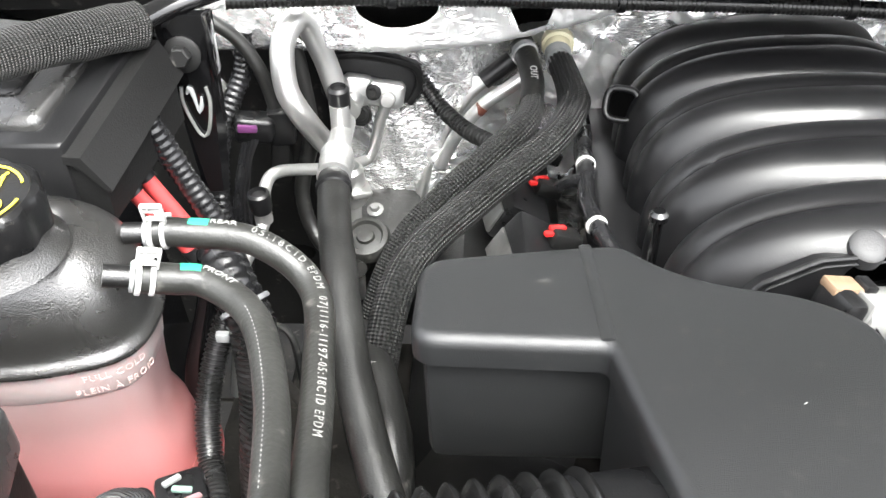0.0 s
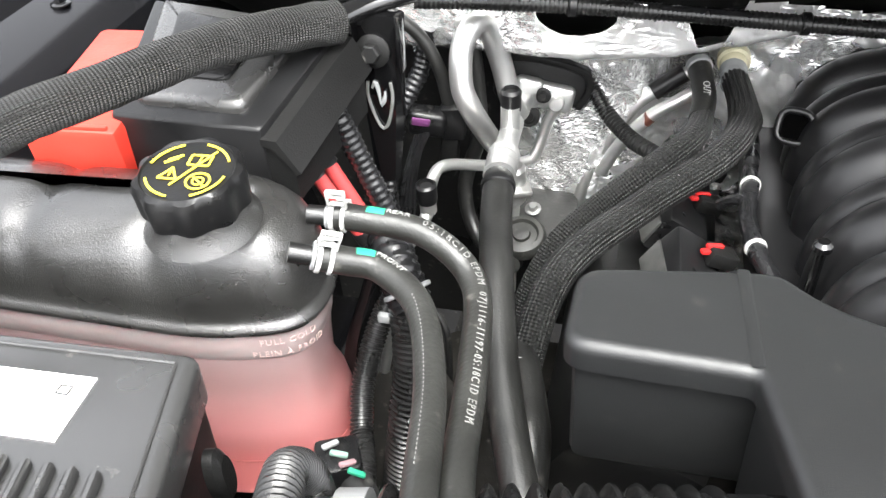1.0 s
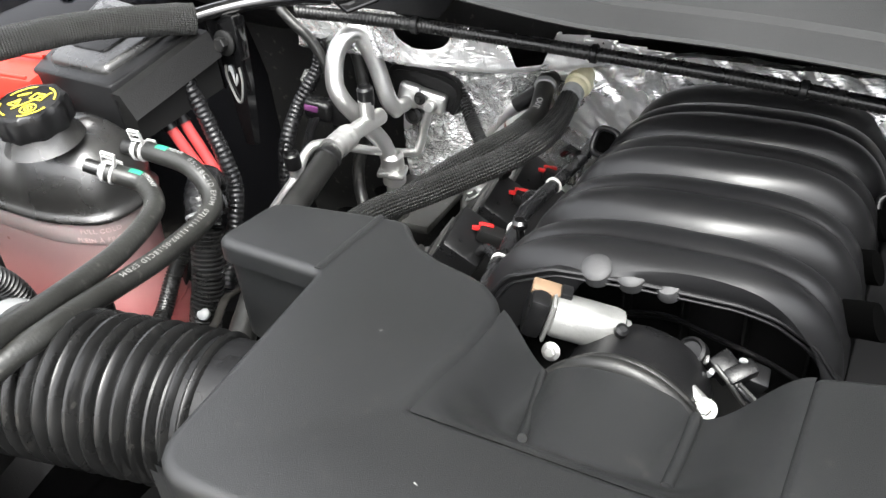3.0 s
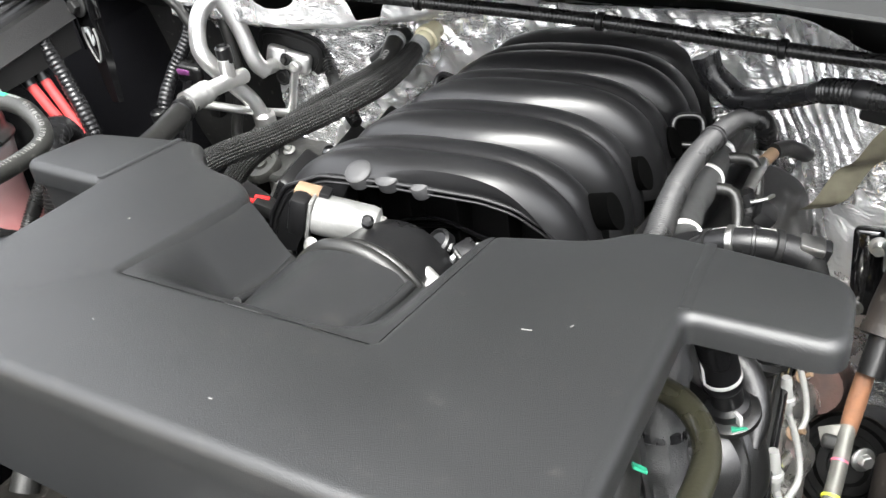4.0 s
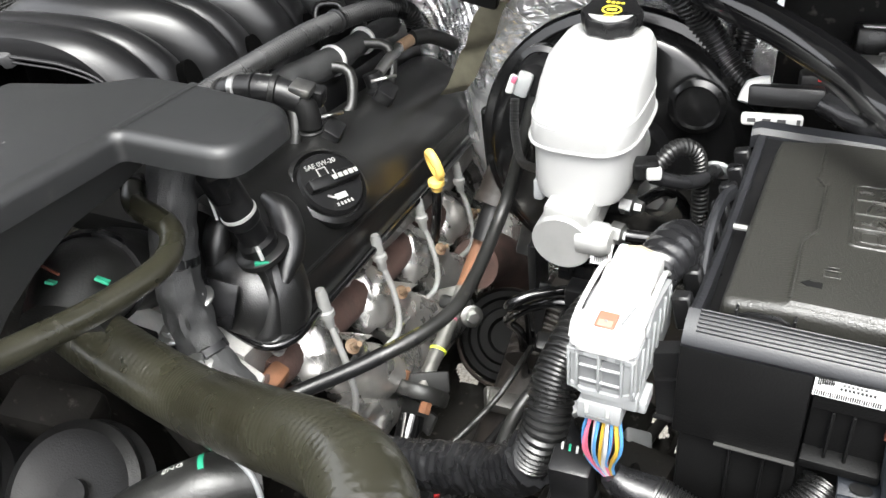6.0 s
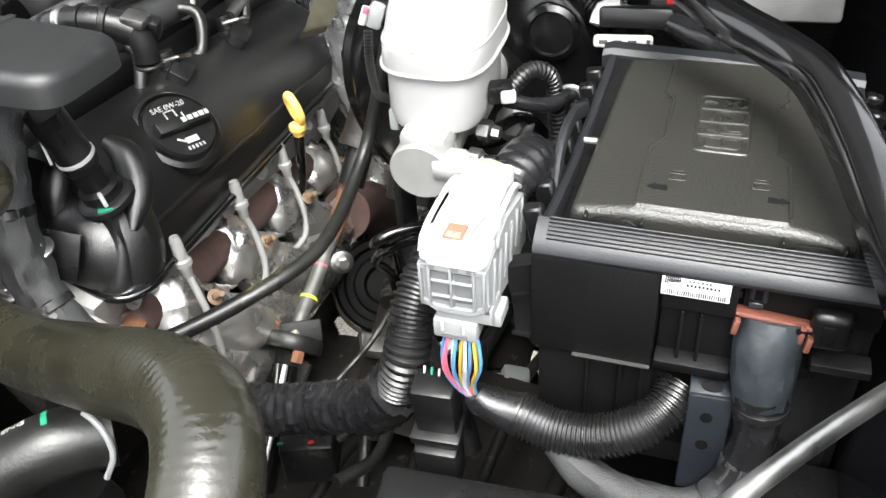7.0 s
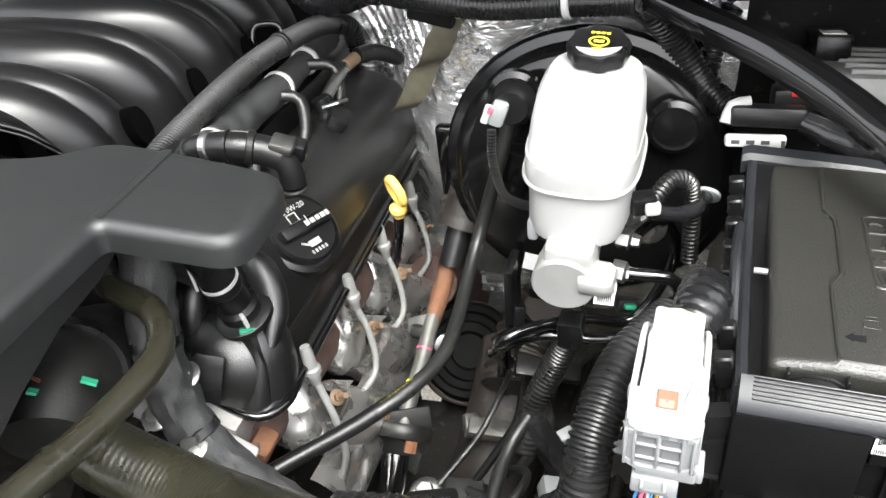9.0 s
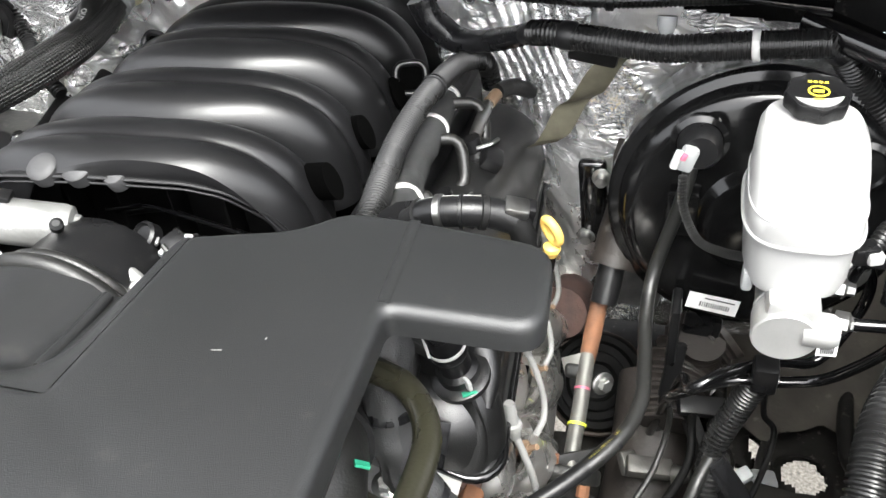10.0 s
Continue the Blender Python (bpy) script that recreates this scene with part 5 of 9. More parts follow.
# red cables and corrugated loom going down behind the tank
for k, p in enumerate(([(-0.246, 0.530, 1.282), (-0.237, 0.530, 1.266), (-0.226, 0.530, 1.247), (-0.210, 0.535, 1.210), (-0.196, 0.540, 1.180), (-0.176, 0.540, 1.145)],
                       [(-0.238, 0.548, 1.288), (-0.232, 0.548, 1.270), (-0.223, 0.548, 1.248), (-0.205, 0.549, 1.211), (-0.185, 0.549, 1.171), (-0.172, 0.543, 1.145)])):
    c = thing("battery_cable", p[-1], "red battery cable with a black taped end", "cable", "battery cables")
    part("cable", Geo().tube(p[1:], 0.0064, seg=14), REDCABLE, c)
    part("taped_end", Geo().tube(p[:3], [0.0088, 0.0092, 0.0080], seg=14, wobble=0.12), TAPE, c)
    part("lower_tape", Geo().tube([(p[-2][0] - 0.003, p[-2][1], p[-2][2] + 0.008), p[-2], p[-1]], 0.0084, seg=12, wobble=0.2), TAPE, c)
LW = [(-0.226, 0.565, 1.312), (-0.215, 0.560, 1.290), (-0.201, 0.560, 1.252), (-0.181, 0.555, 1.206), (-0.171, 0.550, 1.168), (-0.162, 0.52, 1.12), (-0.150, 0.48, 1.08)]
lo2 = hose("wiring_loom", LW, 0.0092, TAPE, "black spiral-taped wiring loom behind the tank", "wiring loom", ripple=(0.0062, 0.0006), seg=16, wobble=0.08)
part("taped_end", Geo().tube(LW[:2], 0.0104, seg=12, wobble=0.1), TAPE, lo2)
BUN = [(-0.172, 0.525, 1.190), (-0.160, 0.500, 1.212), (-0.146, 0.475, 1.205), (-0.131, 0.458, 1.182), (-0.128, 0.44, 1.13), (-0.134, 0.42, 1.06), (-0.15, 0.40, 0.9)]
lo = thing("wiring_bundle", (-0.145, 0.40, 0.9), "thick taped wiring bundle with a pale cable tie", "wiring bundle")
part("taped_part", Geo().tube(BUN[:4], [0.012, 0.0165, 0.0175, 0.0175], seg=20, ripple=(0.0075, 0.0007), wobble=0.06), TAPE, lo)
part("conduit", Geo().tube(BUN[3:], 0.0165, seg=20, ripple=(0.0050, 0.0012)), CORR, lo)
part("cable_tie", ring_at(BUN, 0.086, 0.0180, 0.0042), PALEGREY, lo, "pale grey cable tie")
part("tie_head", Geo().box((-0.152, 0.450, 1.176), (0.010, 0.006, 0.008), r=0.0015), PALEGREY, lo)
hose("wiring_loom", [(-0.150, 0.470, 1.185), (-0.160, 0.450, 1.159), (-0.166, 0.425, 1.128), (-0.162, 0.40, 1.105), (-0.155, 0.38, 1.100), (-0.148, 0.36, 1.098), (-0.142, 0.33, 1.09)], 0.0088, CORR, "thin corrugated wiring loom beside the bundle", "wiring loom", ripple=(0.0036, 0.0008))
tb2 = thing("tank_bracket", (-0.21, 0.455, 1.08), "dark steel tank bracket with a washer and bolt", "bracket")
part("strap", Geo().tube([(-0.168, 0.485, 1.190), (-0.174, 0.480, 1.168), (-0.186, 0.470, 1.130), (-0.192, 0.462, 1.100), (-0.205, 0.454, 1.085), (-0.235, 0.45, 1.080)], 0.0085, seg=12, flat=0.45), GLOSS, tb2)
bolt("bolt", (-0.208, 0.449, 1.113), (0.3, -0.7, 0.6), 0.0075, tb2)
part("hook", Geo().tube([(-0.150, 0.555, 1.060), (-0.153, 0.552, 1.084), (-0.140, 0.548, 1.095), (-0.128, 0.54, 1.080), (-0.125, 0.53, 1.02)], 0.0035, seg=8), DARK, tb2, "bent steel hook")
dp2 = thing("drain_pipe", (-0.10, 0.42, 0.95), "grimy steel pipe running down behind the hoses", "pipe")
part("pipe", Geo().tube([(-0.150, 0.52, 1.115), (-0.136, 0.50, 1.091), (-0.110, 0.46, 1.105), (-0.088, 0.42, 1.128), (-0.086, 0.40, 1.115), (-0.090, 0.38, 1.098), (-0.095, 0.36, 1.05)], 0.0050, seg=12, flat=0.6), GREASE, dp2)
part("white_clip", Geo().lathe([(0.004, 0), (0.007, 0.002), (0.007, 0.006), (0.004, 0.008)], (-0.122, 0.418, 1.098), (0.2, -0.6, 0.7), 12), PALEGREY, dp2, "white plastic clip")
uh = hose("heater_return_hose", [(-0.080, 0.575, 1.055), (-0.071, 0.55, 1.080), (-0.054, 0.50, 1.100), (-0.038, 0.45, 1.094), (-0.031, 0.42, 1.085), (-0.03, 0.38, 1.05)], 0.0165, RUBBER, "black rubber return hose marked in white", "hose", seg=20)
part("lettering", text_mesh("UP", 0.0085, place((-0.0515, 0.482, 1.1145), (0.1, -0.5, -0.1), (0.15, -0.5, 0.85))), WPRINT, uh, "white printed word")

# ---- relay cluster by the firewall ----
rc = thing("relay_cluster", (-0.20, 0.76, 1.08), "black relay connectors with a purple clip", "connector")
PURPLE = mat("purple_clip", (0.13, 0.035, 0.12), 0.45)
part("connector", Geo().box((-0.197, 0.757, 1.172), (0.040, 0.024, 0.030), rot=turn(8, 10, 12), r=0.007, seg=3), BLACK, rc)
ins = part("insert", Geo().box((-0.2005, 0.7435, 1.1775), (0.019, 0.003, 0.009), rot=turn(8, 10, 12), r=0.001), PURPLE, rc, "purple locking insert")
for k in range(4):
    part("pin", Geo().box((-0.2095 + 0.006 * k, 0.7412 + 0.0013 * k, 1.1790 - 0.0011 * k), (0.0022, 0.001, 0.005 + 0.002 * (k % 2)), rot=turn(8, 10, 12), r=0), INK, ins)
part("holder", Geo().box((-0.172, 0.768, 1.168), (0.026, 0.020, 0.040), rot=turn(5, 0, 8), r=0.004), BLACK, rc)
part("holder", Geo().box((-0.178, 0.770, 1.125), (0.020, 0.018, 0.050), rot=turn(-5, 6, 0), r=0.004), VOID, rc)
for k in range(4):
    part("wire", Geo().tube([(-0.206 + 0.004 * k, 0.748, 1.164), (-0.213 + 0.003 * k, 0.742, 1.140), (-0.222 + 0.004 * k, 0.728 + 0.003 * k, 1.100), (-0.226 + 0.005 * k, 0.715, 1.040), (-0.222, 0.70, 0.98)], 0.0026, seg=8, wobble=0.1), TAPE, rc)
part("nut", Geo().lathe([(0.012, 0), (0.012, 0.0015), (0.0075, 0.002), (0.0075, 0.010), (0.0045, 0.011), (0.0045, 0.018)], (-0.242, 0.802, 1.191), (0.1, -1, 0.2), 6), THROT, rc, "zinc flange nut")
part("nut", Geo().lathe([(0.008, 0), (0.008, 0.008), (0.0045, 0.009), (0.0045, 0.014)], (-0.246, 0.80, 1.140), (0.1, -1, 0.2), 6), THROT, rc, "zinc flange nut")
hose("cable", [(-0.250, 0.775, 1.296), (-0.227, 0.77, 1.281), (-0.203, 0.77, 1.261), (-0.185, 0.77, 1.227), (-0.176, 0.77, 1.182), (-0.174, 0.77, 1.160)], 0.0068, RUBBER, "black cable looping down from the cowl", "cable")
hose("taped_loom", [(-0.200, 0.785, 1.262), (-0.206, 0.78, 1.224), (-0.218, 0.765, 1.195), (-0.228, 0.75, 1.172), (-0.231, 0.72, 1.136), (-0.228, 0.70, 1.09), (-0.222, 0.69, 1.00)], [0.0085, 0.0095, 0.0100, 0.0100, 0.0095], TAPE, "black tape-wrapped loom running down the firewall", "wiring loom", seg=14, ripple=(0.0065, 0.0006), wobble=0.10)
hose("taped_loom", [(-0.158, 0.80, 1.255), (-0.152, 0.80, 1.20), (-0.150, 0.795, 1.14), (-0.165, 0.78, 1.075), (-0.150, 0.76, 1.030), (-0.120, 0.73, 1.025), (-0.095, 0.70, 1.035)], 0.0085, RUBBER, "black cable sweeping below the pipes", "cable", seg=12, wobble=0.08)

# ---- air conditioning lines ----
ac = thing("air_conditioning_lines", (-0.11, 0.76, 1.0), "bare aluminium air conditioning pipes with a folded loop", "pipe")
LOOP = [(-0.108, 0.812, 1.158), (-0.116, 0.802, 1.178), (-0.128, 0.799, 1.230), (-0.143, 0.789, 1.272), (-0.157, 0.764, 1.260), (-0.156, 0.745, 1.225), (-0.147, 0.744, 1.198), (-0.135, 0.772, 1.150), (-0.120, 0.786, 1.115), (-0.113, 0.790, 1.06)]
part("loop_pipe", Geo().tube(LOOP, 0.0118, seg=18, step=0.005), TUBE, ac, "folded aluminium loop pipe")
part("trunk_pipe", Geo().tube([(-0.101, 0.668, 1.186), (-0.104, 0.72, 1.180), (-0.107, 0.765, 1.173)], 0.0112, seg=16), TUBE, ac)
part("block_stub", Geo().tube([(-0.110, 0.806, 1.166), (-0.108, 0.820, 1.162), (-0.104, 0.840, 1.166)], 0.0105, seg=16), TUBE, ac)
for k in range(2):
    part("canister_clamp", Geo().box((-0.121 + 0.018 * k, 0.786, 1.078), (0.024, 0.034, 0.009), rot=turn(0, 0, 20), r=0.004), ALU, ac, "pale clamp block")
cr = part("crimp", Geo().tube([(-0.0985, 0.645, 1.186), (-0.102, 0.690, 1.184)], 0.0148, seg=20, ripple=(0.012, 0.0009)), TUBE, ac, "crimped aluminium collar")
part("service_port", Geo().lathe([(0.010, 0), (0.010, 0.03)], (-0.105, 0.735, 1.18), (0.02, 0, 1), 16), TUBE, ac)
part("port_cap", Geo().lathe([(0.0098, 0), (0.0105, 0.003), (0.0105, 0.022), (0.008, 0.025), (0.007, 0.021)], (-0.1045, 0.737, 1.203), (0.02, -0.05, 1), 20), BLACK, ac, "black port cap")
part("canister", Geo().lathe([(0.012, 0), (0.016, 0.004), (0.016, 0.045), (0.012, 0.05)], (-0.113, 0.79, 1.055), (0, 0, 1), 20), TUBE, ac)
part("down_pipe", Geo().tube([(-0.113, 0.79, 1.06), (-0.115, 0.785, 1.02), (-0.117, 0.78, 0.93)], 0.0105, seg=14), TUBE, ac)
THIN = [(-0.229, 0.63, 0.92), (-0.212, 0.63, 1.005), (-0.203, 0.63, 1.066), (-0.196, 0.632, 1.088), (-0.174, 0.660, 1.125), (-0.177, 0.690, 1.142), (-0.168, 0.715, 1.146), (-0.13, 0.765, 1.118), (-0.102, 0.825, 1.089), (-0.092, 0.830, 1.099), (-0.081, 0.832, 1.135), (-0.071, 0.832, 1.160)]
part("thin_line", Geo().tube(THIN, 0.0062, seg=12, step=0.005), TUBE, ac)
part("thin_port", Geo().lathe([(0.0085, 0), (0.0085, 0.016)], (-0.174, 0.662, 1.125), (0, -0.1, 1), 14), TUBE, ac)
part("port_cap", Geo().lathe([(0.0098, 0), (0.0105, 0.003), (0.0105, 0.020), (0.008, 0.022), (0.007, 0.018)], (-0.174, 0.660, 1.139), (0, -0.1, 1), 20), BLACK, ac, "black port cap")
part("flange_block", Geo().box((-0.086, 0.842, 1.166), (0.066, 0.016, 0.030), rot=turn(-12, 13, 8), r=0.007, seg=4), TUBE, ac, "pale aluminium flange block")
part("flange_step", Geo().box((-0.104, 0.836, 1.172), (0.032, 0.016, 0.034), rot=turn(-12, 13, 8), r=0.008, seg=4), TUBE, ac)
part("tube_collar", Geo().lathe([(0.0085, 0), (0.0085, 0.010), (0.0065, 0.012)], (-0.071, 0.838, 1.160), (0, -1, 0.2), 16), ALU, ac)
bolt("bolt", (-0.086, 0.832, 1.171), (0, -1, 0.2), 0.0052, ac, DARK)
part("washer", Geo().lathe([(0.013, 0), (0.013, 0.003), (0.011, 0.004), (0.010, 0.003), (0.007, 0.004), (0.006, 0.006)], (-0.103, 0.840, 1.140), (0, -1, 0.2), 20), DARK, ac)
part("seal_plate", Geo().box((-0.090, 0.862, 1.176), (0.108, 0.022, 0.058), rot=turn(-12, 9, 8), r=0.0105, seg=4), MATTE, ac, "black rubber seal plate behind the flange")
part("seal_lip", Geo().tube([(-0.140, 0.846, 1.172), (-0.135, 0.846, 1.200), (-0.110, 0.847, 1.206), (-0.070, 0.850, 1.200), (-0.042, 0.853, 1.188), (-0.038, 0.854, 1.168), (-0.050, 0.852, 1.146)], 0.0045, seg=8, flat=0.7), MATTE, ac, "raised lip of the seal plate")
GREYPLATE = mat("dusty_grey_steel", (0.026, 0.026, 0.025), 0.55, metal=0.3, grain=(180, 0.6), blotch=(30, 0.4), wear=0.2)
fp = thing("body_mount", (-0.085, 0.80, 1.02), "dark steel mount with a round rubber plug and bolt", "mount")
part("plate", Geo().box((-0.085, 0.800, 1.026), (0.095, 0.150, 0.014), rot=turn(-8, 4, 6), r=0.005), GREYPLATE, fp)
part("web", Geo().box((-0.130, 0.810, 0.985), (0.010, 0.120, 0.080), rot=turn(-8, 0, 6), r=0.003), DARK, fp)
part("plug", Geo().lathe([(0.026, -0.004), (0.027, 0.006), (0.024, 0.011), (0.019, 0.012), (0.017, 0.008), (0.010, 0.009), (0.009, 0.013), (0.004, 0.014)], (-0.093, 0.742, 1.040), (0, -0.35, 1), 28), DUSTY, fp, "grey-black rubber plug")
bolt("bolt", (-0.090, 0.800, 1.040), (0, -0.3, 1), 0.0055, fp, THROT)
# dark discs on the plate paint the shade of its holes
for p in ((-0.176, 0.760, 1.008), (-0.108, 0.715, 1.026), (-0.135, 0.80, 1.030)):
    part("hole", Geo().lathe([(0.014, 0), (0.0142, 0.0012), (0.012, 0.0016)], p, (0, -0.2, 1), 20, scale=(1.5, 0.9)), HOLE, fp)
HAC = [(-0.1005, 0.655, 1.184), (-0.091, 0.590, 1.174), (-0.079, 0.532, 1.170), (-0.067, 0.475, 1.152), (-0.048, 0.411, 1.130), (-0.018, 0.329, 1.100), (0.005, 0.27, 1.05), (0.02, 0.2, 0.98)]
hac = hose("air_conditioning_hose", HAC, 0.0145, RUBBER, "thick black rubber air conditioning hose", "hose", seg=20, wobble=0.02)
part("end_band", ring_at(HAC, 0.020, 0.0147, 0.008), BLACK, hac)

# ---- heater hoses with braided sleeves ----
HA = [(0.072, 0.892, 1.196), (0.078, 0.868, 1.190), (0.083, 0.836, 1.178), (0.080, 0.795, 1.176)]
HA2 = [(0.082, 0.80, 1.176), (0.073, 0.757, 1.176), (0.035, 0.722, 1.155), (-0.005, 0.697, 1.128), (-0.045, 0.66, 1.096), (-0.07, 0.62, 1.04), (-0.075, 0.59, 0.95)]
HB = [(0.113, 0.868, 1.187), (0.120, 0.82, 1.185), (0.121, 0.775, 1.184), (0.096, 0.723, 1.175), (0.032, 0.664, 1.153), (-0.030, 0.575, 1.140), (-0.050, 0.50, 1.090), (-0.052, 0.47, 1.02), (-0.05, 0.46, 0.95)]
hh = thing("heater_hose", (0.0, 0.6, 0.95), "black heater hose in a braided sleeve with a white ring", "hose", "heater hoses")
part("bare_end", Geo().tube(HA, 0.0125, seg=18), RUBBER, hh)
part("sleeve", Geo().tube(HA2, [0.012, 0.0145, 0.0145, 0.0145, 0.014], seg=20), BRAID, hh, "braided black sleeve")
part("ring", ring_at(HA, 0.016, 0.0125, 0.010), PALEGREY, hh, "pale grey clamp ring")
part("lettering", tape_text("OUT", 0.011, HA, 0.0125, 0.045, 0.0), WPRINT, hh, "white printed word")
part("elbow", Geo().tube([(0.074, 0.905, 1.192), (0.076, 0.89, 1.194), (0.077, 0.87, 1.190)], 0.0115, seg=14), BLACK, hh)
hh = thing("heater_hose", (0.05, 0.6, 0.95), "black heater hose in a braided sleeve with a cream fitting", "hose", "heater hoses")
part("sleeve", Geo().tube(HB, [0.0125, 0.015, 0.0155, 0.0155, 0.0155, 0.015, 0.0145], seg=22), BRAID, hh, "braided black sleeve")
for k in range(9):  # pleats where the sleeve is gathered into its collar
    a = radians(-100 + 22 * k)
    off = Vector((math.sin(a) * 0.0128, -0.002, math.cos(a) * 0.0128))
    off2 = Vector((math.sin(a) * 0.0158, -0.002, math.cos(a) * 0.0158))
    part("pleat", Geo().tube([Vector(HB[0]) + off, Vector(HB[1]) + off, Vector(HB[2]) + off2, Vector((0.108, 0.742, 1.177)) + off2 * 0.93], [0.0016, 0.0022, 0.0018, 0.0006], seg=6), BRAID, hh)
part("collar", Geo().tube([(0.111, 0.888, 1.189), (0.113, 0.862, 1.184)], 0.0138, seg=20, ripple=(0.012, 0.0008)), PALEGREY, hh, "pale crimp collar")
part("fitting", Geo().lathe([(0.012, 0), (0.015, 0.004), (0.015, 0.014), (0.018, 0.016), (0.018, 0.026), (0.013, 0.03), (0.013, 0.045)], (0.1115, 0.884, 1.189), (0.0, 1, 0.12), 20), CREAM, hh, "cream plastic quick fitting")
pt = thing("heater_pipe", (0.02, 0.88, 1.0), "bare aluminium heater pipe with a black joint", "pipe", "heater pipes")
part("pipe", Geo().tube([(0.072, 0.895, 1.183), (0.045, 0.890, 1.165), (0.012, 0.885, 1.138), (-0.018, 0.875, 1.09), (-0.040, 0.865, 1.035), (-0.046, 0.86, 0.97)], 0.0075, seg=12), TUBE, pt)
part("joint", Geo().tube([(0.062, 0.893, 1.179), (0.03, 0.886, 1.156)], 0.0105, seg=14), BLACK, pt)
pt = thing("heater_pipe", (0.05, 0.87, 1.0), "bare aluminium heater pipe with an orange mark", "pipe", "heater pipes")
part("pipe", Geo().tube([(0.088, 0.872, 1.178), (0.060, 0.868, 1.158), (0.030, 0.866, 1.136), (0.0, 0.862, 1.10), (-0.02, 0.86, 1.06)], 0.0075, seg=12), TUBE, pt)
part("mark", Geo().tube([(0.030, 0.866, 1.136), (0.024, 0.8655, 1.129)], 0.0078, seg=12), ORANGE, pt)
hose("drain_hose", [(-0.050, 0.893, 1.195), (-0.046, 0.882, 1.186), (-0.034, 0.862, 1.166), (-0.014, 0.842, 1.146), (0.014, 0.812, 1.136), (0.044, 0.785, 1.134), (0.07, 0.77, 1.12)], 0.0082, CORR, "black corrugated drain hose from the firewall", "hose", ripple=(0.0048, 0.0011))

# ---- coolant hoses with printing and spring clamps ----
def spring_clamp(parent, at, axis, r):
    c = part("spring_clamp", Geo().lathe([(r + 0.0006, 0), (r + 0.0015, 0.0004), (r + 0.0015, 0.0032), (r + 0.0006, 0.0036)], at, axis, 28), WHITE, parent, "white spring clamp")
    t = Vector(axis).normalized()
    part("clamp_band", Geo().lathe([(r + 0.0006, 0), (r + 0.0015, 0.0004), (r + 0.0015, 0.0028), (r + 0.0006, 0.0032)], Vector(at) + t * 0.0085, axis, 28), WHITE, c)
    up = (Vector((0, -0.25, 1)) - t * t.dot(Vector((0, -0.25, 1)))).normalized()
    side = t.cross(up)
    m = Matrix((t, side, up)).transposed()
    q = Vector(at) + t * 0.006 + up * (r + 0.0085)
    g = Geo()
    for dx, dz, sx, sz in ((-0.0062, 0, 0.0017, 0.017), (0.0062, 0, 0.0017, 0.017), (0, 0.0080, 0.0135, 0.0017), (0, 0.0035, 0.0135, 0.0014), (0, -0.004, 0.0135, 0.0017), (-0.002, 0.0058, 0.0014, 0.004)):
        g.box(q + m @ Vector((dx, 0, dz)), (sx, 0.0035, sz), rot=m, r=0.0005, seg=1)
    part("clamp_tab", g, WHITE, c)
    g = Geo()
    for ds, sx in ((0.0025, 0.015), (0.006, 0.011)):
        g.box(Vector(at) + t * 0.006 - side * (r + ds) - up * 0.002, (sx, 0.0018, 0.006), rot=m, r=0.0005, seg=1)
    part("clamp_tab", g, WHITE, c)
    part("end_flange", Geo().lathe([(r * 0.55, 0), (r * 0.98, 0.0008), (r * 0.98, 0.0028), (r * 0.6, 0.0036)], Vector(at) - t * 0.0035, axis, 24), PALEGREY, c)


HRR = [(-0.180, 0.441, 1.277), (-0.160, 0.443, 1.276), (-0.110, 0.443, 1.268), (-0.072, 0.421, 1.247), (-0.056, 0.341, 1.249), (-0.042, 0.240, 1.268), (-0.028, 0.196, 1.281), (-0.032, 0.148, 1.278), (-0.05, 0.08, 1.25), (-0.08, 0.02, 1.21)]
HFF = [(-0.172, 0.390, 1.282), (-0.152, 0.397, 1.275), (-0.131, 0.400, 1.269), (-0.098, 0.374, 1.264), (-0.073, 0.306, 1.267), (-0.054, 0.212, 1.282), (-0.037, 0.148, 1.299), (-0.050, 0.081, 1.291), (-0.09, 0.01, 1.26)]
for pts, words, first, lab in ((HRR, "05:18C1D EPDM  07J1116-11197-05:18C1D EPDM", "REAR", "black rubber coolant hose printed in white with a white clamp"), (HFF, "", "FRONT", "black rubber coolant hose with a dashed white line and clamp")):
    h = thing("coolant_hose", (pts[5][0], pts[5][1], 1.2), lab, "hose", "coolant hoses")
    part("hose", Geo().tube(pts, 0.0098, seg=22, step=0.005), DUSTY, h)
    part("lettering", tape_text(first, 0.0072, pts, 0.0098, 0.040, 0.15), WPRINT, h, "white printed word")
    part("green_mark", patch_on(pts, 0.0098, 0.026, 0.039, -0.35, 0.45), GREEN, h, "green paint mark")
    if words:
        part("lettering", tape_text(words, 0.0074, pts, 0.0098, 0.066, -0.1, 1.3), FADED, h, "white printed hose code")
    else:
        part("dashes", tape_text("- " * 42, 0.006, pts, 0.0098, 0.085, -0.5), FADED, h, "white dashed line")
    ax = Vector(pts[1]) - Vector(pts[0])
    spring_clamp(h, Vector(pts[0]) + ax * 0.02, ax, 0.0096)
    part("spigot", Geo().lathe([(0.007, 0), (0.007, 0.02)], Vector(pts[0]) - ax * 0.8, ax, 14), PEEL, h)

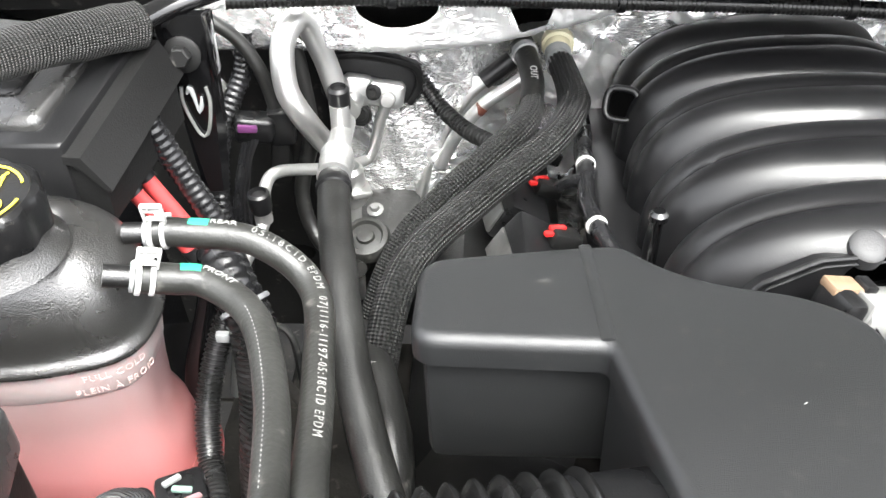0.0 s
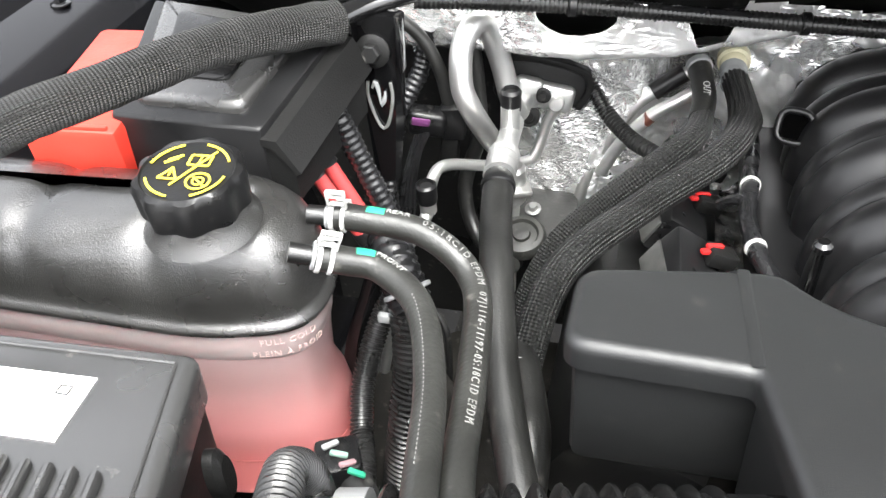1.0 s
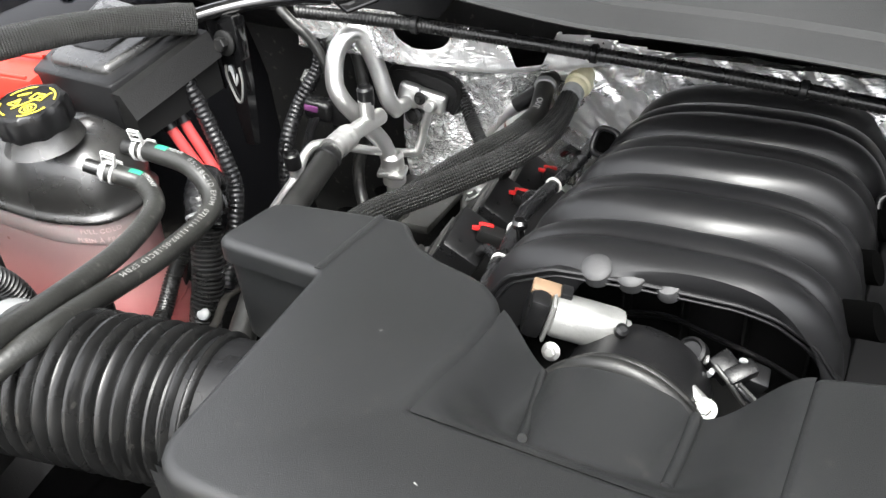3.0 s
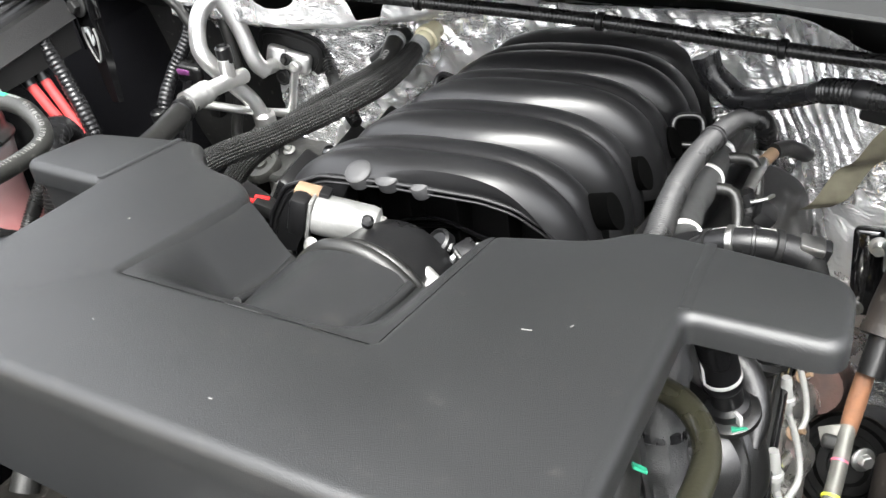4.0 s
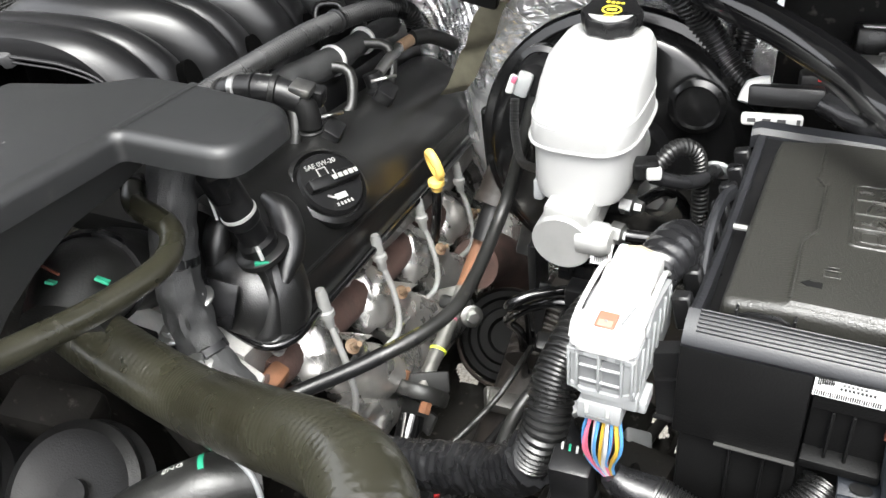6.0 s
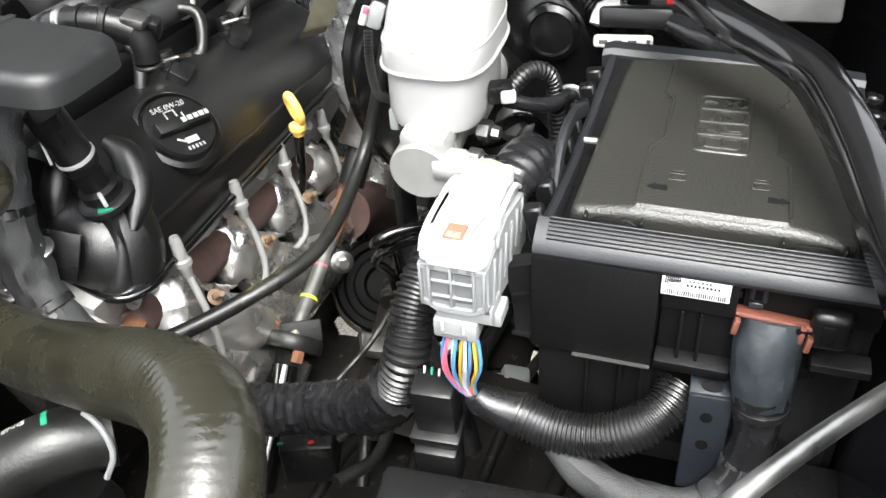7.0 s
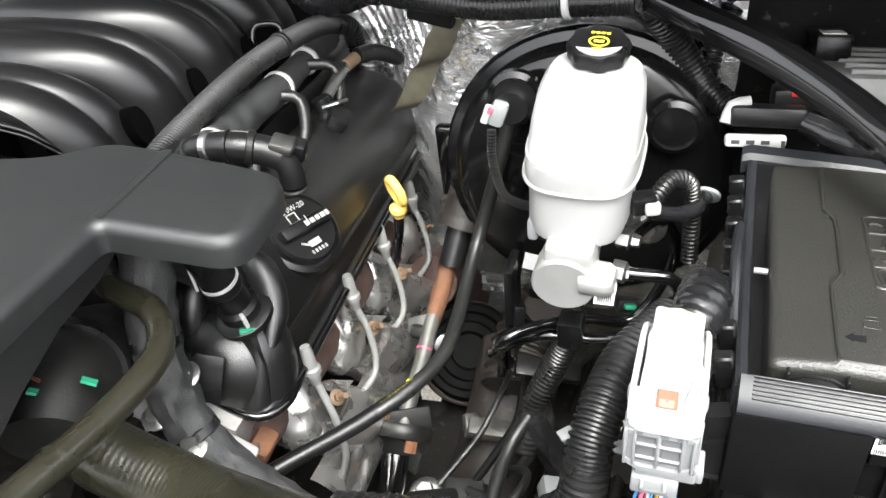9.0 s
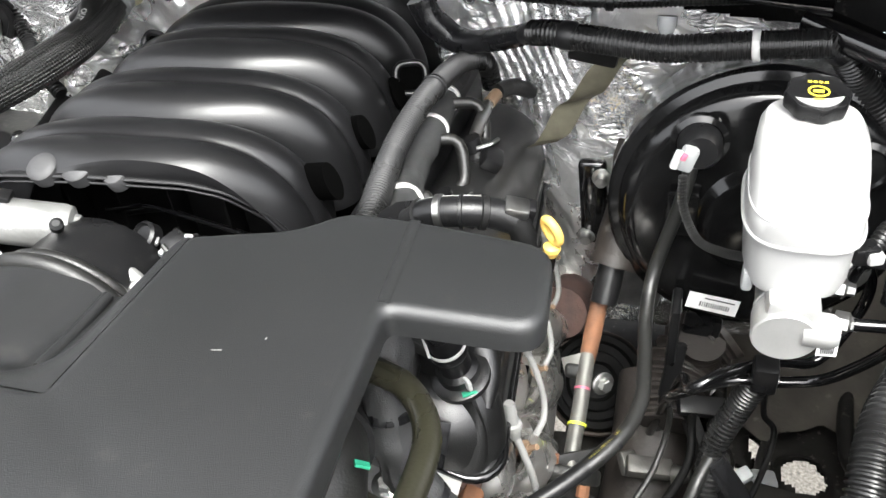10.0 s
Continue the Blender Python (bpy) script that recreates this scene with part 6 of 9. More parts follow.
# ---- air filter box, intake tube and bellows ----
ab = thing("air_filter_box", (-0.30, 0.17, 1.05), "black plastic air filter box with ribbed lid and white label", "air filter box")
poly = round_poly([(-0.62, -0.02), (-0.130, -0.02), (-0.205, 0.288), (-0.62, 0.270)], [0.01, 0.02, 0.008, 0.01], 3)
part("lid", slab(Geo(), poly, 1.285, 0.03, 0.005, 3), LIDP2, ab)
part("body", slab(Geo(), [tuple(q) for q in inset(poly, 0.004)], 1.258, 0.2, 0.003, 2), MATTE, ab)
for k in range(16):
    x = -0.216 - 0.0135 * k
    part("rib", Geo().box((x + 0.02, 0.10, 1.2875), (0.0062, 0.20, 0.007), rot=turn(0, 0, 12), r=0.002, seg=1), LIDP2, ab)
lb = part("label", Geo().box((-0.325, 0.232, 1.2856), (0.145, 0.046, 0.0008), rot=turn(0, 0, 2.5), r=0), PAPER, ab, "white paper label with faint grey bars")
g = Geo()
for dx, dy, sx, sy in ((0, 0.003, 0.008, 0.0008), (0, -0.003, 0.008, 0.0008), (0.0036, 0, 0.0008, 0.006), (-0.0036, 0, 0.0008, 0.006)):
    g.box((-0.267 + dx, 0.246 + dy, 1.2864), (sx, sy, 0.0006), r=0)
part("barcode", g, INK, lb)
part("border_ridge", Geo().tube([(-0.60, 0.262, 1.2855), (-0.215, 0.278, 1.2855)], 0.0011, seg=6).tube([(-0.215, 0.278, 1.2855), (-0.155, 0.03, 1.2855)], 0.0011, seg=6), LIDP2, ab)
part("side_boss", Geo().lathe([(0.011, 0), (0.011, 0.006), (0.008, 0.010)], (-0.192, 0.250, 1.225), (1, 0.2, 0.1), 18, scale=(1, 1.9)), MATTE, ab)
g = bolt("screw", (-0.385, 0.29, 1.283), (0, 0, 1), 0.007, ab, BLACK)

it = thing("intake_tube", (-0.15, 0.18, 1.13), "black intake tube with a flow sensor and a metal hose clamp", "intake tube")
part("tube", Geo().tube([(-0.26, 0.155, 1.205), (-0.20, 0.165, 1.212), (-0.14, 0.178, 1.218), (-0.085, 0.19, 1.221)], [0.062, 0.060, 0.057, 0.056], seg=32), BLACK, it)
part("hose_clamp", Geo().tube([(-0.094, 0.188, 1.221), (-0.078, 0.1915, 1.221)], 0.0605, seg=36), PALEGREY, it, "pale metal hose clamp")
sn = part("flow_sensor", Geo().box((-0.085, 0.162, 1.284), (0.056, 0.036, 0.022), rot=turn(12, 0, 14), r=0.003), BLACK, it, "black flow sensor with a red tab")
part("red_tab", Geo().box((-0.101, 0.142, 1.287), (0.018, 0.008, 0.010), rot=turn(12, 0, 14), r=0.002), REDCLIP, sn)
part("connector", Geo().box((-0.097, 0.157, 1.297), (0.026, 0.028, 0.016), rot=turn(12, 0, 14), r=0.003), BLACK, sn)
part("collar", Geo().tube([(-0.126, 0.300, 1.172), (-0.112, 0.282, 1.168)], 0.011, seg=16), DARK, sn)
bolt("screw", (-0.064, 0.161, 1.294), (0, -0.3, 1), 0.005, sn, DARK)
part("grip_block", Geo().box((-0.076, 0.168, 1.299), (0.014, 0.018, 0.012), rot=turn(0, 0, 14), r=0.004), BLACK, sn)
for k, m in enumerate((WHTW, GREEN, YELW, WHTW, PINKW)):
    part("wire", Geo().tube([(-0.110 + 0.0035 * k, 0.158, 1.309), (-0.108 + 0.0025 * k, 0.168, 1.316), (-0.104 + 0.0008 * k, 0.178, 1.316)], 0.0014, seg=6), m, sn)
LM = [(-0.106, 0.172, 1.314), (-0.113, 0.193, 1.307), (-0.120, 0.216, 1.292), (-0.122, 0.236, 1.260), (-0.125, 0.25, 1.20)]
part("loom", Geo().tube(LM, 0.0105, seg=14, ripple=(0.0045, 0.001)), CORR, it, "corrugated sensor loom")
cl = thing("connector_cluster", (-0.13, 0.27, 1.2), "grey plug with white and pink clips and green tape", "connector")
part("plug", Geo().box((-0.140, 0.308, 1.175), (0.03, 0.03, 0.026), rot=turn(0, 0, 25), r=0.004), BLACK, cl)
part("screw", Geo().lathe([(0.010, 0), (0.010, 0.005), (0.007, 0.006)], (-0.183, 0.33, 1.140), (0, -0.2, 1), 16), BLACK, cl)
for k, m in enumerate((PALEGREY, mat("mint_clip", (0.18, 0.28, 0.24), 0.5), mat("pale_pink_clip", (0.28, 0.17, 0.185), 0.5), GREEN)):
    part("clip", Geo().box((-0.146 + 0.008 * k, 0.312 - 0.006 * k, 1.190), (0.012, 0.0040, 0.0030), rot=turn(0, 10 + 6 * k, 50 - 40 * (k % 2)), r=0.001), m, cl)
BEL = [(-0.083, 0.191, 1.221), (-0.02, 0.204, 1.221), (0.05, 0.220, 1.219), (0.105, 0.232, 1.216)]
be = thing("intake_bellows", (0.02, 0.21, 1.15), "black corrugated rubber intake bellows", "bellows")
path, length = smooth_path(BEL, 0.002)
prof = []
for i, q in enumerate(path):
    s = i / (len(path) - 1) * length
    ph = (s - 0.008) / 0.0128
    prof.append(0.0505 + (0.0120 * abs(math.sin(math.pi * ph)) ** 0.75 if 0 < ph < 14 else 0.003))
part("bellows", Geo().tube(BEL, prof, seg=48, step=0.002), mat("satin_black_bellows", (0.0075, 0.0075, 0.0075), 0.27, grain=(500, 0.12), blotch=(25, 0.25), wear=0.05), be)
part("cuff", Geo().tube([(0.085, 0.228, 1.217), (0.14, 0.24, 1.214), (0.18, 0.25, 1.21)], 0.058, seg=36), BLACK, be)

# ---- coils, injectors and loom between hoses and manifold ----
for k, (x, y, z) in enumerate(((0.098, 0.648, 1.118), (0.088, 0.764, 1.096), (0.092, 0.845, 1.085), (0.10, 0.535, 1.135))):
    c = thing("ignition_coil", (x, y, z - 0.06), "black ignition coil with a grey plug and red lock", "ignition coil", "ignition coils")
    part("coil", Geo().box((x - 0.022, y - 0.01, z - 0.018), (0.05, 0.07, 0.05), rot=turn(10, 35, 10), r=0.006), BLACK, c)
    part("plug", Geo().box((x + 0.010, y, z), (0.030, 0.022, 0.016), rot=turn(0, 25, 20), r=0.003), MATTE, c)
    part("lock", Geo().box((x + 0.004, y + 0.002, z + 0.010), (0.017, 0.006, 0.004), rot=turn(0, 15, 28), r=0.001), REDCLIP, c, "bright red lock")
    part("lock", Geo().box((x - 0.004, y - 0.007, z + 0.010), (0.010, 0.006, 0.004), rot=turn(0, 15, 28), r=0.001), REDCLIP, c, "bright red lock")
    part("rail", Geo().box((x - 0.048, y - 0.015, z - 0.012), (0.004, 0.06, 0.03), rot=turn(0, 35, 10), r=0.001), STEEL, c)
LL = [(0.140, 0.89, 1.12), (0.139, 0.83, 1.12), (0.136, 0.76, 1.125), (0.132, 0.69, 1.13), (0.140, 0.64, 1.13), (0.150, 0.59, 1.135), (0.155, 0.54, 1.13), (0.16, 0.48, 1.12)]
h = thing("injector_loom", (0.14, 0.7, 1.1), "black taped injector loom with white ties", "wiring loom")
part("loom", Geo().tube(LL, 0.0085, seg=12, wobble=0.25), TAPE, h)
for s in (0.13, 0.24, 0.31, 0.37):
    part("tie", ring_at(LL, s, 0.0088, 0.0035), WHITE, h, "white cable tie")
for k, y in enumerate((0.60, 0.72, 0.84)):
    part("lead", Geo().tube([(0.137, y, 1.128), (0.122, y + 0.01, 1.128), (0.108, y + 0.02, 1.112)], 0.006, seg=8), TAPE, h)
g = Geo().tube([(0.176, 0.583, 1.14), (0.177, 0.581, 1.188)], 0.0042, seg=10).lathe([(0.005, 0), (0.008, 0.003), (0.008, 0.008), (0.005, 0.011)], (0.177, 0.581, 1.186), (0, 0, 1), 16)
solo("stud", g, GLOSS, "black steel stud beside the manifold", "stud")
g = Geo().box((0.04, 0.70, 0.98), (0.14, 0.46, 0.12), rot=turn(0, 30, 0), r=0.03)
vl = solo("valve_cover", g, PEEL, "black painted valve cover under the heater hoses", "valve cover", "valve covers")
for y in (0.52, 0.66, 0.80):
    bolt("bolt", (0.005, y, 1.055), (-0.5, 0, 0.86), 0.007, vl)

# ================= driver's side =================
# ---- breather tube on the valve cover front ----
pv = thing("breather_tube", (0.640, 0.44, 1.10), "black breather tube with white bands plugged into the valve cover", "tube")
B0, B1 = Vector((0.6455, 0.440, 1.110)), Vector((0.634, 0.4215, 1.195))
BA = (B1 - B0).normalized()
part("tube", Geo().lathe([(0.0165, 0), (0.0170, 0.002), (0.0170, 0.010), (0.0150, 0.0115), (0.0128, 0.013), (0.0128, 0.030), (0.0140, 0.031), (0.0152, 0.034), (0.0152, 0.040), (0.0145, 0.041), (0.0145, 0.088)], B0, BA, 32), BLACK, pv)
part("band", Geo().lathe([(0.0150, 0), (0.0156, 0.0006), (0.0156, 0.0030), (0.0150, 0.0036)], B0 + BA * 0.0410, BA, 32), WHITE, pv, "white painted band")
part("band", Geo().box(B0 + BA * 0.006 + Vector((0.0105, -0.0125, 0.0)), (0.0035, 0.010, 0.011), rot=turn(0, -8, 50), r=0.001), WHITE, pv, "white painted mark")
part("band", Geo().box(B0 + BA * 0.062 + Vector((-0.0085, -0.0118, 0.0)), (0.0022, 0.0016, 0.034), rot=turn(-12, -7, 30), r=0.0005), WHITE, pv, "white painted stripe")
part("base_ring", Geo().lathe([(0.024, -0.006), (0.024, -0.001), (0.019, 0.002)], B0, BA, 28), PEEL, pv)
part("green_dot", Geo().box(B0 + Vector((0.012, -0.0165, -0.002)), (0.012, 0.004, 0.003), rot=turn(0, 0, 30), r=0.0005), GREEN, pv)
# raised shoulder beside the breather
part("pocket_rim", Geo().tube([(0.668, 0.432, 1.082), (0.664, 0.450, 1.094), (0.656, 0.468, 1.108), (0.641, 0.482, 1.121), (0.622, 0.486, 1.128)], [0.004, 0.0125, 0.014, 0.0135, 0.006], seg=24), PEEL, vc, "raised rim round the breather pocket")
part("pocket_rim", Geo().tube([(0.604, 0.424, 1.092), (0.602, 0.434, 1.108), (0.602, 0.448, 1.121), (0.608, 0.464, 1.130)], [0.008, 0.0125, 0.013, 0.006], seg=24), PEEL, vc, "raised rim round the breather pocket")


def nose_point(u, v):
    a, b = 2 * math.pi * u, math.pi * (v - 0.5)
    c, d = math.cos(b) ** 0.8, math.copysign(abs(math.sin(b)) ** 0.8, math.sin(b))
    return (0.634 + 0.046 * c * math.cos(a) + 0.010 * d * -1, 0.436 + 0.042 * c * math.sin(a) + 0.010 * d, 1.062 + 0.043 * d)


part("front_bulge", Geo().grid(nose_point, 48, 32), PEEL, vc, "smooth rounded front of the cover", angle=80)
g = Geo().box((0.632, 0.388, 1.085), (0.030, 0.0025, 0.040), rot=turn(-24, 12, 12), r=0.001)
part("tape_patch", g, TAPE, vc)

# ---- cylinder head, exhaust manifold, shields, plug leads ----
hd = thing("cylinder_head", (0.62, 0.65, 0.9), "sand-cast aluminium cylinder head with bolts", "cylinder head")
part("casting", Geo().loft([[(0.52, y, 1.08 - 0.15 * (y - 0.4)), (0.655 - 0.05 * (y - 0.4), y, 1.040 - 0.15 * (y - 0.4)), (0.640 - 0.05 * (y - 0.4), y, 0.985 - 0.15 * (y - 0.4)), (0.605 - 0.05 * (y - 0.4), y, 0.93 - 0.15 * (y - 0.4)), (0.50, y, 0.93)] for y in (0.375, 0.5, 0.65, 0.8, 0.93)]), HEAD, hd)
part("front_plate", Geo().box((0.622, 0.371, 1.005), (0.07, 0.012, 0.09), rot=turn(0, 30, 0), r=0.004), HEAD, hd)
for k in range(4):
    y = 0.42 + 0.125 * k
    bolt("bolt", (0.654 - 0.05 * (y - 0.4), y, 1.018 - 0.15 * (y - 0.4)), (1, 0, 0.35), 0.0055, hd, HEAD)
    bolt("bolt", (0.648 - 0.05 * (y - 0.4), y + 0.05, 1.000 - 0.15 * (y - 0.4)), (1, 0, 0.2), 0.0045, hd, HEAD)
for dz in (0.0, 0.035):
    part("hole", Geo().lathe([(0.007, 0), (0.007, 0.0015), (0.005, 0.0016)], (0.640 - dz * 0.6, 0.363, 0.985 + dz), (0.1, -1, 0), 16), DARK, hd)
ex = thing("exhaust_manifold", (0.67, 0.62, 0.80), "rusty cast iron exhaust manifold under stamped silver shields", "exhaust manifold")
part("log", Geo().tube([(0.640, 0.405, 0.985), (0.632, 0.53, 0.955), (0.620, 0.66, 0.925), (0.605, 0.79, 0.893), (0.60, 0.86, 0.86)], [0.020, 0.023, 0.023, 0.023, 0.022], seg=16), IRON, ex)
part("outlet", Geo().tube([(0.668, 0.80, 0.83), (0.672, 0.87, 0.79), (0.675, 0.92, 0.70)], 0.034, seg=18), IRON, ex)
part("flange_ear", Geo().box((0.652, 0.402, 0.985), (0.020, 0.030, 0.034), rot=turn(0, 25, 0), r=0.006), RUST, ex, "orange rusty flange ear")


def dome_point(k):
    cx, cy, cz = 0.656 - 0.013 * k, 0.462 + 0.121 * k, 0.966 - 0.031 * k
    rot = axis_turn((0.66, -0.42, 0.62))

    def fn(u, v):
        a = 2 * math.pi * u
        b = v * 1.5
        leaf = 1 + 0.16 * math.cos(a - 2.2) + 0.05 * math.sin(3 * a + k)
        notch = 0.22 * math.exp(-((a - 4.4 - 0.15 * k) / 0.16) ** 2) * v ** 3
        rr = 0.034 * leaf * (1 - notch) * math.sin(b)
        q = Vector((math.cos(a) * v * 3, math.sin(a) * v * 3, 2.0 * k))
        h = 0.019 * math.cos(b) + 0.0028 * noise.noise(q) + 0.003 * math.exp(-((a - 1.3) / 0.22) ** 2) * v
        return Vector((cx, cy, cz)) + rot @ Vector((rr * math.cos(a), rr * 1.18 * math.sin(a), h))
    return fn


def tail_point(k):
    cx, cy, cz = 0.656 - 0.013 * k, 0.462 + 0.121 * k, 0.966 - 0.031 * k

    def fn(u, v):
        a = (v - 0.5) * 3.2
        mid = Vector((cx + 0.016 + 0.026 * u - 0.010 * u * u, cy + 0.014 + 0.058 * u, cz - 0.010 - 0.088 * u))
        rr = 0.031 + 0.008 * u + 0.003 * noise.noise(Vector((u * 5, v * 5, k * 4.0))) - 0.004 * math.exp(-((u - 0.22) / 0.07) ** 2)
        edge = 0.010 * math.sin(v * 9 + k) * (1 - u) ** 3
        return mid + Vector((0.8, -0.25, 0.5)).normalized() * (rr * math.cos(a) - 0.018) + Vector((0.2, 0.95, 0.1)) * rr * 1.2 * math.sin(a) + Vector((0, -0.4, 0.9)) * edge
    return fn


for k in range(4):
    part("heat_shield", Geo().grid(dome_point(k), 48, 12), SHIELD, ex, "stamped silver heat shield cup", angle=70)
    part("runner_shield", Geo().grid(tail_point(k), 20, 20), SHIELD, ex, "stamped silver runner shield", angle=70)
    x, y, z = 0.656 - 0.013 * k, 0.462 + 0.121 * k, 0.966 - 0.031 * k
    part("crease_tab", Geo().grid(lambda u, v: (x + 0.030 - 0.022 * v, y + 0.030 + 0.030 * u - 0.010 * v, z - 0.004 + 0.020 * v * (1 - 0.7 * u) - 0.012 * u), 6, 6), SHIELD, ex, "folded shield tab", angle=70)
    part("gasket_plate", Geo().box((x - 0.014, y - 0.052, z + 0.010), (0.008, 0.060, 0.050), rot=turn(-14, 28, 4), r=0.004), IRON, ex, "maroon rusty gasket plate")
    bolt("bolt", (x + 0.030, y + 0.022, z + 0.002), (0.7, -0.2, 0.6), 0.0045, ex, BRASS)
    part("stud", Geo().lathe([(0.0028, 0), (0.0028, 0.014)], (x + 0.032, y + 0.021, z + 0.004), (0.7, -0.2, 0.6), 10), BRASS, ex)
part("lower_shield", Geo().grid(lambda u, v: (0.664 + 0.046 * math.cos((v - 0.5) * 2.6) - 0.045 * u + 0.003 * noise.noise(Vector((u * 6, v * 5, 4))), 0.425 + 0.44 * u, 0.872 - 0.115 * u + 0.05 * math.sin((v - 0.5) * 2.6)), 40, 16), SHIELD, ex, "stamped silver lower heat shield", angle=70)
for k, (x, y, z) in enumerate(((0.681, 0.463, 1.027), (0.668, 0.583, 1.001), (0.655, 0.699, 0.970), (0.643, 0.825, 0.940))):
    w = thing("plug_lead", (x, y, z - 0.1), "grey silicone spark plug lead with a ribbed boot", "plug lead", "plug leads")
    ax = Vector((0.12, -0.06, -1))
    part("boot", Geo().lathe([(0.0042, -0.026), (0.0054, -0.022), (0.0058, -0.004), (0.0078, -0.002), (0.0078, 0.003), (0.0056, 0.004), (0.0048, 0.014), (0.0036, 0.016)], (x, y, z), ax, 16), GREYWIRE, w)
    if k == 0:
        pts = [(x + 0.001, y, z - 0.012), (x + 0.010, y - 0.004, z - 0.035), (x + 0.018, y - 0.008, z - 0.060), (x + 0.022, y - 0.012, z - 0.095), (x + 0.014, y - 0.016, z - 0.13)]
    else:
        pts = [(x + 0.001, y, z - 0.012), (x + 0.010, y - 0.002, z - 0.035), (x + 0.019, y - 0.010, z - 0.062), (x + 0.022, y - 0.024, z - 0.080), (x + 0.016, y - 0.048, z - 0.085)]
    part("lead", Geo().tube(pts, 0.0034, seg=10, step=0.005), GREYWIRE, w)

# ---- fuel rail, loom and breather hose beside the manifold ----
CM = [(0.572, 0.47, 1.212), (0.562, 0.52, 1.206), (0.546, 0.619, 1.19), (0.541, 0.713, 1.178), (0.544, 0.80, 1.163), (0.552, 0.855, 1.150), (0.566, 0.885, 1.132), (0.572, 0.888, 1.10)]
bro = hose("breather_hose", CM, 0.0108, CORR, "ribbed black breather hose curving round the manifold", "hose", seg=18, ripple=(0.0042, 0.0012))
part("clip", ring_at(CM, 0.30, 0.0122, 0.006), BLACK, bro)
RL = [(0.590, 0.49, 1.19), (0.575, 0.545, 1.182), (0.556, 0.61, 1.160), (0.546, 0.66, 1.148), (0.543, 0.74, 1.133), (0.536, 0.82, 1.122), (0.530, 0.90, 1.108)]
rl = thing("fuel_rail_loom", (0.55, 0.7, 1.08), "cloth-taped fuel rail loom with white rings", "wiring loom")
part("loom", Geo().tube(RL, [0.015, 0.016, 0.018, 0.016, 0.013, 0.013], seg=18, wobble=0.12), CLOTHT, rl)
for s in (0.075, 0.262, 0.345):
    part("ring", ring_at(RL, s, 0.0165 if s < 0.3 else 0.015, 0.006), WHITE, rl, "white ring")
for k, y in enumerate((0.60, 0.71, 0.80)):
    part("lead", Geo().tube([(0.552 - 0.004 * k, y, 1.152 - 0.012 * k), (0.575, y + 0.01, 1.145 - 0.012 * k), (0.585, y - 0.01, 1.115 - 0.012 * k), (0.578, y - 0.025, 1.095)], 0.0062, seg=10), RUBBER, rl)
inj = thing("fuel_injector", (0.585, 0.75, 1.06), "black fuel injector with metal clip and fittings", "injector", "injectors")
for dy, dz in ((0.0, 0.0), (-0.115, 0.014)):
    part("body", Geo().lathe([(0.012, 0), (0.014, 0.006), (0.014, 0.026), (0.010, 0.030), (0.010, 0.045)], (0.592, 0.755 + dy, 1.070 + dz), (-0.35, 0.1, 1), 18), BLACK, inj)
    part("socket", Geo().box((0.603, 0.745 + dy, 1.098 + dz), (0.022, 0.026, 0.018), rot=turn(10, 35, 15), r=0.004), BLACK, inj)
    part("clip", Geo().tube([(0.588, 0.742 + dy, 1.112 + dz), (0.602, 0.748 + dy, 1.115 + dz), (0.606, 0.765 + dy, 1.110 + dz)], 0.0022, seg=8), STEEL, inj)
rf = thing("fuel_line", (0.585, 0.83, 1.08), "metal fuel line joint with a tan fitting", "fuel line")
part("pipe", Geo().tube([(0.578, 0.775, 1.105), (0.580, 0.80, 1.112), (0.583, 0.825, 1.117)], 0.0068, seg=12), STEEL, rf)
part("fitting", Geo().tube([(0.583, 0.822, 1.117), (0.588, 0.842, 1.118)], 0.0072, seg=14), BRASS, rf, "tan plastic fitting")
part("hose", Geo().tube([(0.588, 0.846, 1.118), (0.600, 0.87, 1.112), (0.615, 0.90, 1.09)], 0.0095, seg=14), RUBBER, rf)
g = Geo().box((0.572, 0.70, 1.06), (0.035, 0.40, 0.05), rot=turn(-6, 0, 0), r=0.012)
solo("fuel_rail", g, BLACK, "black fuel rail beside the manifold", "fuel rail")
pc = thing("crankcase_hose", (0.66, 0.49, 1.2), "black moulded crankcase hose with a white stripe and metal clip", "hose")
PC = [(0.605, 0.482, 1.222), (0.622, 0.478, 1.236), (0.648, 0.480, 1.240), (0.668, 0.486, 1.236), (0.682, 0.489, 1.230)]
part("hose", Geo().tube(PC, 0.0115, seg=18), BLACK, pc)
part("stripe", patch_on(PC, 0.0115, 0.012, 0.062, 0.1, 0.32), WPRINT, pc, "white stripe")
part("clip", Geo().box((0.684, 0.490, 1.240), (0.018, 0.018, 0.008), rot=turn(0, 14, 10), r=0.002), STEEL, pc, "metal clip")
part("clip_body", Geo().box((0.687, 0.500, 1.230), (0.018, 0.014, 0.016), rot=turn(8, 14, 10), r=0.003), BLACK, pc)
for k in range(4):
    part("hose_band", ring_at(PC, 0.018 + 0.016 * k, 0.0118, 0.003 + 0.003 * (k % 2)), (MATTE, STEEL, BLACK, MATTE)[k], pc)
# near-black elbow, with the dark below the clip put into its colour
part("elbow", Geo().tube([(0.680, 0.488, 1.230), (0.687, 0.486, 1.226), (0.690, 0.484, 1.217), (0.690, 0.483, 1.21)], 0.0095, seg=16), VOID, pc)
part("band", Geo().lathe([(0.0098, 0), (0.0108, 0.001), (0.0108, 0.002), (0.0098, 0.003)], (0.690, 0.483, 1.206), (0, 0, 1), 20), MATTE, pc)
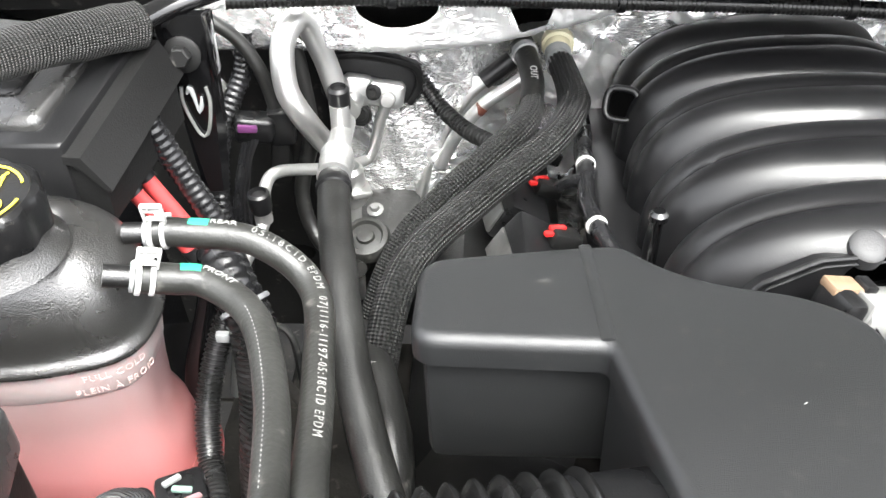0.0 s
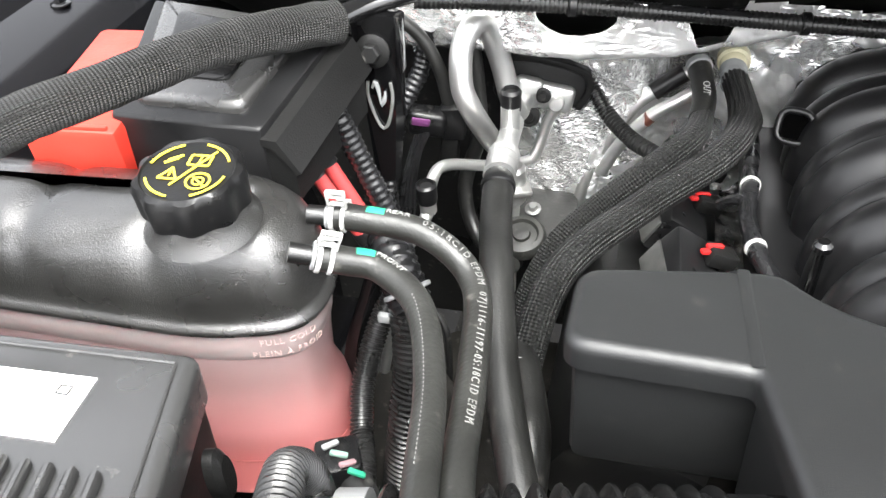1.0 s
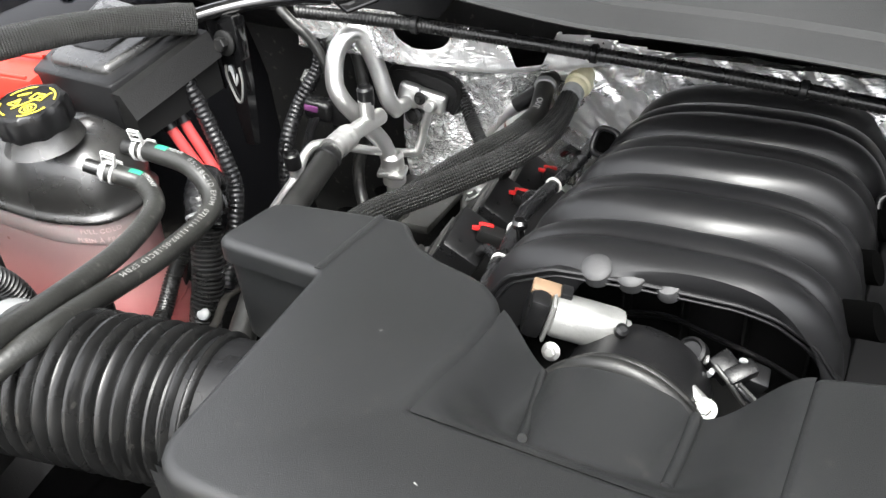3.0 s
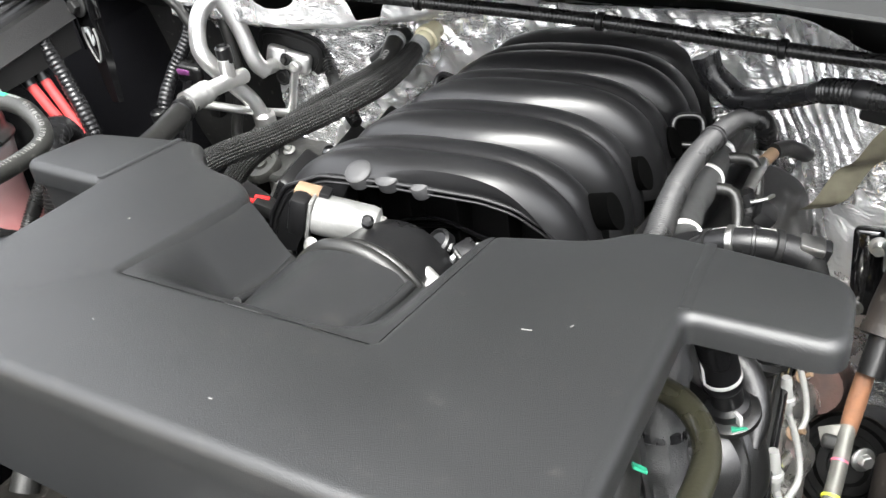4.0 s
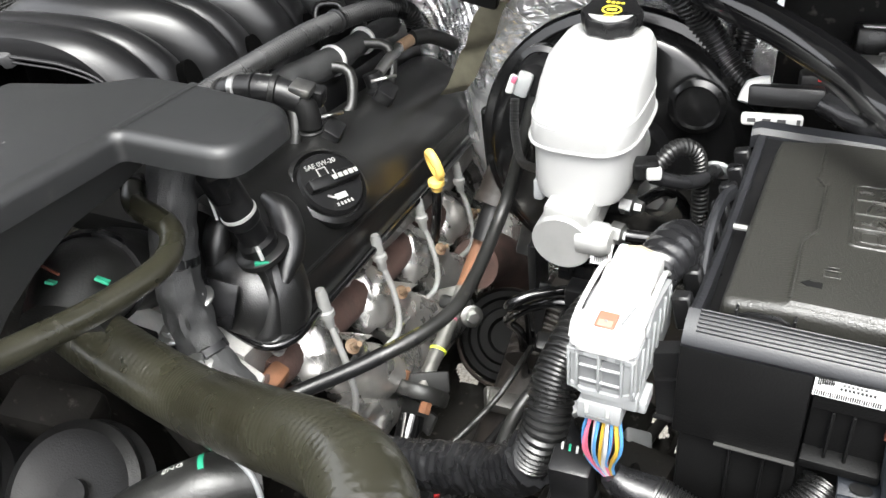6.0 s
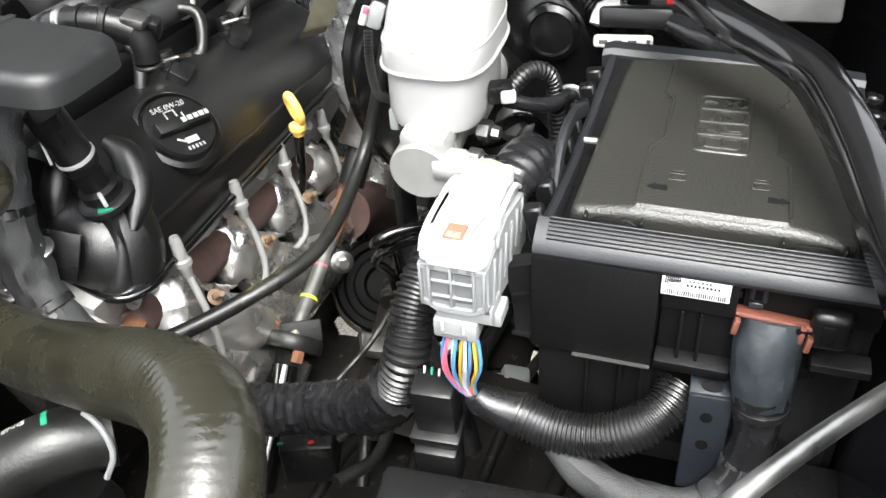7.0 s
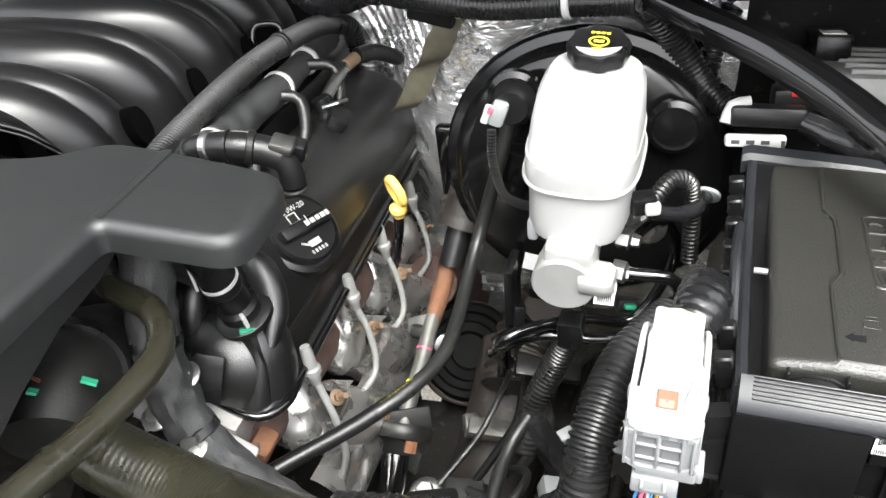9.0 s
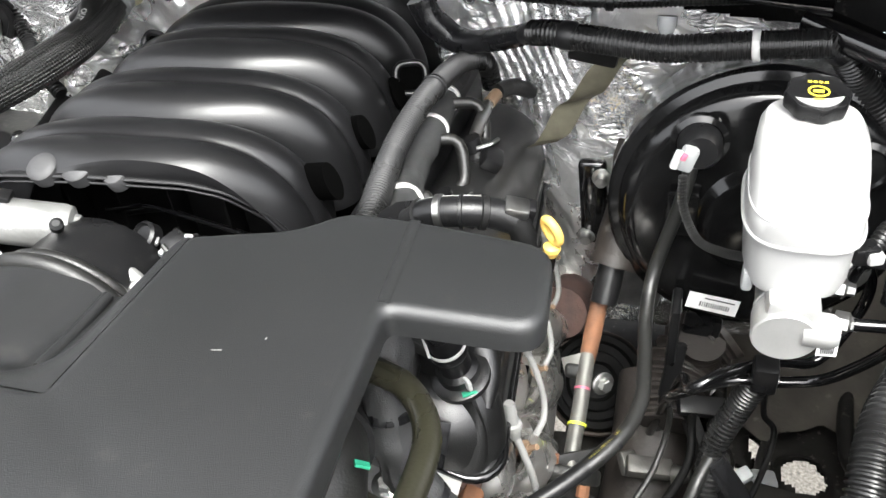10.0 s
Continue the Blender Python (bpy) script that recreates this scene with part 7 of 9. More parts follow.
part("cup", Geo().lathe([(0.010, 0), (0.016, 0.012), (0.018, 0.022), (0.015, 0.022)], (0.600, 0.484, 1.205), (-0.25, 0, 1), 20), BLACK, pc)

# ---- harness, hoses and pulleys at the engine front ----
ch = hose("cloth_harness", [(0.600, 0.415, 1.20), (0.607, 0.397, 1.180), (0.613, 0.374, 1.125), (0.632, 0.356, 1.072), (0.672, 0.343, 1.035), (0.735, 0.330, 1.012), (0.80, 0.32, 1.00)], 0.0185, CLOTHT, "thick harness wrapped in black cloth tape", "harness", ripple=(0.024, 0.0006), wobble=0.15, seg=32)
CH = [(0.607, 0.397, 1.180), (0.613, 0.374, 1.125), (0.632, 0.356, 1.072), (0.672, 0.343, 1.035), (0.735, 0.330, 1.012)]
for d in (0.055, 0.135):
    part("tape_band", ring_at(CH, d, 0.0182, 0.009), TAPE, ch, "band of black tape")
byp = hose("bypass_hose", [(0.570, 0.40, 1.185), (0.590, 0.376, 1.184), (0.632, 0.364, 1.178), (0.658, 0.325, 1.180), (0.663, 0.26, 1.193), (0.662, 0.20, 1.210), (0.666, 0.12, 1.238), (0.67, 0.03, 1.24)], 0.0095, OLIVE, "dusty olive-black rubber bypass hose", "hose", seg=18)
BYP = [(0.570, 0.40, 1.185), (0.590, 0.376, 1.184), (0.632, 0.364, 1.178), (0.658, 0.325, 1.180), (0.663, 0.26, 1.193)]
part("clamp", ring_at(BYP, 0.006, 0.0102, 0.008), BLACK, byp)
rh = thing("radiator_hose", (0.80, 0.23, 1.1), "large dusty olive-black radiator hose with woven texture", "hose")
RH = [(0.565, 0.295, 1.135), (0.63, 0.284, 1.118), (0.705, 0.272, 1.112), (0.806, 0.232, 1.165), (0.875, 0.206, 1.198), (0.912, 0.178, 1.207), (0.926, 0.135, 1.190), (0.915, 0.08, 1.15), (0.88, 0.02, 1.10)]
part("hose", Geo().tube(RH, 0.0245, seg=40, ripple=(0.0048, 0.00009)), OLIVE, rh)
part("end_clamp", ring_at(RH, 0.012, 0.0252, 0.012), BLACK, rh, "black band clamp")
th = thing("thermostat_housing", (0.585, 0.30, 1.08), "black thermostat neck with green paint marks and an orange line", "housing")
part("neck", Geo().tube([(0.545, 0.40, 1.09), (0.565, 0.35, 1.13), (0.585, 0.305, 1.15), (0.60, 0.27, 1.145)], [0.034, 0.036, 0.036, 0.03], seg=28), RUBBER, th)
part("orange_line", Geo().tube([(0.560, 0.298, 1.180), (0.580, 0.288, 1.187), (0.600, 0.285, 1.186)], 0.0012, seg=6), ORANGE, th)
part("green_mark", Geo().box((0.600, 0.277, 1.185), (0.006, 0.008, 0.002), rot=turn(-30, 20, 20), r=0), GREEN, th)
part("green_mark", Geo().box((0.622, 0.300, 1.175), (0.010, 0.006, 0.002), rot=turn(-20, 30, 20), r=0), GREEN, th)
part("clamp", Geo().tube([(0.572, 0.334, 1.140), (0.578, 0.324, 1.144)], 0.039, seg=28), BLACK, th)
wp = thing("front_accessory", (0.58, 0.34, 0.85), "grimy dark front bracket with bolts and black pulleys", "bracket")
part("bracket", Geo().box((0.64, 0.32, 1.02), (0.07, 0.04, 0.05), rot=turn(0, 15, -20), r=0.008), GREASE, wp)
part("plate", Geo().box((0.625, 0.345, 1.055), (0.05, 0.03, 0.006), rot=turn(8, 10, -20), r=0.002), BLACK, wp)
for p in ((0.645, 0.338, 1.065), (0.61, 0.352, 1.075), (0.628, 0.375, 1.10)):
    bolt("bolt", p, (0, -0.3, 1), 0.007, wp)
part("bracket", Geo().box((0.488, 0.300, 0.985), (0.085, 0.05, 0.05), rot=turn(10, 12, 15), r=0.012), GREASE, wp)
part("bracket", Geo().box((0.525, 0.372, 1.02), (0.08, 0.035, 0.03), rot=turn(6, 4, -8), r=0.005), GREASE, wp)
part("plate", Geo().box((0.520, 0.380, 1.042), (0.085, 0.035, 0.008), rot=turn(6, 4, -8), r=0.002), BLACK, wp)
for at, r in (((0.590, 0.236, 0.995), 0.058), ((0.475, 0.205, 0.99), 0.050)):
    pl = part("pulley", Geo().lathe([(r, 0), (r + 0.003, 0.002), (r, 0.006), (r - 0.004, 0.010), (r, 0.014), (r, 0.022), (r - 0.008, 0.026), (r - 0.02, 0.020), (0.012, 0.018), (0.012, 0.024)], at, (0.12, -0.55, 0.83), 48), MATTE, wp, "round black pulley")
hs = thing("lower_hose", (0.72, 0.23, 1.0), "black hose with a green stripe and white printing", "hose")
LH = [(0.62, 0.165, 0.985), (0.665, 0.205, 1.028), (0.712, 0.243, 1.050), (0.745, 0.272, 1.046)]
part("hose", Geo().tube(LH, 0.024, seg=24), RUBBER, hs)
part("green_stripe", patch_on(LH, 0.024, 0.1465, 0.1490, -0.1, 0.9), GREEN, hs, "green stripe")
part("lettering", tape_text("ENG", 0.0072, LH, 0.024, 0.124, 0.35), WPRINT, hs, "white printed letters")
part("clip", Geo().tube([(0.738, 0.262, 1.074), (0.752, 0.258, 1.068), (0.760, 0.252, 1.050), (0.752, 0.246, 1.030)], 0.0022, seg=8), PALEGREY, hs)

# ---- black hose with yellow printing, steering shaft ----
BH = [(0.66, 0.355, 0.995), (0.694, 0.392, 1.000), (0.735, 0.430, 1.010), (0.768, 0.470, 1.018), (0.783, 0.515, 1.017), (0.782, 0.565, 1.015), (0.778, 0.62, 1.022), (0.781, 0.658, 1.048), (0.797, 0.672, 1.115), (0.806, 0.69, 1.17)]
bh = thing("steering_hose", (0.77, 0.55, 0.9), "black power steering hose with yellow printing", "hose")
part("hose", Geo().tube(BH, 0.0066, seg=16, step=0.005), RUBBER, bh)
part("print", tape_text("I II III I II  I III II I I II III I II I", 0.0034, BH, 0.0066, 0.13, 0.3), DIMYEL, bh, "worn yellow printing")
part("metal_end", Geo().tube(BH[:4], 0.0072, seg=16), BLACK, bh)
ss = thing("steering_shaft", (0.72, 0.62, 0.6), "steering shaft with a rusty sleeve, rag joint and bolts", "steering shaft")
part("boot", Geo().tube([(0.757, 0.815, 1.085), (0.750, 0.785, 1.045), (0.743, 0.757, 1.012), (0.737, 0.735, 0.988)], [0.030, 0.031, 0.026, 0.025, 0.0265, 0.024], seg=24, wobble=0.05), RUBBERG, ss, "dark brown rubber boot")
part("boot_ring", Geo().tube([(0.7375, 0.737, 0.990), (0.7355, 0.729, 0.981)], 0.0262, seg=24), RUBBERG, ss)
part("collar", Geo().tube([(0.7350, 0.730, 0.982), (0.730, 0.703, 0.950)], 0.0145, seg=18), BLACK, ss)
part("sleeve", Geo().tube([(0.725, 0.708, 0.946), (0.7225, 0.685, 0.926), (0.720, 0.654, 0.907)], [0.0095, 0.0100, 0.0088], seg=16), RUST, ss, "orange rusty steel sleeve")
part("yoke", Geo().box((0.710, 0.645, 0.900), (0.024, 0.016, 0.016), rot=turn(40, 0, 0), r=0.005, seg=3), DARK, ss)
DULLP = mat("dull_grey_steel", (0.12, 0.118, 0.11), 0.5, metal=0.6, grain=(300, 0.3), blotch=(40, 0.35))
part("lower_shaft", Geo().tube([(0.720, 0.66, 0.912), (0.720, 0.61, 0.889), (0.719, 0.57, 0.874), (0.719, 0.545, 0.862)], 0.0085, seg=14), DULLP, ss, "dull grey shaft")
part("pink_band", Geo().tube([(0.7195, 0.6258, 0.8964), (0.7195, 0.6236, 0.8954)], 0.0089, seg=14), PINKW, ss)
part("yellow_band", Geo().tube([(0.7195, 0.590, 0.8812), (0.7195, 0.5875, 0.8801)], 0.0100, seg=16), mat("neon_yellow", (0.7, 0.8, 0.05), 0.5), ss, "bright yellow band")
part("rag_disc", Geo().lathe([(0.030, 0), (0.032, 0.003), (0.032, 0.013), (0.030, 0.016)], (0.719, 0.534, 0.856), (0.0, 0.80, 0.6), 28), RUBBER, ss, "black rag joint disc")
for a in range(4):
    an = radians(45 + 90 * a)
    q = Vector((0.719, 0.534, 0.856)) + axis_turn((0, 0.8, 0.6)) @ Vector((0.024 * math.cos(an), 0.024 * math.sin(an), -0.012 if a % 2 else 0.014))
    part("nut", Geo().lathe([(0.0065, 0), (0.0065, 0.012), (0.005, 0.013)], q, (0, 0.8, 0.6), 6), RUST, ss, "rusty nut")
for s in (-1, 1):
    part("yoke_plate", Geo().box(Vector((0.719, 0.534, 0.856)) + Vector((0.0, 0.010 * s + 0.004, 0.012 * s)), (0.058, 0.006, 0.024), rot=turn(-37, 0, 25 * s), r=0.003), DARK, ss)
part("stub", Geo().tube([(0.719, 0.52, 0.848), (0.722, 0.47, 0.81), (0.725, 0.42, 0.77)], 0.014, seg=14), GLOSS, ss)
bolt("bolt", (0.739, 0.638, 0.895), (0.6, -0.7, 0.3), 0.0075, ss)
part("tag_plate", Geo().box((0.706, 0.650, 0.908), (0.024, 0.016, 0.0025), rot=turn(35, -20, 12), r=0.001), DULLP, ss, "dull grey bent tag plate")
bolt("bolt", (0.755, 0.50, 0.82), (0, -0.3, 1), 0.010, ss)

# ---- brake lines and bracket under the master cylinder ----
for nm, pts in (("brake_line", [(0.80, 0.66, 0.80), (0.818, 0.61, 0.95), (0.824, 0.55, 1.005), (0.850, 0.562, 1.018), (0.895, 0.59, 1.012), (0.935, 0.612, 1.0), (0.962, 0.632, 1.045), (0.964, 0.632, 1.085), (0.948, 0.612, 1.118), (0.930, 0.572, 1.125)]),
                ("brake_line", [(0.79, 0.66, 0.78), (0.806, 0.62, 0.90), (0.812, 0.575, 0.965), (0.858, 0.568, 1.004), (0.905, 0.575, 1.004), (0.94, 0.573, 1.02), (0.972, 0.552, 1.085), (0.968, 0.54, 1.118), (0.935, 0.537, 1.121)])):
    hose(nm, pts, 0.0052, GLOSS, "black coated steel brake line with bends", "brake line", "brake lines", seg=12, step=0.005)
bk = thing("line_bracket", (0.88, 0.57, 0.9), "black clip bracket holding the brake lines", "bracket")
part("clip", Geo().box((0.886, 0.568, 1.018), (0.022, 0.022, 0.030), r=0.003), BLACK, bk)
part("loom", Geo().tube([(0.885, 0.575, 1.01), (0.872, 0.575, 0.965), (0.855, 0.56, 0.92), (0.85, 0.53, 0.88)], 0.012, seg=14, ripple=(0.005, 0.001)), CORR, bk)
part("loom", Geo().tube([(0.855, 0.555, 0.915), (0.84, 0.52, 0.90), (0.83, 0.48, 0.86), (0.84, 0.42, 0.82)], 0.0065, seg=12), RUBBER, bk)
part("loom", Geo().tube([(0.852, 0.55, 0.91), (0.89, 0.53, 0.86), (0.92, 0.5, 0.8)], 0.014, seg=12, wobble=0.2), TAPE, bk)
part("plug", Geo().box((0.885, 0.50, 0.87), (0.025, 0.022, 0.02), rot=turn(0, 20, 20), r=0.003), PALEGREY, bk, "pale grey plug")
g = Geo().box((0.832, 0.712, 0.875), (0.040, 0.012, 0.13), rot=turn(0, 4, 0), r=0.004).box((0.806, 0.675, 0.935), (0.010, 0.040, 0.12), r=0.003)
solo("pedal_bracket", g, BLACK, "black steel bracket below the booster", "bracket")
g = Geo().tube([(0.86, 0.74, 0.90), (0.83, 0.72, 0.88), (0.815, 0.68, 0.86), (0.815, 0.64, 0.84)], 0.036, seg=24, ripple=(0.012, 0.0025))
solo("column_boot", g, RUBBERG, "ribbed rubber boot round the column", "boot")
jt = thing("junction_plugs", (0.80, 0.45, 0.80), "cluster of grey and black plugs with bare wires low down", "connector")
part("plug", Geo().box((0.795, 0.50, 0.835), (0.04, 0.026, 0.020), rot=turn(10, 10, 15), r=0.004), DARK, jt)
part("plug", Geo().box((0.785, 0.44, 0.85), (0.05, 0.07, 0.05), rot=turn(0, 0, 20), r=0.005), BLACK, jt)
part("red_tab", Geo().box((0.80, 0.415, 0.878), (0.006, 0.003, 0.003), rot=turn(0, 0, 30), r=0.001), REDCLIP, jt)
part("green_tab", Geo().box((0.772, 0.408, 0.874), (0.006, 0.003, 0.003), rot=turn(0, 0, 20), r=0.001), GREEN, jt)
part("wire", Geo().tube([(0.80, 0.50, 0.84), (0.85, 0.47, 0.86), (0.86, 0.42, 0.87), (0.84, 0.38, 0.88)], 0.006, seg=10), RUBBER, jt)
part("wire", Geo().tube([(0.83, 0.52, 0.86), (0.86, 0.50, 0.89), (0.855, 0.46, 0.90), (0.82, 0.43, 0.87)], 0.004, seg=10), RUBBER, jt)
part("screw", Geo().lathe([(0.010, 0), (0.010, 0.014), (0.005, 0.016)], (0.845, 0.455, 0.86), (0, -0.3, 1), 12), STEEL, jt)

# vacuum sensor on the booster
vs = thing("vacuum_sensor", (0.80, 0.66, 1.1), "pale grey sensor plug with a taped lead on the booster", "sensor")
part("plug", Geo().box((0.799, 0.668, 1.172), (0.015, 0.012, 0.024), rot=turn(-8, 20, 10), r=0.004), PALEGREY, vs)
part("latch", Geo().box((0.790, 0.662, 1.174), (0.007, 0.007, 0.018), rot=turn(-8, 20, 10), r=0.002), WHITE, vs)
part("sensor", Geo().lathe([(0.020, 0), (0.020, 0.02), (0.015, 0.028)], (0.808, 0.700, 1.172), BX, 24), BLACK, vs)
part("purple_clip", Geo().box((0.796, 0.6535, 1.183), (0.005, 0.003, 0.007), rot=turn(0, 20, 10), r=0.001), PINKW, vs)
part("lead", Geo().tube([(0.797, 0.652, 1.165), (0.800, 0.640, 1.140), (0.815, 0.615, 1.125), (0.835, 0.59, 1.135), (0.850, 0.575, 1.145)], 0.0040, seg=12, wobble=0.10), BRAID, vs)
# small hoses right of the reservoir
vh = thing("vacuum_hose", (0.96, 0.6, 1.08), "short black corrugated hose with a pale ring end", "hose")
part("sensor", Geo().box((0.938, 0.578, 1.160), (0.020, 0.016, 0.016), rot=turn(0, 0, 20), r=0.003), BLACK, vh)
part("clip", Geo().box((0.946, 0.572, 1.160), (0.012, 0.008, 0.010), rot=turn(0, 0, 20), r=0.002), WHITE, vh)
part("loom", Geo().tube([(0.945, 0.582, 1.160), (0.957, 0.600, 1.169), (0.970, 0.613, 1.159), (0.975, 0.616, 1.13), (0.978, 0.612, 1.08)], 0.0065, seg=14, ripple=(0.004, 0.0009)), CORR, vh)
part("branch", Geo().tube([(0.944, 0.575, 1.155), (0.965, 0.588, 1.145), (0.978, 0.605, 1.140), (0.982, 0.63, 1.133), (0.985, 0.642, 1.128)], 0.0062, seg=14), TAPE, vh)
part("ring", Geo().lathe([(0.010, 0), (0.0115, 0.001), (0.0115, 0.004), (0.007, 0.005)], (0.985, 0.640, 1.127), (0.1, 0.8, 0.4), 20), PALEGREY, vh)
g = bolt("stud_nut", (0.940, 0.618, 1.108), (0, -1, 0.3), 0.010, vh, STEEL)

# ---- big grey connector and its wires ----
gc = thing("harness_connector", (0.977, 0.36, 1.12), "large white and grey harness connector with coloured wires", "connector")
# darker grey paints the shade in the connector's windows, notches and slots
RECESS = mat("shadow_grey_plastic", (0.13, 0.134, 0.137), 0.5)
SALMON = mat("salmon_lock", (0.23, 0.10, 0.065), 0.5)
CX = 0.977


def block(name, x0, x1, y0, y1, z0, z1, m, r=0.0015, label="", parent=gc):
    """A box between two corners, x from the connector's middle."""
    return part(name, Geo().box((CX + (x0 + x1) / 2, (y0 + y1) / 2, (z0 + z1) / 2), (x1 - x0, y1 - y0, z1 - z0), r=r, seg=2), m, parent, label)


# white locking lever with a scalloped outline and a rounded back
edge = [(-0.0150, 0.330), (0.0160, 0.330), (0.0168, 0.350), (0.0182, 0.354), (0.0182, 0.366), (0.0160, 0.371), (0.0165, 0.384), (0.0150, 0.390), (0.0155, 0.410), (-0.0140, 0.413), (-0.0142, 0.392), (-0.0160, 0.388), (-0.0150, 0.374), (-0.0158, 0.352)]
lever = part("lever", slab(Geo(), round_poly([(CX + x, y) for x, y in edge], 0.003, 3), 1.2095, 0.018, 0.0028, 4), WHITE, gc, "white locking lever")
part("lever_ridge", Geo().tube([(CX - 0.008, 0.4085, 1.2098), (CX, 0.4100, 1.2102), (CX + 0.008, 0.4075, 1.2098)], 0.0009, seg=6), mat("brown_moulding_mark", (0.22, 0.19, 0.13), 0.6), lever, "brown curved mark")
part("lever_slot", Geo().box((CX + 0.0105, 0.346, 1.2094), (0.0012, 0.018, 0.0012), rot=turn(0, 0, -12), r=0), RECESS, lever)
part("lock_tab", Geo().box((CX, 0.3385, 1.2096), (0.0118, 0.0135, 0.0022), r=0.0008, seg=1), SALMON, lever, "salmon lock tab")
part("lock_window", Geo().box((CX, 0.3345, 1.2108), (0.0080, 0.0050, 0.0006), r=0), mat("pale_salmon", (0.30, 0.20, 0.15), 0.5), lever)
part("lock_dot", Geo().box((CX, 0.3362, 1.2112), (0.0018, 0.0018, 0.0004), r=0), RECESS, lever)
block("lever_base", -0.0165, 0.0170, 0.331, 0.414, 1.172, 1.193, PALEGREY, 0.002)
for k, (z0, z1, w, y0) in enumerate(((1.2015, 1.2055, 0.0185, 0.3275), (1.1965, 1.2005, 0.0192, 0.3262), (1.1925, 1.1955, 0.0165, 0.3275))):
    part("front_rim", slab(Geo(), round_poly([(CX - w, y0), (CX + w + 0.001, y0), (CX + w + 0.001, 0.350), (CX - w, 0.350)], 0.005, 4), z1, z1 - z0, 0.0012, 2), WHITE, gc, "white front rim")
for sx in (-1, 1):  # slide rails beside the lever, open below
    part("slide_rail", Geo().tube([(CX + 0.0178 * sx, 0.412, 1.192), (CX + 0.0186 * sx, 0.395, 1.204), (CX + 0.0190 * sx, 0.362, 1.2075), (CX + 0.0190 * sx, 0.338, 1.206), (CX + 0.0180 * sx, 0.329, 1.200)], 0.0017, seg=8), WHITE, gc, "thin white slide rail")
    g = Geo().loft([[(CX + 0.0172 * sx, 0.331, 1.158), (CX + 0.0202 * sx, 0.331, 1.158), (CX + 0.0202 * sx, 0.331, 1.192), (CX + 0.0172 * sx, 0.331, 1.192)],
                    [(CX + 0.0172 * sx, 0.372, 1.148), (CX + 0.0202 * sx, 0.372, 1.148), (CX + 0.0202 * sx, 0.372, 1.198), (CX + 0.0172 * sx, 0.372, 1.198)],
                    [(CX + 0.0172 * sx, 0.418, 1.146), (CX + 0.0202 * sx, 0.418, 1.146), (CX + 0.0202 * sx, 0.418, 1.186), (CX + 0.0172 * sx, 0.418, 1.186)]])
    side = part("side_wall", g, PALEGREY, gc, "ribbed pale grey side wall")
    for k in range(6):
        y = 0.340 + 0.013 * k
        part("side_rib", Geo().box((CX + 0.0208 * sx, y, 1.174 + 0.0004 * k), (0.0016, 0.0030, 0.034 - 0.002 * k), rot=turn(-8, 0, 0), r=0.0005, seg=1), PALEGREY, side)
    part("side_boss", Geo().lathe([(0.005, 0), (0.005, 0.0015), (0.0035, 0.002)], (CX + 0.0202 * sx, 0.352, 1.196), (sx, 0, 0), 16), PALEGREY, side)
shell = block("shell", -0.0205, 0.0195, 0.3305, 0.352, 1.160, 1.1920, PALEGREY, 0.002, "pale grey connector shell")
for z, h in ((1.1900, 0.0040), (1.1800, 0.0016), (1.1688, 0.0016)):
    part("shell_band", Geo().box((CX - 0.0005, 0.3296, z), (0.0400 if h > 0.003 else 0.026, 0.0030, h), r=0.0005, seg=1), PALEGREY, shell)
for x in (-0.0195, -0.0145, -0.0015, 0.0120, 0.0180):
    part("shell_rib", Geo().box((CX + x, 0.3293, 1.1765), (0.0017, 0.0034, 0.030), r=0.0005, seg=1), PALEGREY, shell)
part("shell_foot", Geo().loft([[(CX - 0.0205, y, 1.166), (CX - 0.011, y, 1.1605), (CX + 0.010, y, 1.1605), (CX + 0.0195, y, 1.166), (CX + 0.0195, y, 1.163), (CX + 0.010, y, 1.157), (CX - 0.011, y, 1.157), (CX - 0.0205, y, 1.163)] for y in (0.3285, 0.334)]), PALEGREY, shell)
for x in (-0.0085, 0.0055):
    part("window", Geo().box((CX + x, 0.3303, 1.1755), (0.0105, 0.0012, 0.022), r=0.0004, seg=1), RECESS, shell, "recessed window in the shell")
for x in (-0.013, 0.001, 0.011):
    part("notch", Geo().box((CX + x, 0.3284, 1.1905), (0.0055, 0.0012, 0.0022), r=0), RECESS, shell)
block("wire_step", -0.013, 0.0215, 0.331, 0.352, 1.149, 1.161, PALEGREY, 0.0015)
wf = block("wire_cover", -0.0145, 0.0125, 0.3285, 0.350, 1.1355, 1.1495, PALEGREY, 0.0015, "pale grey wire cover")
block("wire_cover_side", 0.0125, 0.0255, 0.336, 0.354, 1.144, 1.154, PALEGREY, 0.0015)
for x in (-0.008, 0.005):
    part("cover_post", Geo().box((CX + x, 0.3275, 1.1470), (0.0020, 0.0020, 0.0090), r=0.0005, seg=1), WHITE, wf)
part("cover_slot", Geo().box((CX - 0.001, 0.3282, 1.1390), (0.016, 0.0010, 0.0022), r=0), RECESS, wf)
WIRES = [BLUEW, PINKW, PINKW, PINKW, WHTW, BLUEW, WHTW, YELW, WHTW, PINKW, BLUEW, YELW, YELW, BLUEW]
for k, m in enumerate(WIRES):
    x = 0.9690 + 0.0014 * k
    bow = (k - 6.5) * 0.0006 + 0.0016 * math.sin(k * 2.4)
    part("wire", Geo().tube([(x, 0.335, 1.140), (x + bow, 0.333 - 0.003 * (k % 3), 1.115), (0.978 + (x - 0.98) * 0.6 + bow * 0.6, 0.334, 1.092), (0.984 + (x - 0.98) * 0.3, 0.338, 1.074)], 0.00115, seg=6), m, gc)
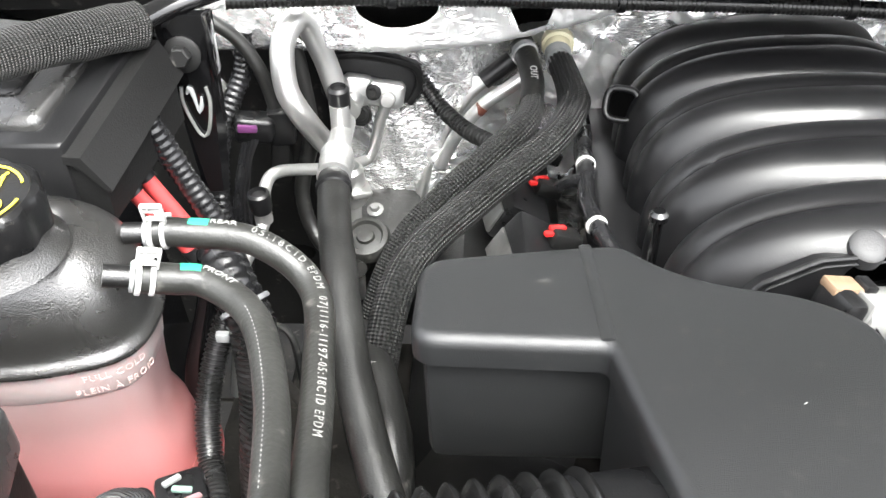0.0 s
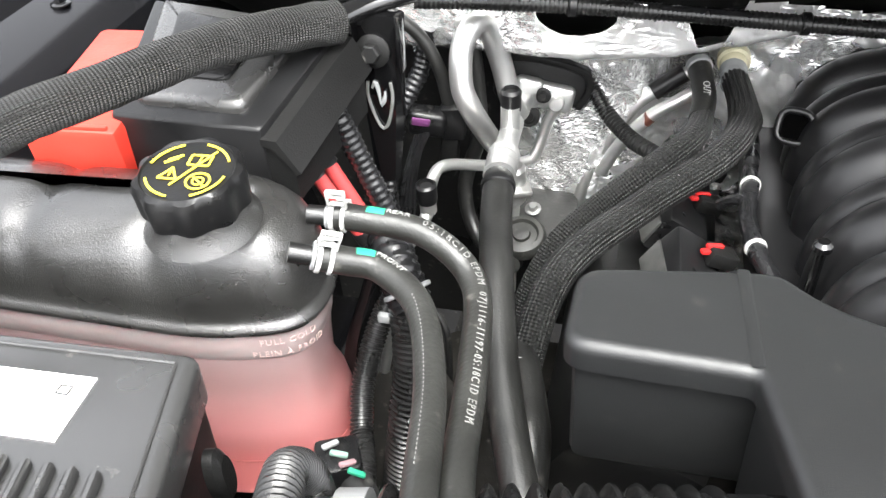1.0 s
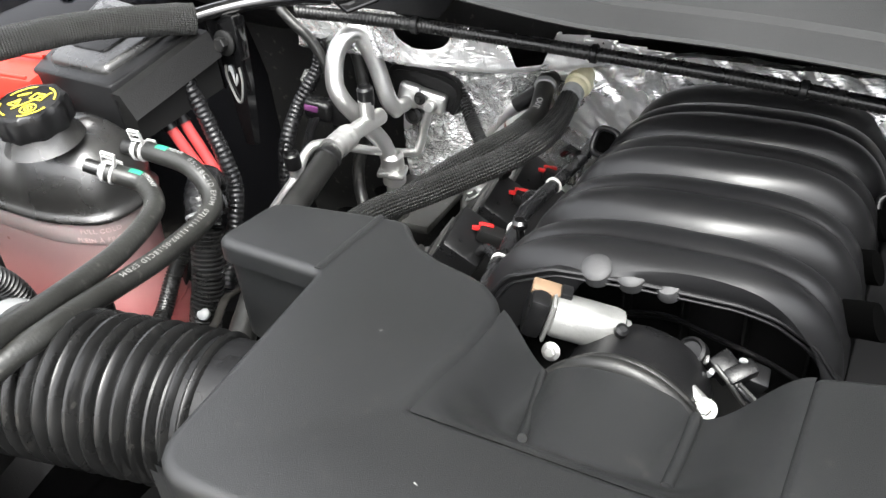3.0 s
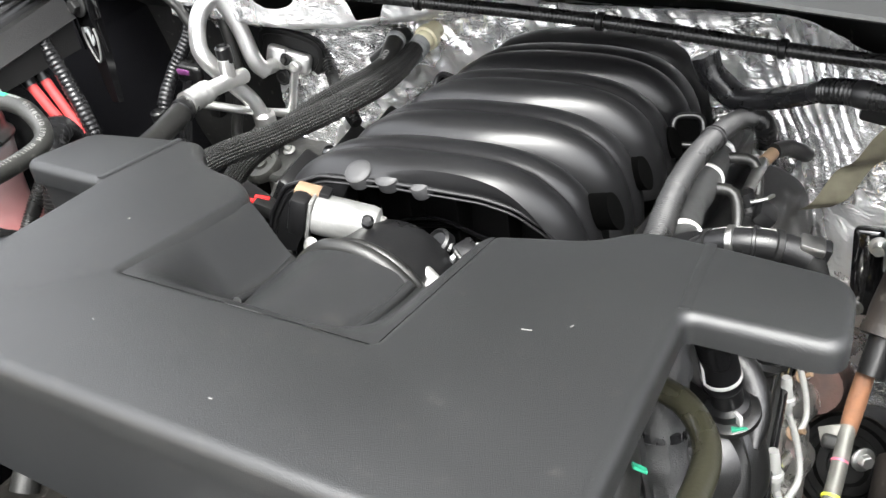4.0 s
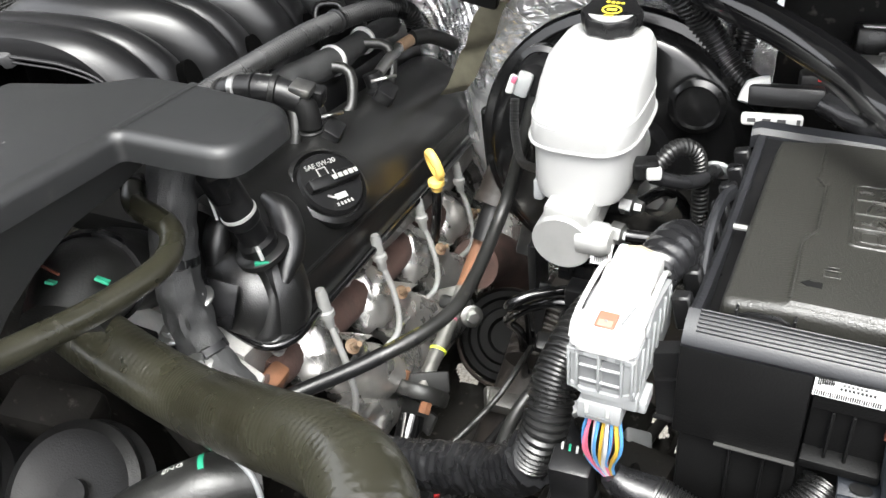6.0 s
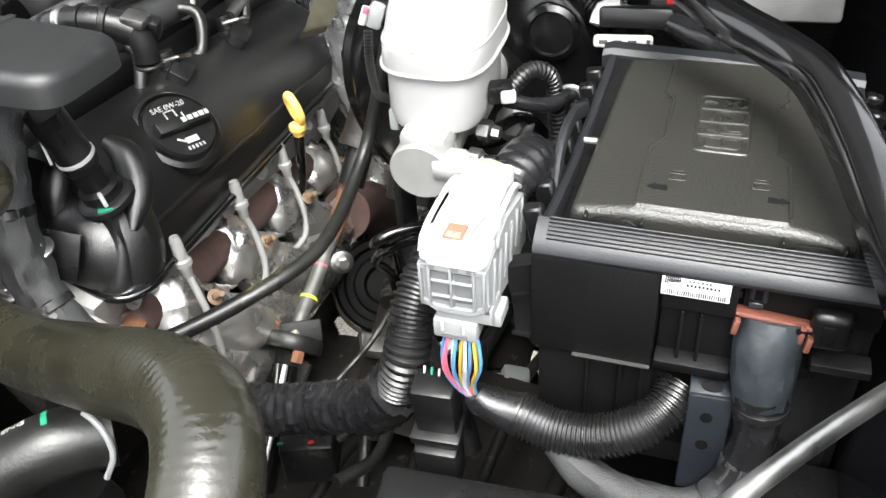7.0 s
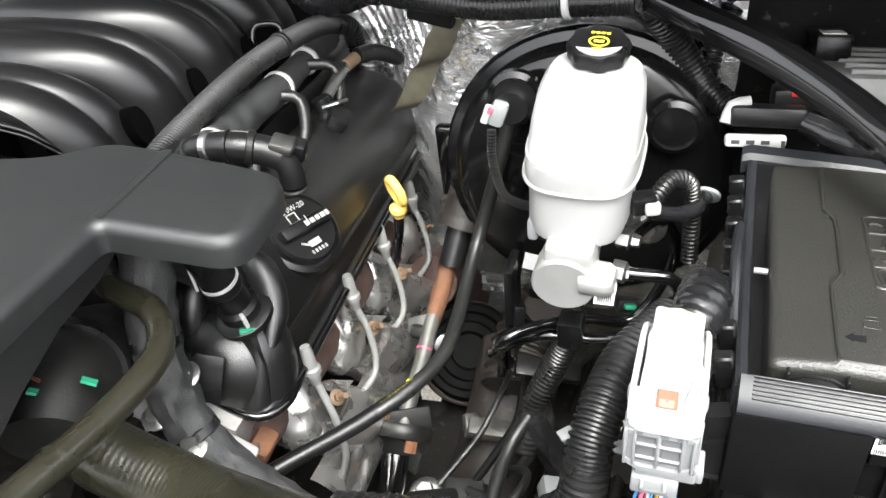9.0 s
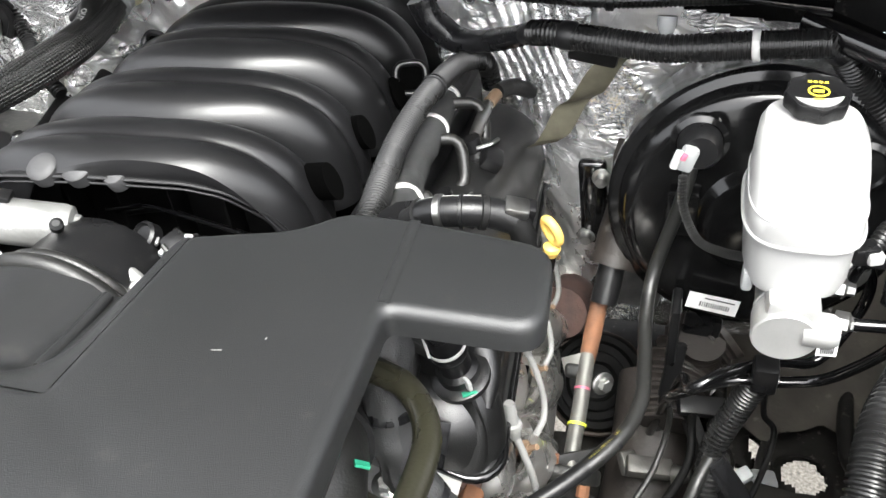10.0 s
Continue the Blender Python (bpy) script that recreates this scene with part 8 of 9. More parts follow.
part("back_boot", Geo().tube([(0.985, 0.415, 1.185), (0.990, 0.440, 1.188), (0.992, 0.470, 1.170), (0.988, 0.49, 1.14)], [0.014, 0.017, 0.0175, 0.016], seg=20, ripple=(0.007, 0.0008), wobble=0.1), TAPE, gc, "taped cable boot")
part("lower_harness", Geo().tube([(0.982, 0.339, 1.080), (0.989, 0.3395, 1.073), (1.002, 0.3400, 1.068), (1.018, 0.3390, 1.066)], [0.008, 0.0115, 0.0135, 0.0135], seg=16, wobble=0.12), TAPE, gc, "taped harness")
HN = [(1.010, 0.3400, 1.067), (1.035, 0.3370, 1.062), (1.062, 0.3370, 1.064), (1.085, 0.3430, 1.072), (1.100, 0.3540, 1.082), (1.107, 0.3680, 1.090)]
part("conduit", Geo().tube(HN, 0.0135, seg=24, ripple=(0.0031, 0.0010)), CORR, gc, "corrugated harness conduit")

BU = [(0.72, 0.39, 0.93), (0.816, 0.383, 0.964), (0.865, 0.376, 0.990), (0.897, 0.365, 1.012), (0.922, 0.356, 1.050), (0.931, 0.356, 1.085), (0.934, 0.380, 1.118), (0.945, 0.430, 1.134), (0.97, 0.49, 1.125)]
bu = thing("main_harness", (0.85, 0.38, 0.9), "thick black harness, taped then corrugated, rising beside the connector", "harness")
part("taped_part", Geo().tube(BU[:5], 0.0205, seg=28, ripple=(0.011, 0.0007), wobble=0.14), TAPE, bu, "tape-wrapped part")
part("conduit", Geo().tube(BU[4:], 0.0150, seg=18, ripple=(0.0052, 0.0013)), CORR, bu, "corrugated part")
bc = thing("black_connector", (0.957, 0.335, 1.02), "black multi-pin connector hanging on a black bracket", "connector")
part("body", Geo().box((0.957, 0.338, 1.062), (0.028, 0.022, 0.05), rot=turn(8, 0, 4), r=0.003), BLACK, bc)
part("collar", Geo().box((0.957, 0.336, 1.040), (0.034, 0.026, 0.008), rot=turn(8, 0, 4), r=0.002), BLACK, bc)
part("foot", Geo().box((0.958, 0.332, 1.015), (0.030, 0.022, 0.04), rot=turn(8, 0, 4), r=0.003), BLACK, bc)
for k in range(4):
    part("pin_wire", Geo().tube([(0.949 + 0.005 * k, 0.340, 1.086), (0.949 + 0.005 * k, 0.342, 1.092)], 0.0009, seg=6), (WHTW, GREEN, WHTW, GREEN)[k], bc)

lw = thing("lower_wiring", (0.83, 0.58, 0.85), "tangle of black leads, brackets and grey plugs below the master cylinder", "wiring")
part("plug", Geo().box((0.926, 0.652, 0.980), (0.022, 0.016, 0.014), rot=turn(-20, 10, 20), r=0.003), DARK, lw)
part("seal", Geo().box((0.930, 0.645, 0.984), (0.012, 0.006, 0.006), rot=turn(-20, 10, 20), r=0.002), GREEN, lw, "green seal")
part("plug", Geo().box((0.885, 0.558, 0.880), (0.020, 0.014, 0.012), rot=turn(10, -10, 40), r=0.003), PALEGREY, lw, "grey plug")
part("bracket", Geo().box((0.809, 0.655, 0.90), (0.018, 0.010, 0.085), rot=turn(-18, 10, 12), r=0.003), BLACK, lw)
part("bracket", Geo().box((0.852, 0.635, 0.885), (0.070, 0.022, 0.012), rot=turn(20, 12, 14), r=0.003), BLACK, lw)
part("bracket", Geo().box((0.845, 0.60, 0.865), (0.012, 0.080, 0.030), rot=turn(12, 0, 24), r=0.003), DARK, lw)
for k in range(4):
    x = 0.800 + 0.034 * k
    part("lead", Geo().tube([(x - 0.03, 0.50 + 0.012 * (k % 3), 0.84), (x, 0.555 + 0.01 * (k % 2), 0.865 + 0.012 * (k % 3)), (x + 0.012 * (1 - k % 3), 0.61, 0.88 + 0.01 * (k % 2)), (x + 0.01, 0.675, 0.86 - 0.02 * (k % 2)), (x + 0.02, 0.76, 0.80)], 0.0032 + 0.0012 * (k % 3), seg=10, wobble=0.1), (RUBBER, VOID)[k % 2], lw)
part("wire_loop", Geo().tube([(0.818, 0.655, 0.850), (0.822, 0.645, 0.864), (0.831, 0.640, 0.868), (0.846, 0.635, 0.860), (0.850, 0.625, 0.835)], 0.0042, seg=10), GLOSS, lw)
part("bare_block", Geo().box((0.797, 0.598, 0.815), (0.050, 0.022, 0.018), rot=turn(12, 8, 10), r=0.004), mat("dirty_bare_metal", (0.075, 0.072, 0.067), 0.5, metal=0.5, grain=(200, 0.5), blotch=(50, 0.5)), lw, "dirty bare metal joint")
part("bare_block", Geo().box((0.775, 0.602, 0.812), (0.020, 0.026, 0.012), rot=turn(30, 20, 35), r=0.003), bpy.data.materials["dirty_bare_metal"], lw)
part("bare_block", Geo().lathe([(0.010, 0), (0.011, 0.003), (0.009, 0.012), (0.006, 0.020)], (0.822, 0.594, 0.816), (0.9, -0.1, 0.2), 16), bpy.data.materials["dirty_bare_metal"], lw)

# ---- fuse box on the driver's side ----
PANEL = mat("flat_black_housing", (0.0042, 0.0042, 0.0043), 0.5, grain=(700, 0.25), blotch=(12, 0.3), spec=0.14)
rfb = thing("fuse_block", (1.10, 0.5, 1.0), "black underhood fuse block with a stippled lid and slate tray", "fuse block")
def fz(x, y):
    crown = 0.0035 * max(0.0, abs(x - 1.109) - 0.044) / 0.028
    return 1.2022 - 0.126 * (y - 0.395) - crown


LM2 = mat("stippled_lid_plastic", (0.020, 0.0196, 0.0172), 0.36, grain=(700, 0.45), blotch=(12, 0.12), spec=0.6, rough_var=0.04)
LX0, LX1, LY0, LY1 = 1.0300, 1.1880, 0.3890, 0.6390


def lid_point(u, v):
    """The lid with its rounded border: the outer tenth of the sheet turns down into the side walls."""
    def edge(w):
        if w < 0.1:
            return 0.0, (0.1 - w) / 0.1
        if w > 0.9:
            return 1.0, (w - 0.9) / 0.1
        return (w - 0.1) / 0.8, 0.0
    a, da = edge(u)
    b, db = edge(v)
    r = 0.0065
    x, y = LX0 + r + (LX1 - LX0 - 2 * r) * a, LY0 + r + (LY1 - LY0 - 2 * r) * b
    z = fz(x, y)
    sx, sy = (-1 if u < 0.5 else 1), (-1 if v < 0.5 else 1)
    d = min(1.0, math.hypot(da, db))
    if d > 0:
        ux, uy = sx * da / math.hypot(da, db), sy * db / math.hypot(da, db)
        if d <= 0.6:
            an = d / 0.6 * math.pi / 2
            x, y, z = x + ux * r * math.sin(an), y + uy * r * math.sin(an), z - r * (1 - math.cos(an))
        else:
            x, y, z = x + ux * (r + 0.0015 * (d - 0.6)), y + uy * (r + 0.0015 * (d - 0.6)), z - r - 0.026 * (d - 0.6) / 0.4
    # the middle field stands a little proud between two kinked lines
    left = 1.0665 + (0.007 if 0.480 < y < 0.556 else 0.0)
    right = 1.1505 - (0.007 if 0.480 < y < 0.560 else 0.0)
    if d == 0:
        z += 0.0016 * sstep(left - 0.0006, left + 0.0010, x) * sstep(right + 0.0006, right - 0.0010, x)
    return (x, y, z)


lid = part("lid", Geo().grid(lid_point, 150, 120), LM2, rfb, "stippled black lid with moulded symbols", angle=50)
for pts in ([(1.0655, 0.616), (1.0655, 0.566), (1.0725, 0.552), (1.0735, 0.486), (1.0660, 0.468), (1.0670, 0.398)], [(1.1510, 0.616), (1.1505, 0.570), (1.1435, 0.554), (1.1432, 0.479), (1.1515, 0.463), (1.1515, 0.398)]):
    g = Geo()
    for p, q in zip(pts, pts[1:]):
        g.tube([(p[0], p[1], fz(*p) + 0.0013), (q[0], q[1], fz(*q) + 0.0013)], 0.0011, seg=6, step=0.02)
    part("moulded_line", g, LM2, lid)
EM = lambda x, y: fz(x, y) + 0.0016
g = Geo().loft([[(x, y, EM(x, y) + dz) for x, y in round_poly([(1.0930 + i, 0.4730 + i), (1.1259 - i, 0.4730 + i), (1.1254 - i, 0.5640 - i), (1.0900 + i, 0.5620 - i)], 0.005, 3)] for i, dz in ((-0.0012, 0.0), (-0.0004, 0.0009), (0.0006, 0.0009), (0.0014, 0.0001))], caps=False)
part("emblem_border", g, LM2, lid, "raised border of the symbol panel")
g = slab(Geo(), round_poly([(1.0936, 0.4738), (1.1252, 0.4738), (1.1248, 0.5632), (1.0908, 0.5612)], 0.004, 3), lambda x, y: EM(x, y) + 0.0003, 0.001, 0.0002, 1)
part("emblem_panel", g, mat("smooth_lid_plastic", (0.024, 0.0235, 0.021), 0.28, grain=(300, 0.1), spec=1.0), lid, "glossy moulded symbol panel")
g = Geo()


def lid_lines(pts, r=0.0009):
    g.tube([(x, y, EM(x, y) + 0.0005) for x, y in pts], r, seg=6, step=0.003)


for y in (0.4965, 0.5170, 0.5385):  # four fields with moulded warning pictures
    lid_lines([(1.0935, y), (1.1255, y + 0.0006)], 0.0007)
for x in (1.0990, 1.1100):  # open book
    lid_lines([(x, 0.4785), (x + 0.0100, 0.4788), (x + 0.0102, 0.4915), (x + 0.0002, 0.4912), (x, 0.4785)])
lid_lines([(1.0965, 0.4765), (1.0965, 0.4935), (1.1225, 0.4940), (1.1225, 0.4768)], 0.0007)
lid_lines([(1.0980, 0.5030), (1.1010, 0.5050), (1.1040, 0.5025), (1.1075, 0.5130), (1.1130, 0.5050), (1.1200, 0.5055), (1.1210, 0.5015), (1.1080, 0.5005)], 0.0010)
lid_lines([(1.1005, 0.5215), (1.1035, 0.5330), (1.1085, 0.5355), (1.1150, 0.5350), (1.1195, 0.5320), (1.1215, 0.5220)], 0.0010)
lid_lines([(1.1070, 0.5240), (1.1100, 0.5300), (1.1140, 0.5250)], 0.0009)
lid_lines([(1.0945, 0.5500), (1.0985, 0.5520), (1.1030, 0.5500)], 0.0010)
lid_lines([(1.1080, 0.5450), (1.1180, 0.5570)], 0.0010)
lid_lines([(1.1085, 0.5560), (1.1130, 0.5520), (1.1190, 0.5450), (1.1230, 0.5490)], 0.0010)
part("emblem_relief", g, LM2, lid, "raised warning pictures")
for (x, y, tz) in ((1.0866, 0.4316, 1), (1.1346, 0.4324, -1)):
    z = fz(x, y) + 0.0018
    g = Geo()
    for dx, dy, sx, sy in ((0, -0.002, 0.0095, 0.0016), (0, 0.0045, 0.0095, 0.0012), (-0.0042, 0.001, 0.0012, 0.0075), (0.0042, 0.001, 0.0012, 0.0075), (0, 0.0075, 0.0060, 0.0010)):
        g.box((x + dx, y + dy, z), (sx, sy, 0.0009), rot=turn(-7, 0, 3), r=0.0002, seg=1)
    part("lock_mark", g, LM2, lid, "moulded padlock sign")
    ax, ay = x - 0.0095 * tz, y - 0.0145
    g = Geo().loft([[(ax + tz * px_, ay + py_, fz(ax, ay) + h) for px_, py_ in ((-0.0065, 0.0), (-0.0015, 0.0045), (-0.0015, 0.0025), (0.0055, 0.0030), (0.0055, -0.0030), (-0.0015, -0.0025), (-0.0015, -0.0040))] for h in (0.0012, 0.0020)])
    part("arrow_mark", g, BLACK, lid, "dark arrow mark")
for x in (1.0560, 1.1640):
    y = 0.3905
    part("latch", Geo().box((x, y - 0.003, 1.1870), (0.026, 0.008, 0.010), r=0.002), BLACK, rfb)
    part("latch_loop", Geo().tube([(x - 0.0125, y - 0.007, 1.188), (x - 0.0120, y - 0.0085, 1.1985), (x + 0.0120, y - 0.0085, 1.1985), (x + 0.0125, y - 0.007, 1.188)], 0.0014, seg=6), BLACK, rfb)
    for dx in (-0.0155, 0.0165):
        part("latch_post", Geo().box((x + dx, y - 0.006, 1.190), (0.0020, 0.006, 0.020), r=0.0006, seg=1), BLACK, rfb)
# slate tray round the lid: ribbed front bar, rear bar and two sides with clips
tray = part("tray_front", Geo().loft([[(x, 0.3810, 1.1950), (x, 0.3760, 1.1998), (x, 0.3710, 1.1980), (x, 0.3640, 1.1935), (x, 0.3600, 1.1895), (x, 0.3590, 1.1860), (x, 0.3605, 1.1825), (x, 0.3650, 1.1815), (x, 0.3810, 1.1830)] for x in (1.0150, 1.0185, 1.0220, 1.12, 1.2000, 1.2040, 1.2065)]), NAVY, rfb, "slate plastic tray front with fine ribs", angle=35)
for k in range(6):
    y, z = 0.3750 - 0.0022 * k, 1.2002 - 0.0013 * k
    part("front_rib", Geo().box((1.111, y, z), (0.178, 0.0011, 0.0030), rot=turn(30, 0, 0), r=0.0003, seg=1), NAVY, tray)
TRL = mat("dark_slate_plastic", (0.013, 0.0135, 0.0155), 0.42, grain=(500, 0.3), blotch=(15, 0.2))
rear = part("tray_rear", Geo().loft([[(x, 0.640 + e, 1.158), (x, 0.640 + e, 1.169), (x, 0.645 + e, 1.1725), (x, 0.657 + e, 1.1725), (x, 0.660 + e, 1.169), (x, 0.660 + e, 1.158)] for x, e in ((1.008, -0.004), (1.014, 0.0), (1.10, -0.004), (1.18, -0.014), (1.205, -0.018))]), NAVY, rfb, "slate plastic tray rear", angle=35)
for sx, x0 in ((-1, 1.0165), (1, 1.2010)):
    part("tray_side", Geo().loft([[(x0 - 0.0035, y, z - 0.026), (x0 - 0.0035, y, z - 0.002), (x0 - 0.001, y, z), (x0 + 0.003, y, z), (x0 + 0.004, y, z - 0.002), (x0 + 0.004, y, z - 0.026)] for y, z in ((0.377, 1.1900), (0.420, 1.1810), (0.480, 1.1730), (0.560, 1.1690), (0.644, 1.1690))]), TRL, rfb, "slate plastic tray side", angle=35)
    for k in range(8):
        y = 0.402 + 0.030 * k
        z = 1.186 - 0.08 * (y - 0.40)
        part("side_clip", Geo().box((x0 + 0.0085 * sx, y, z - 0.012), (0.012, 0.010, 0.026), rot=turn(0, 12 * sx, 0), r=0.0015, seg=1), BLACK, rfb)
        part("side_slot", Geo().box((x0 + 0.0100 * sx, y + 0.013, z - 0.018), (0.010, 0.004, 0.012), r=0.001, seg=1), TRL, rfb)
    part("side_lever", Geo().tube([(x0 + 0.006 * sx, 0.440, 1.172), (x0 + 0.008 * sx, 0.470, 1.187), (x0 + 0.008 * sx, 0.510, 1.186), (x0 + 0.006 * sx, 0.545, 1.172)], 0.0038, seg=10, flat=1.6), TRL, rfb, "slate side lever")
    part("lever_pin", Geo().lathe([(0.0022, 0), (0.0022, 0.009)], (x0 + 0.004, 0.490, 1.181), (1, 0, 0), 12), THROT, rfb, "steel lever pin")
part("body", Geo().box((1.110, 0.510, 1.085), (0.190, 0.270, 0.165), r=0.008), BLACK, rfb)
# front wall of the housing, panel by panel
def face(name, x0, x1, z0, z1, y, m, r=0.0012, deep=0.012, label=""):
    return part(name, Geo().box(((x0 + x1) / 2, y + deep / 2, (z0 + z1) / 2), (x1 - x0, deep, z1 - z0), r=r, seg=2), m, rfb, label)


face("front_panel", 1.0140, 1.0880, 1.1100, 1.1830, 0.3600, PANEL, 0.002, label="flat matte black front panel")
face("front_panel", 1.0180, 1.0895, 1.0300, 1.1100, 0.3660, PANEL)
part("panel_edge", Geo().box((1.064, 0.3590, 1.1100), (0.047, 0.0030, 0.0008), r=0), mat("thin_grey_edge", (0.035, 0.035, 0.034), 0.45), rfb, "scuffed panel edge")
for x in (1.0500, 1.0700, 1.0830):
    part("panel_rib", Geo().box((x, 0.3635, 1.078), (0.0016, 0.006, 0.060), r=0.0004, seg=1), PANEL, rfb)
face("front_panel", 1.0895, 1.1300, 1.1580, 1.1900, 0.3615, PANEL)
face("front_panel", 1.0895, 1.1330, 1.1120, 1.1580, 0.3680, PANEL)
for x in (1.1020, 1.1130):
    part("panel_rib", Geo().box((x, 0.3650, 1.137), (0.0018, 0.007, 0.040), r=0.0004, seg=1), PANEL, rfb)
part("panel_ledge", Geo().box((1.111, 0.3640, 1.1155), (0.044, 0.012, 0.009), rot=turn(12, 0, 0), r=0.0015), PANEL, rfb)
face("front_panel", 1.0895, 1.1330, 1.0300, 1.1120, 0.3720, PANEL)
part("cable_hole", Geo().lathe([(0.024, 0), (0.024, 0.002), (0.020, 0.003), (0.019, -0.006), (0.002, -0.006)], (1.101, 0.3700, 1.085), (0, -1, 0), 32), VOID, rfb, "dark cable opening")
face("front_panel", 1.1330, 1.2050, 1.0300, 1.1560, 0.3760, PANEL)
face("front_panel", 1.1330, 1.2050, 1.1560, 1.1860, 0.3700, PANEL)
for x, z, w, h in ((1.1370, 1.175, 0.003, 0.012), (1.1440, 1.174, 0.003, 0.012), (1.1400, 1.165, 0.008, 0.004), (1.1405, 1.178, 0.004, 0.003)):
    part("clip_detail", Geo().box((x, 0.3685, z), (w, 0.003, h), r=0.0005, seg=1), NAVY, rfb)
part("right_bracket", Geo().box((1.180, 0.3660, 1.158), (0.022, 0.012, 0.026), r=0.005, seg=3), BLACK, rfb)
part("bracket_hole", Geo().box((1.179, 0.3595, 1.158), (0.008, 0.002, 0.014), r=0.0008), VOID, rfb)
part("right_ledge", Geo().box((1.190, 0.3660, 1.133), (0.032, 0.014, 0.006), r=0.001), BLACK, rfb)
g = Geo().loft([[(0.996, y, 1.160), (1.0140, y, 1.166), (1.0140, y, 1.104), (1.0020, y, 1.106), (1.0000, y, 1.130)] for y in (0.372, 0.384)])
part("side_wedge", g, BLACK, rfb, "black ribbed guide beside the panel")
part("wedge_edge", Geo().box((1.007, 0.3705, 1.142), (0.014, 0.003, 0.0018), rot=turn(0, -20, 0), r=0), BLACK, rfb)
part("wedge_edge", Geo().box((1.007, 0.3705, 1.108), (0.014, 0.003, 0.0018), r=0), BLACK, rfb)
lb = part("label", Geo().box((1.1070, 0.3608, 1.1765), (0.0370, 0.0008, 0.0140), r=0), PAPER, rfb, "white paper label with black bars")
g = Geo()
rl_ = random.Random(3)
for k in range(30):
    g.box((1.0897 + 0.00115 * k, 0.3602, 1.1722), (0.0004 + 0.0004 * rl_.random(), 0.0005, 0.0034), r=0)
for k in range(34):
    g.box((1.0905 + 0.0011 * (k % 8), 0.3602, 1.1830 - 0.0011 * (k // 8)), (0.0010 * (0.4 + 0.7 * rl_.random()), 0.0005, 0.0010), r=0)
for k in range(9):
    g.box((1.1025 + 0.0021 * k, 0.3602, 1.1782), (0.0013, 0.0005, 0.0017), r=0)
for k in range(6):
    g.box((1.1035 + 0.0022 * k, 0.3602, 1.1812), (0.0013, 0.0005, 0.0010), r=0)
part("barcode", g, INK, lb)
ob = thing("power_cable", (1.15, 0.36, 1.0), "heavy taped power cable with an orange lock plate", "cable")
part("lock_plate", Geo().box((1.1505, 0.3660, 1.1595), (0.042, 0.010, 0.0034), rot=turn(-12, 5, 0), r=0.0015), ORANGE, ob, "orange lock plate")
for x, z in ((1.1310, 1.1550), (1.1700, 1.1500), (1.1655, 1.1560)):
    part("lock_arm", Geo().box((x, 0.3600, z), (0.0035, 0.006, 0.010), rot=turn(-10, 8, 0), r=0.001), ORANGE, ob)
part("lock_slot", Geo().box((1.1650, 0.3585, 1.1590), (0.006, 0.002, 0.003), r=0), VOID, ob)
part("head", Geo().tube([(1.150, 0.3700, 1.156), (1.150, 0.3620, 1.140), (1.151, 0.3560, 1.122), (1.152, 0.3530, 1.108)], [0.0170, 0.0182, 0.0182, 0.0160], seg=32, step=0.003, wobble=0.10), mat("blue_grey_tape", (0.019, 0.023, 0.027), 0.42, grain=(120, 0.8), blotch=(60, 0.35)), ob, "blue-grey taped head")
part("sleeve", Geo().tube([(1.1515, 0.354, 1.114), (1.153, 0.351, 1.098), (1.153, 0.3485, 1.082), (1.151, 0.346, 1.068), (1.148, 0.343, 1.056)], [0.0165, 0.0140, 0.0128, 0.0122, 0.0116], seg=28, step=0.003, wobble=0.16), TAPE, ob, "glossy taped sleeve")
part("sleeve_fold", ring_at([(1.1515, 0.354, 1.114), (1.153, 0.351, 1.098), (1.151, 0.346, 1.068)], 0.012, 0.0150, 0.006), TAPE, ob)
part("cable", Geo().tube([(1.149, 0.344, 1.060), (1.144, 0.338, 1.045), (1.132, 0.331, 1.032), (1.112, 0.325, 1.027), (1.085, 0.322, 1.031), (1.060, 0.324, 1.040), (1.035, 0.335, 1.050)], [0.0125, 0.0105, 0.0105, 0.0125, 0.0125, 0.0115, 0.008], seg=18, wobble=0.16), CLOTHT, ob, "cloth-taped cable")
part("shiny_bend", Geo().tube([(1.148, 0.343, 1.057), (1.143, 0.337, 1.044), (1.134, 0.331, 1.034)], 0.0115, seg=16, wobble=0.18), TAPE, ob)
part("tie", Geo().tube([(1.1215, 0.330, 1.03), (1.121, 0.318, 1.041), (1.119, 0.306, 1.03), (1.119, 0.31, 1.015)], 0.0016, seg=6), BLACK, ob)
hb = thing("hole_bracket", (1.122, 0.34, 1.05), "slate steel bracket with three round holes", "bracket")
SLATE = mat("slate_bracket_paint", (0.009, 0.011, 0.015), 0.42, grain=(400, 0.3), blotch=(20, 0.2))
RB = turn(-5, 0, 2)
BC = Vector((1.1255, 0.3480, 1.0640))
part("plate", Geo().box(BC, (0.0255, 0.004, 0.080), rot=RB, r=0.0015), SLATE, hb)
part("top_flange", Geo().box(BC + RB @ Vector((0.0, 0.008, 0.0400)), (0.0255, 0.018, 0.004), rot=turn(14, 0, 2), r=0.0015), SLATE, hb)
part("side_flange", Geo().box(BC + RB @ Vector((0.0115, 0.009, 0.0)), (0.003, 0.018, 0.080), rot=RB, r=0.001), SLATE, hb)
for dz in (0.024, 0.001):
    part("hole", Geo().lathe([(0.0038, 0), (0.0038, 0.0005), (0.0030, 0.0006)], BC + RB @ Vector((-0.001, -0.0021, dz)), RB @ Vector((0, -1, 0)), 18), VOID, hb)
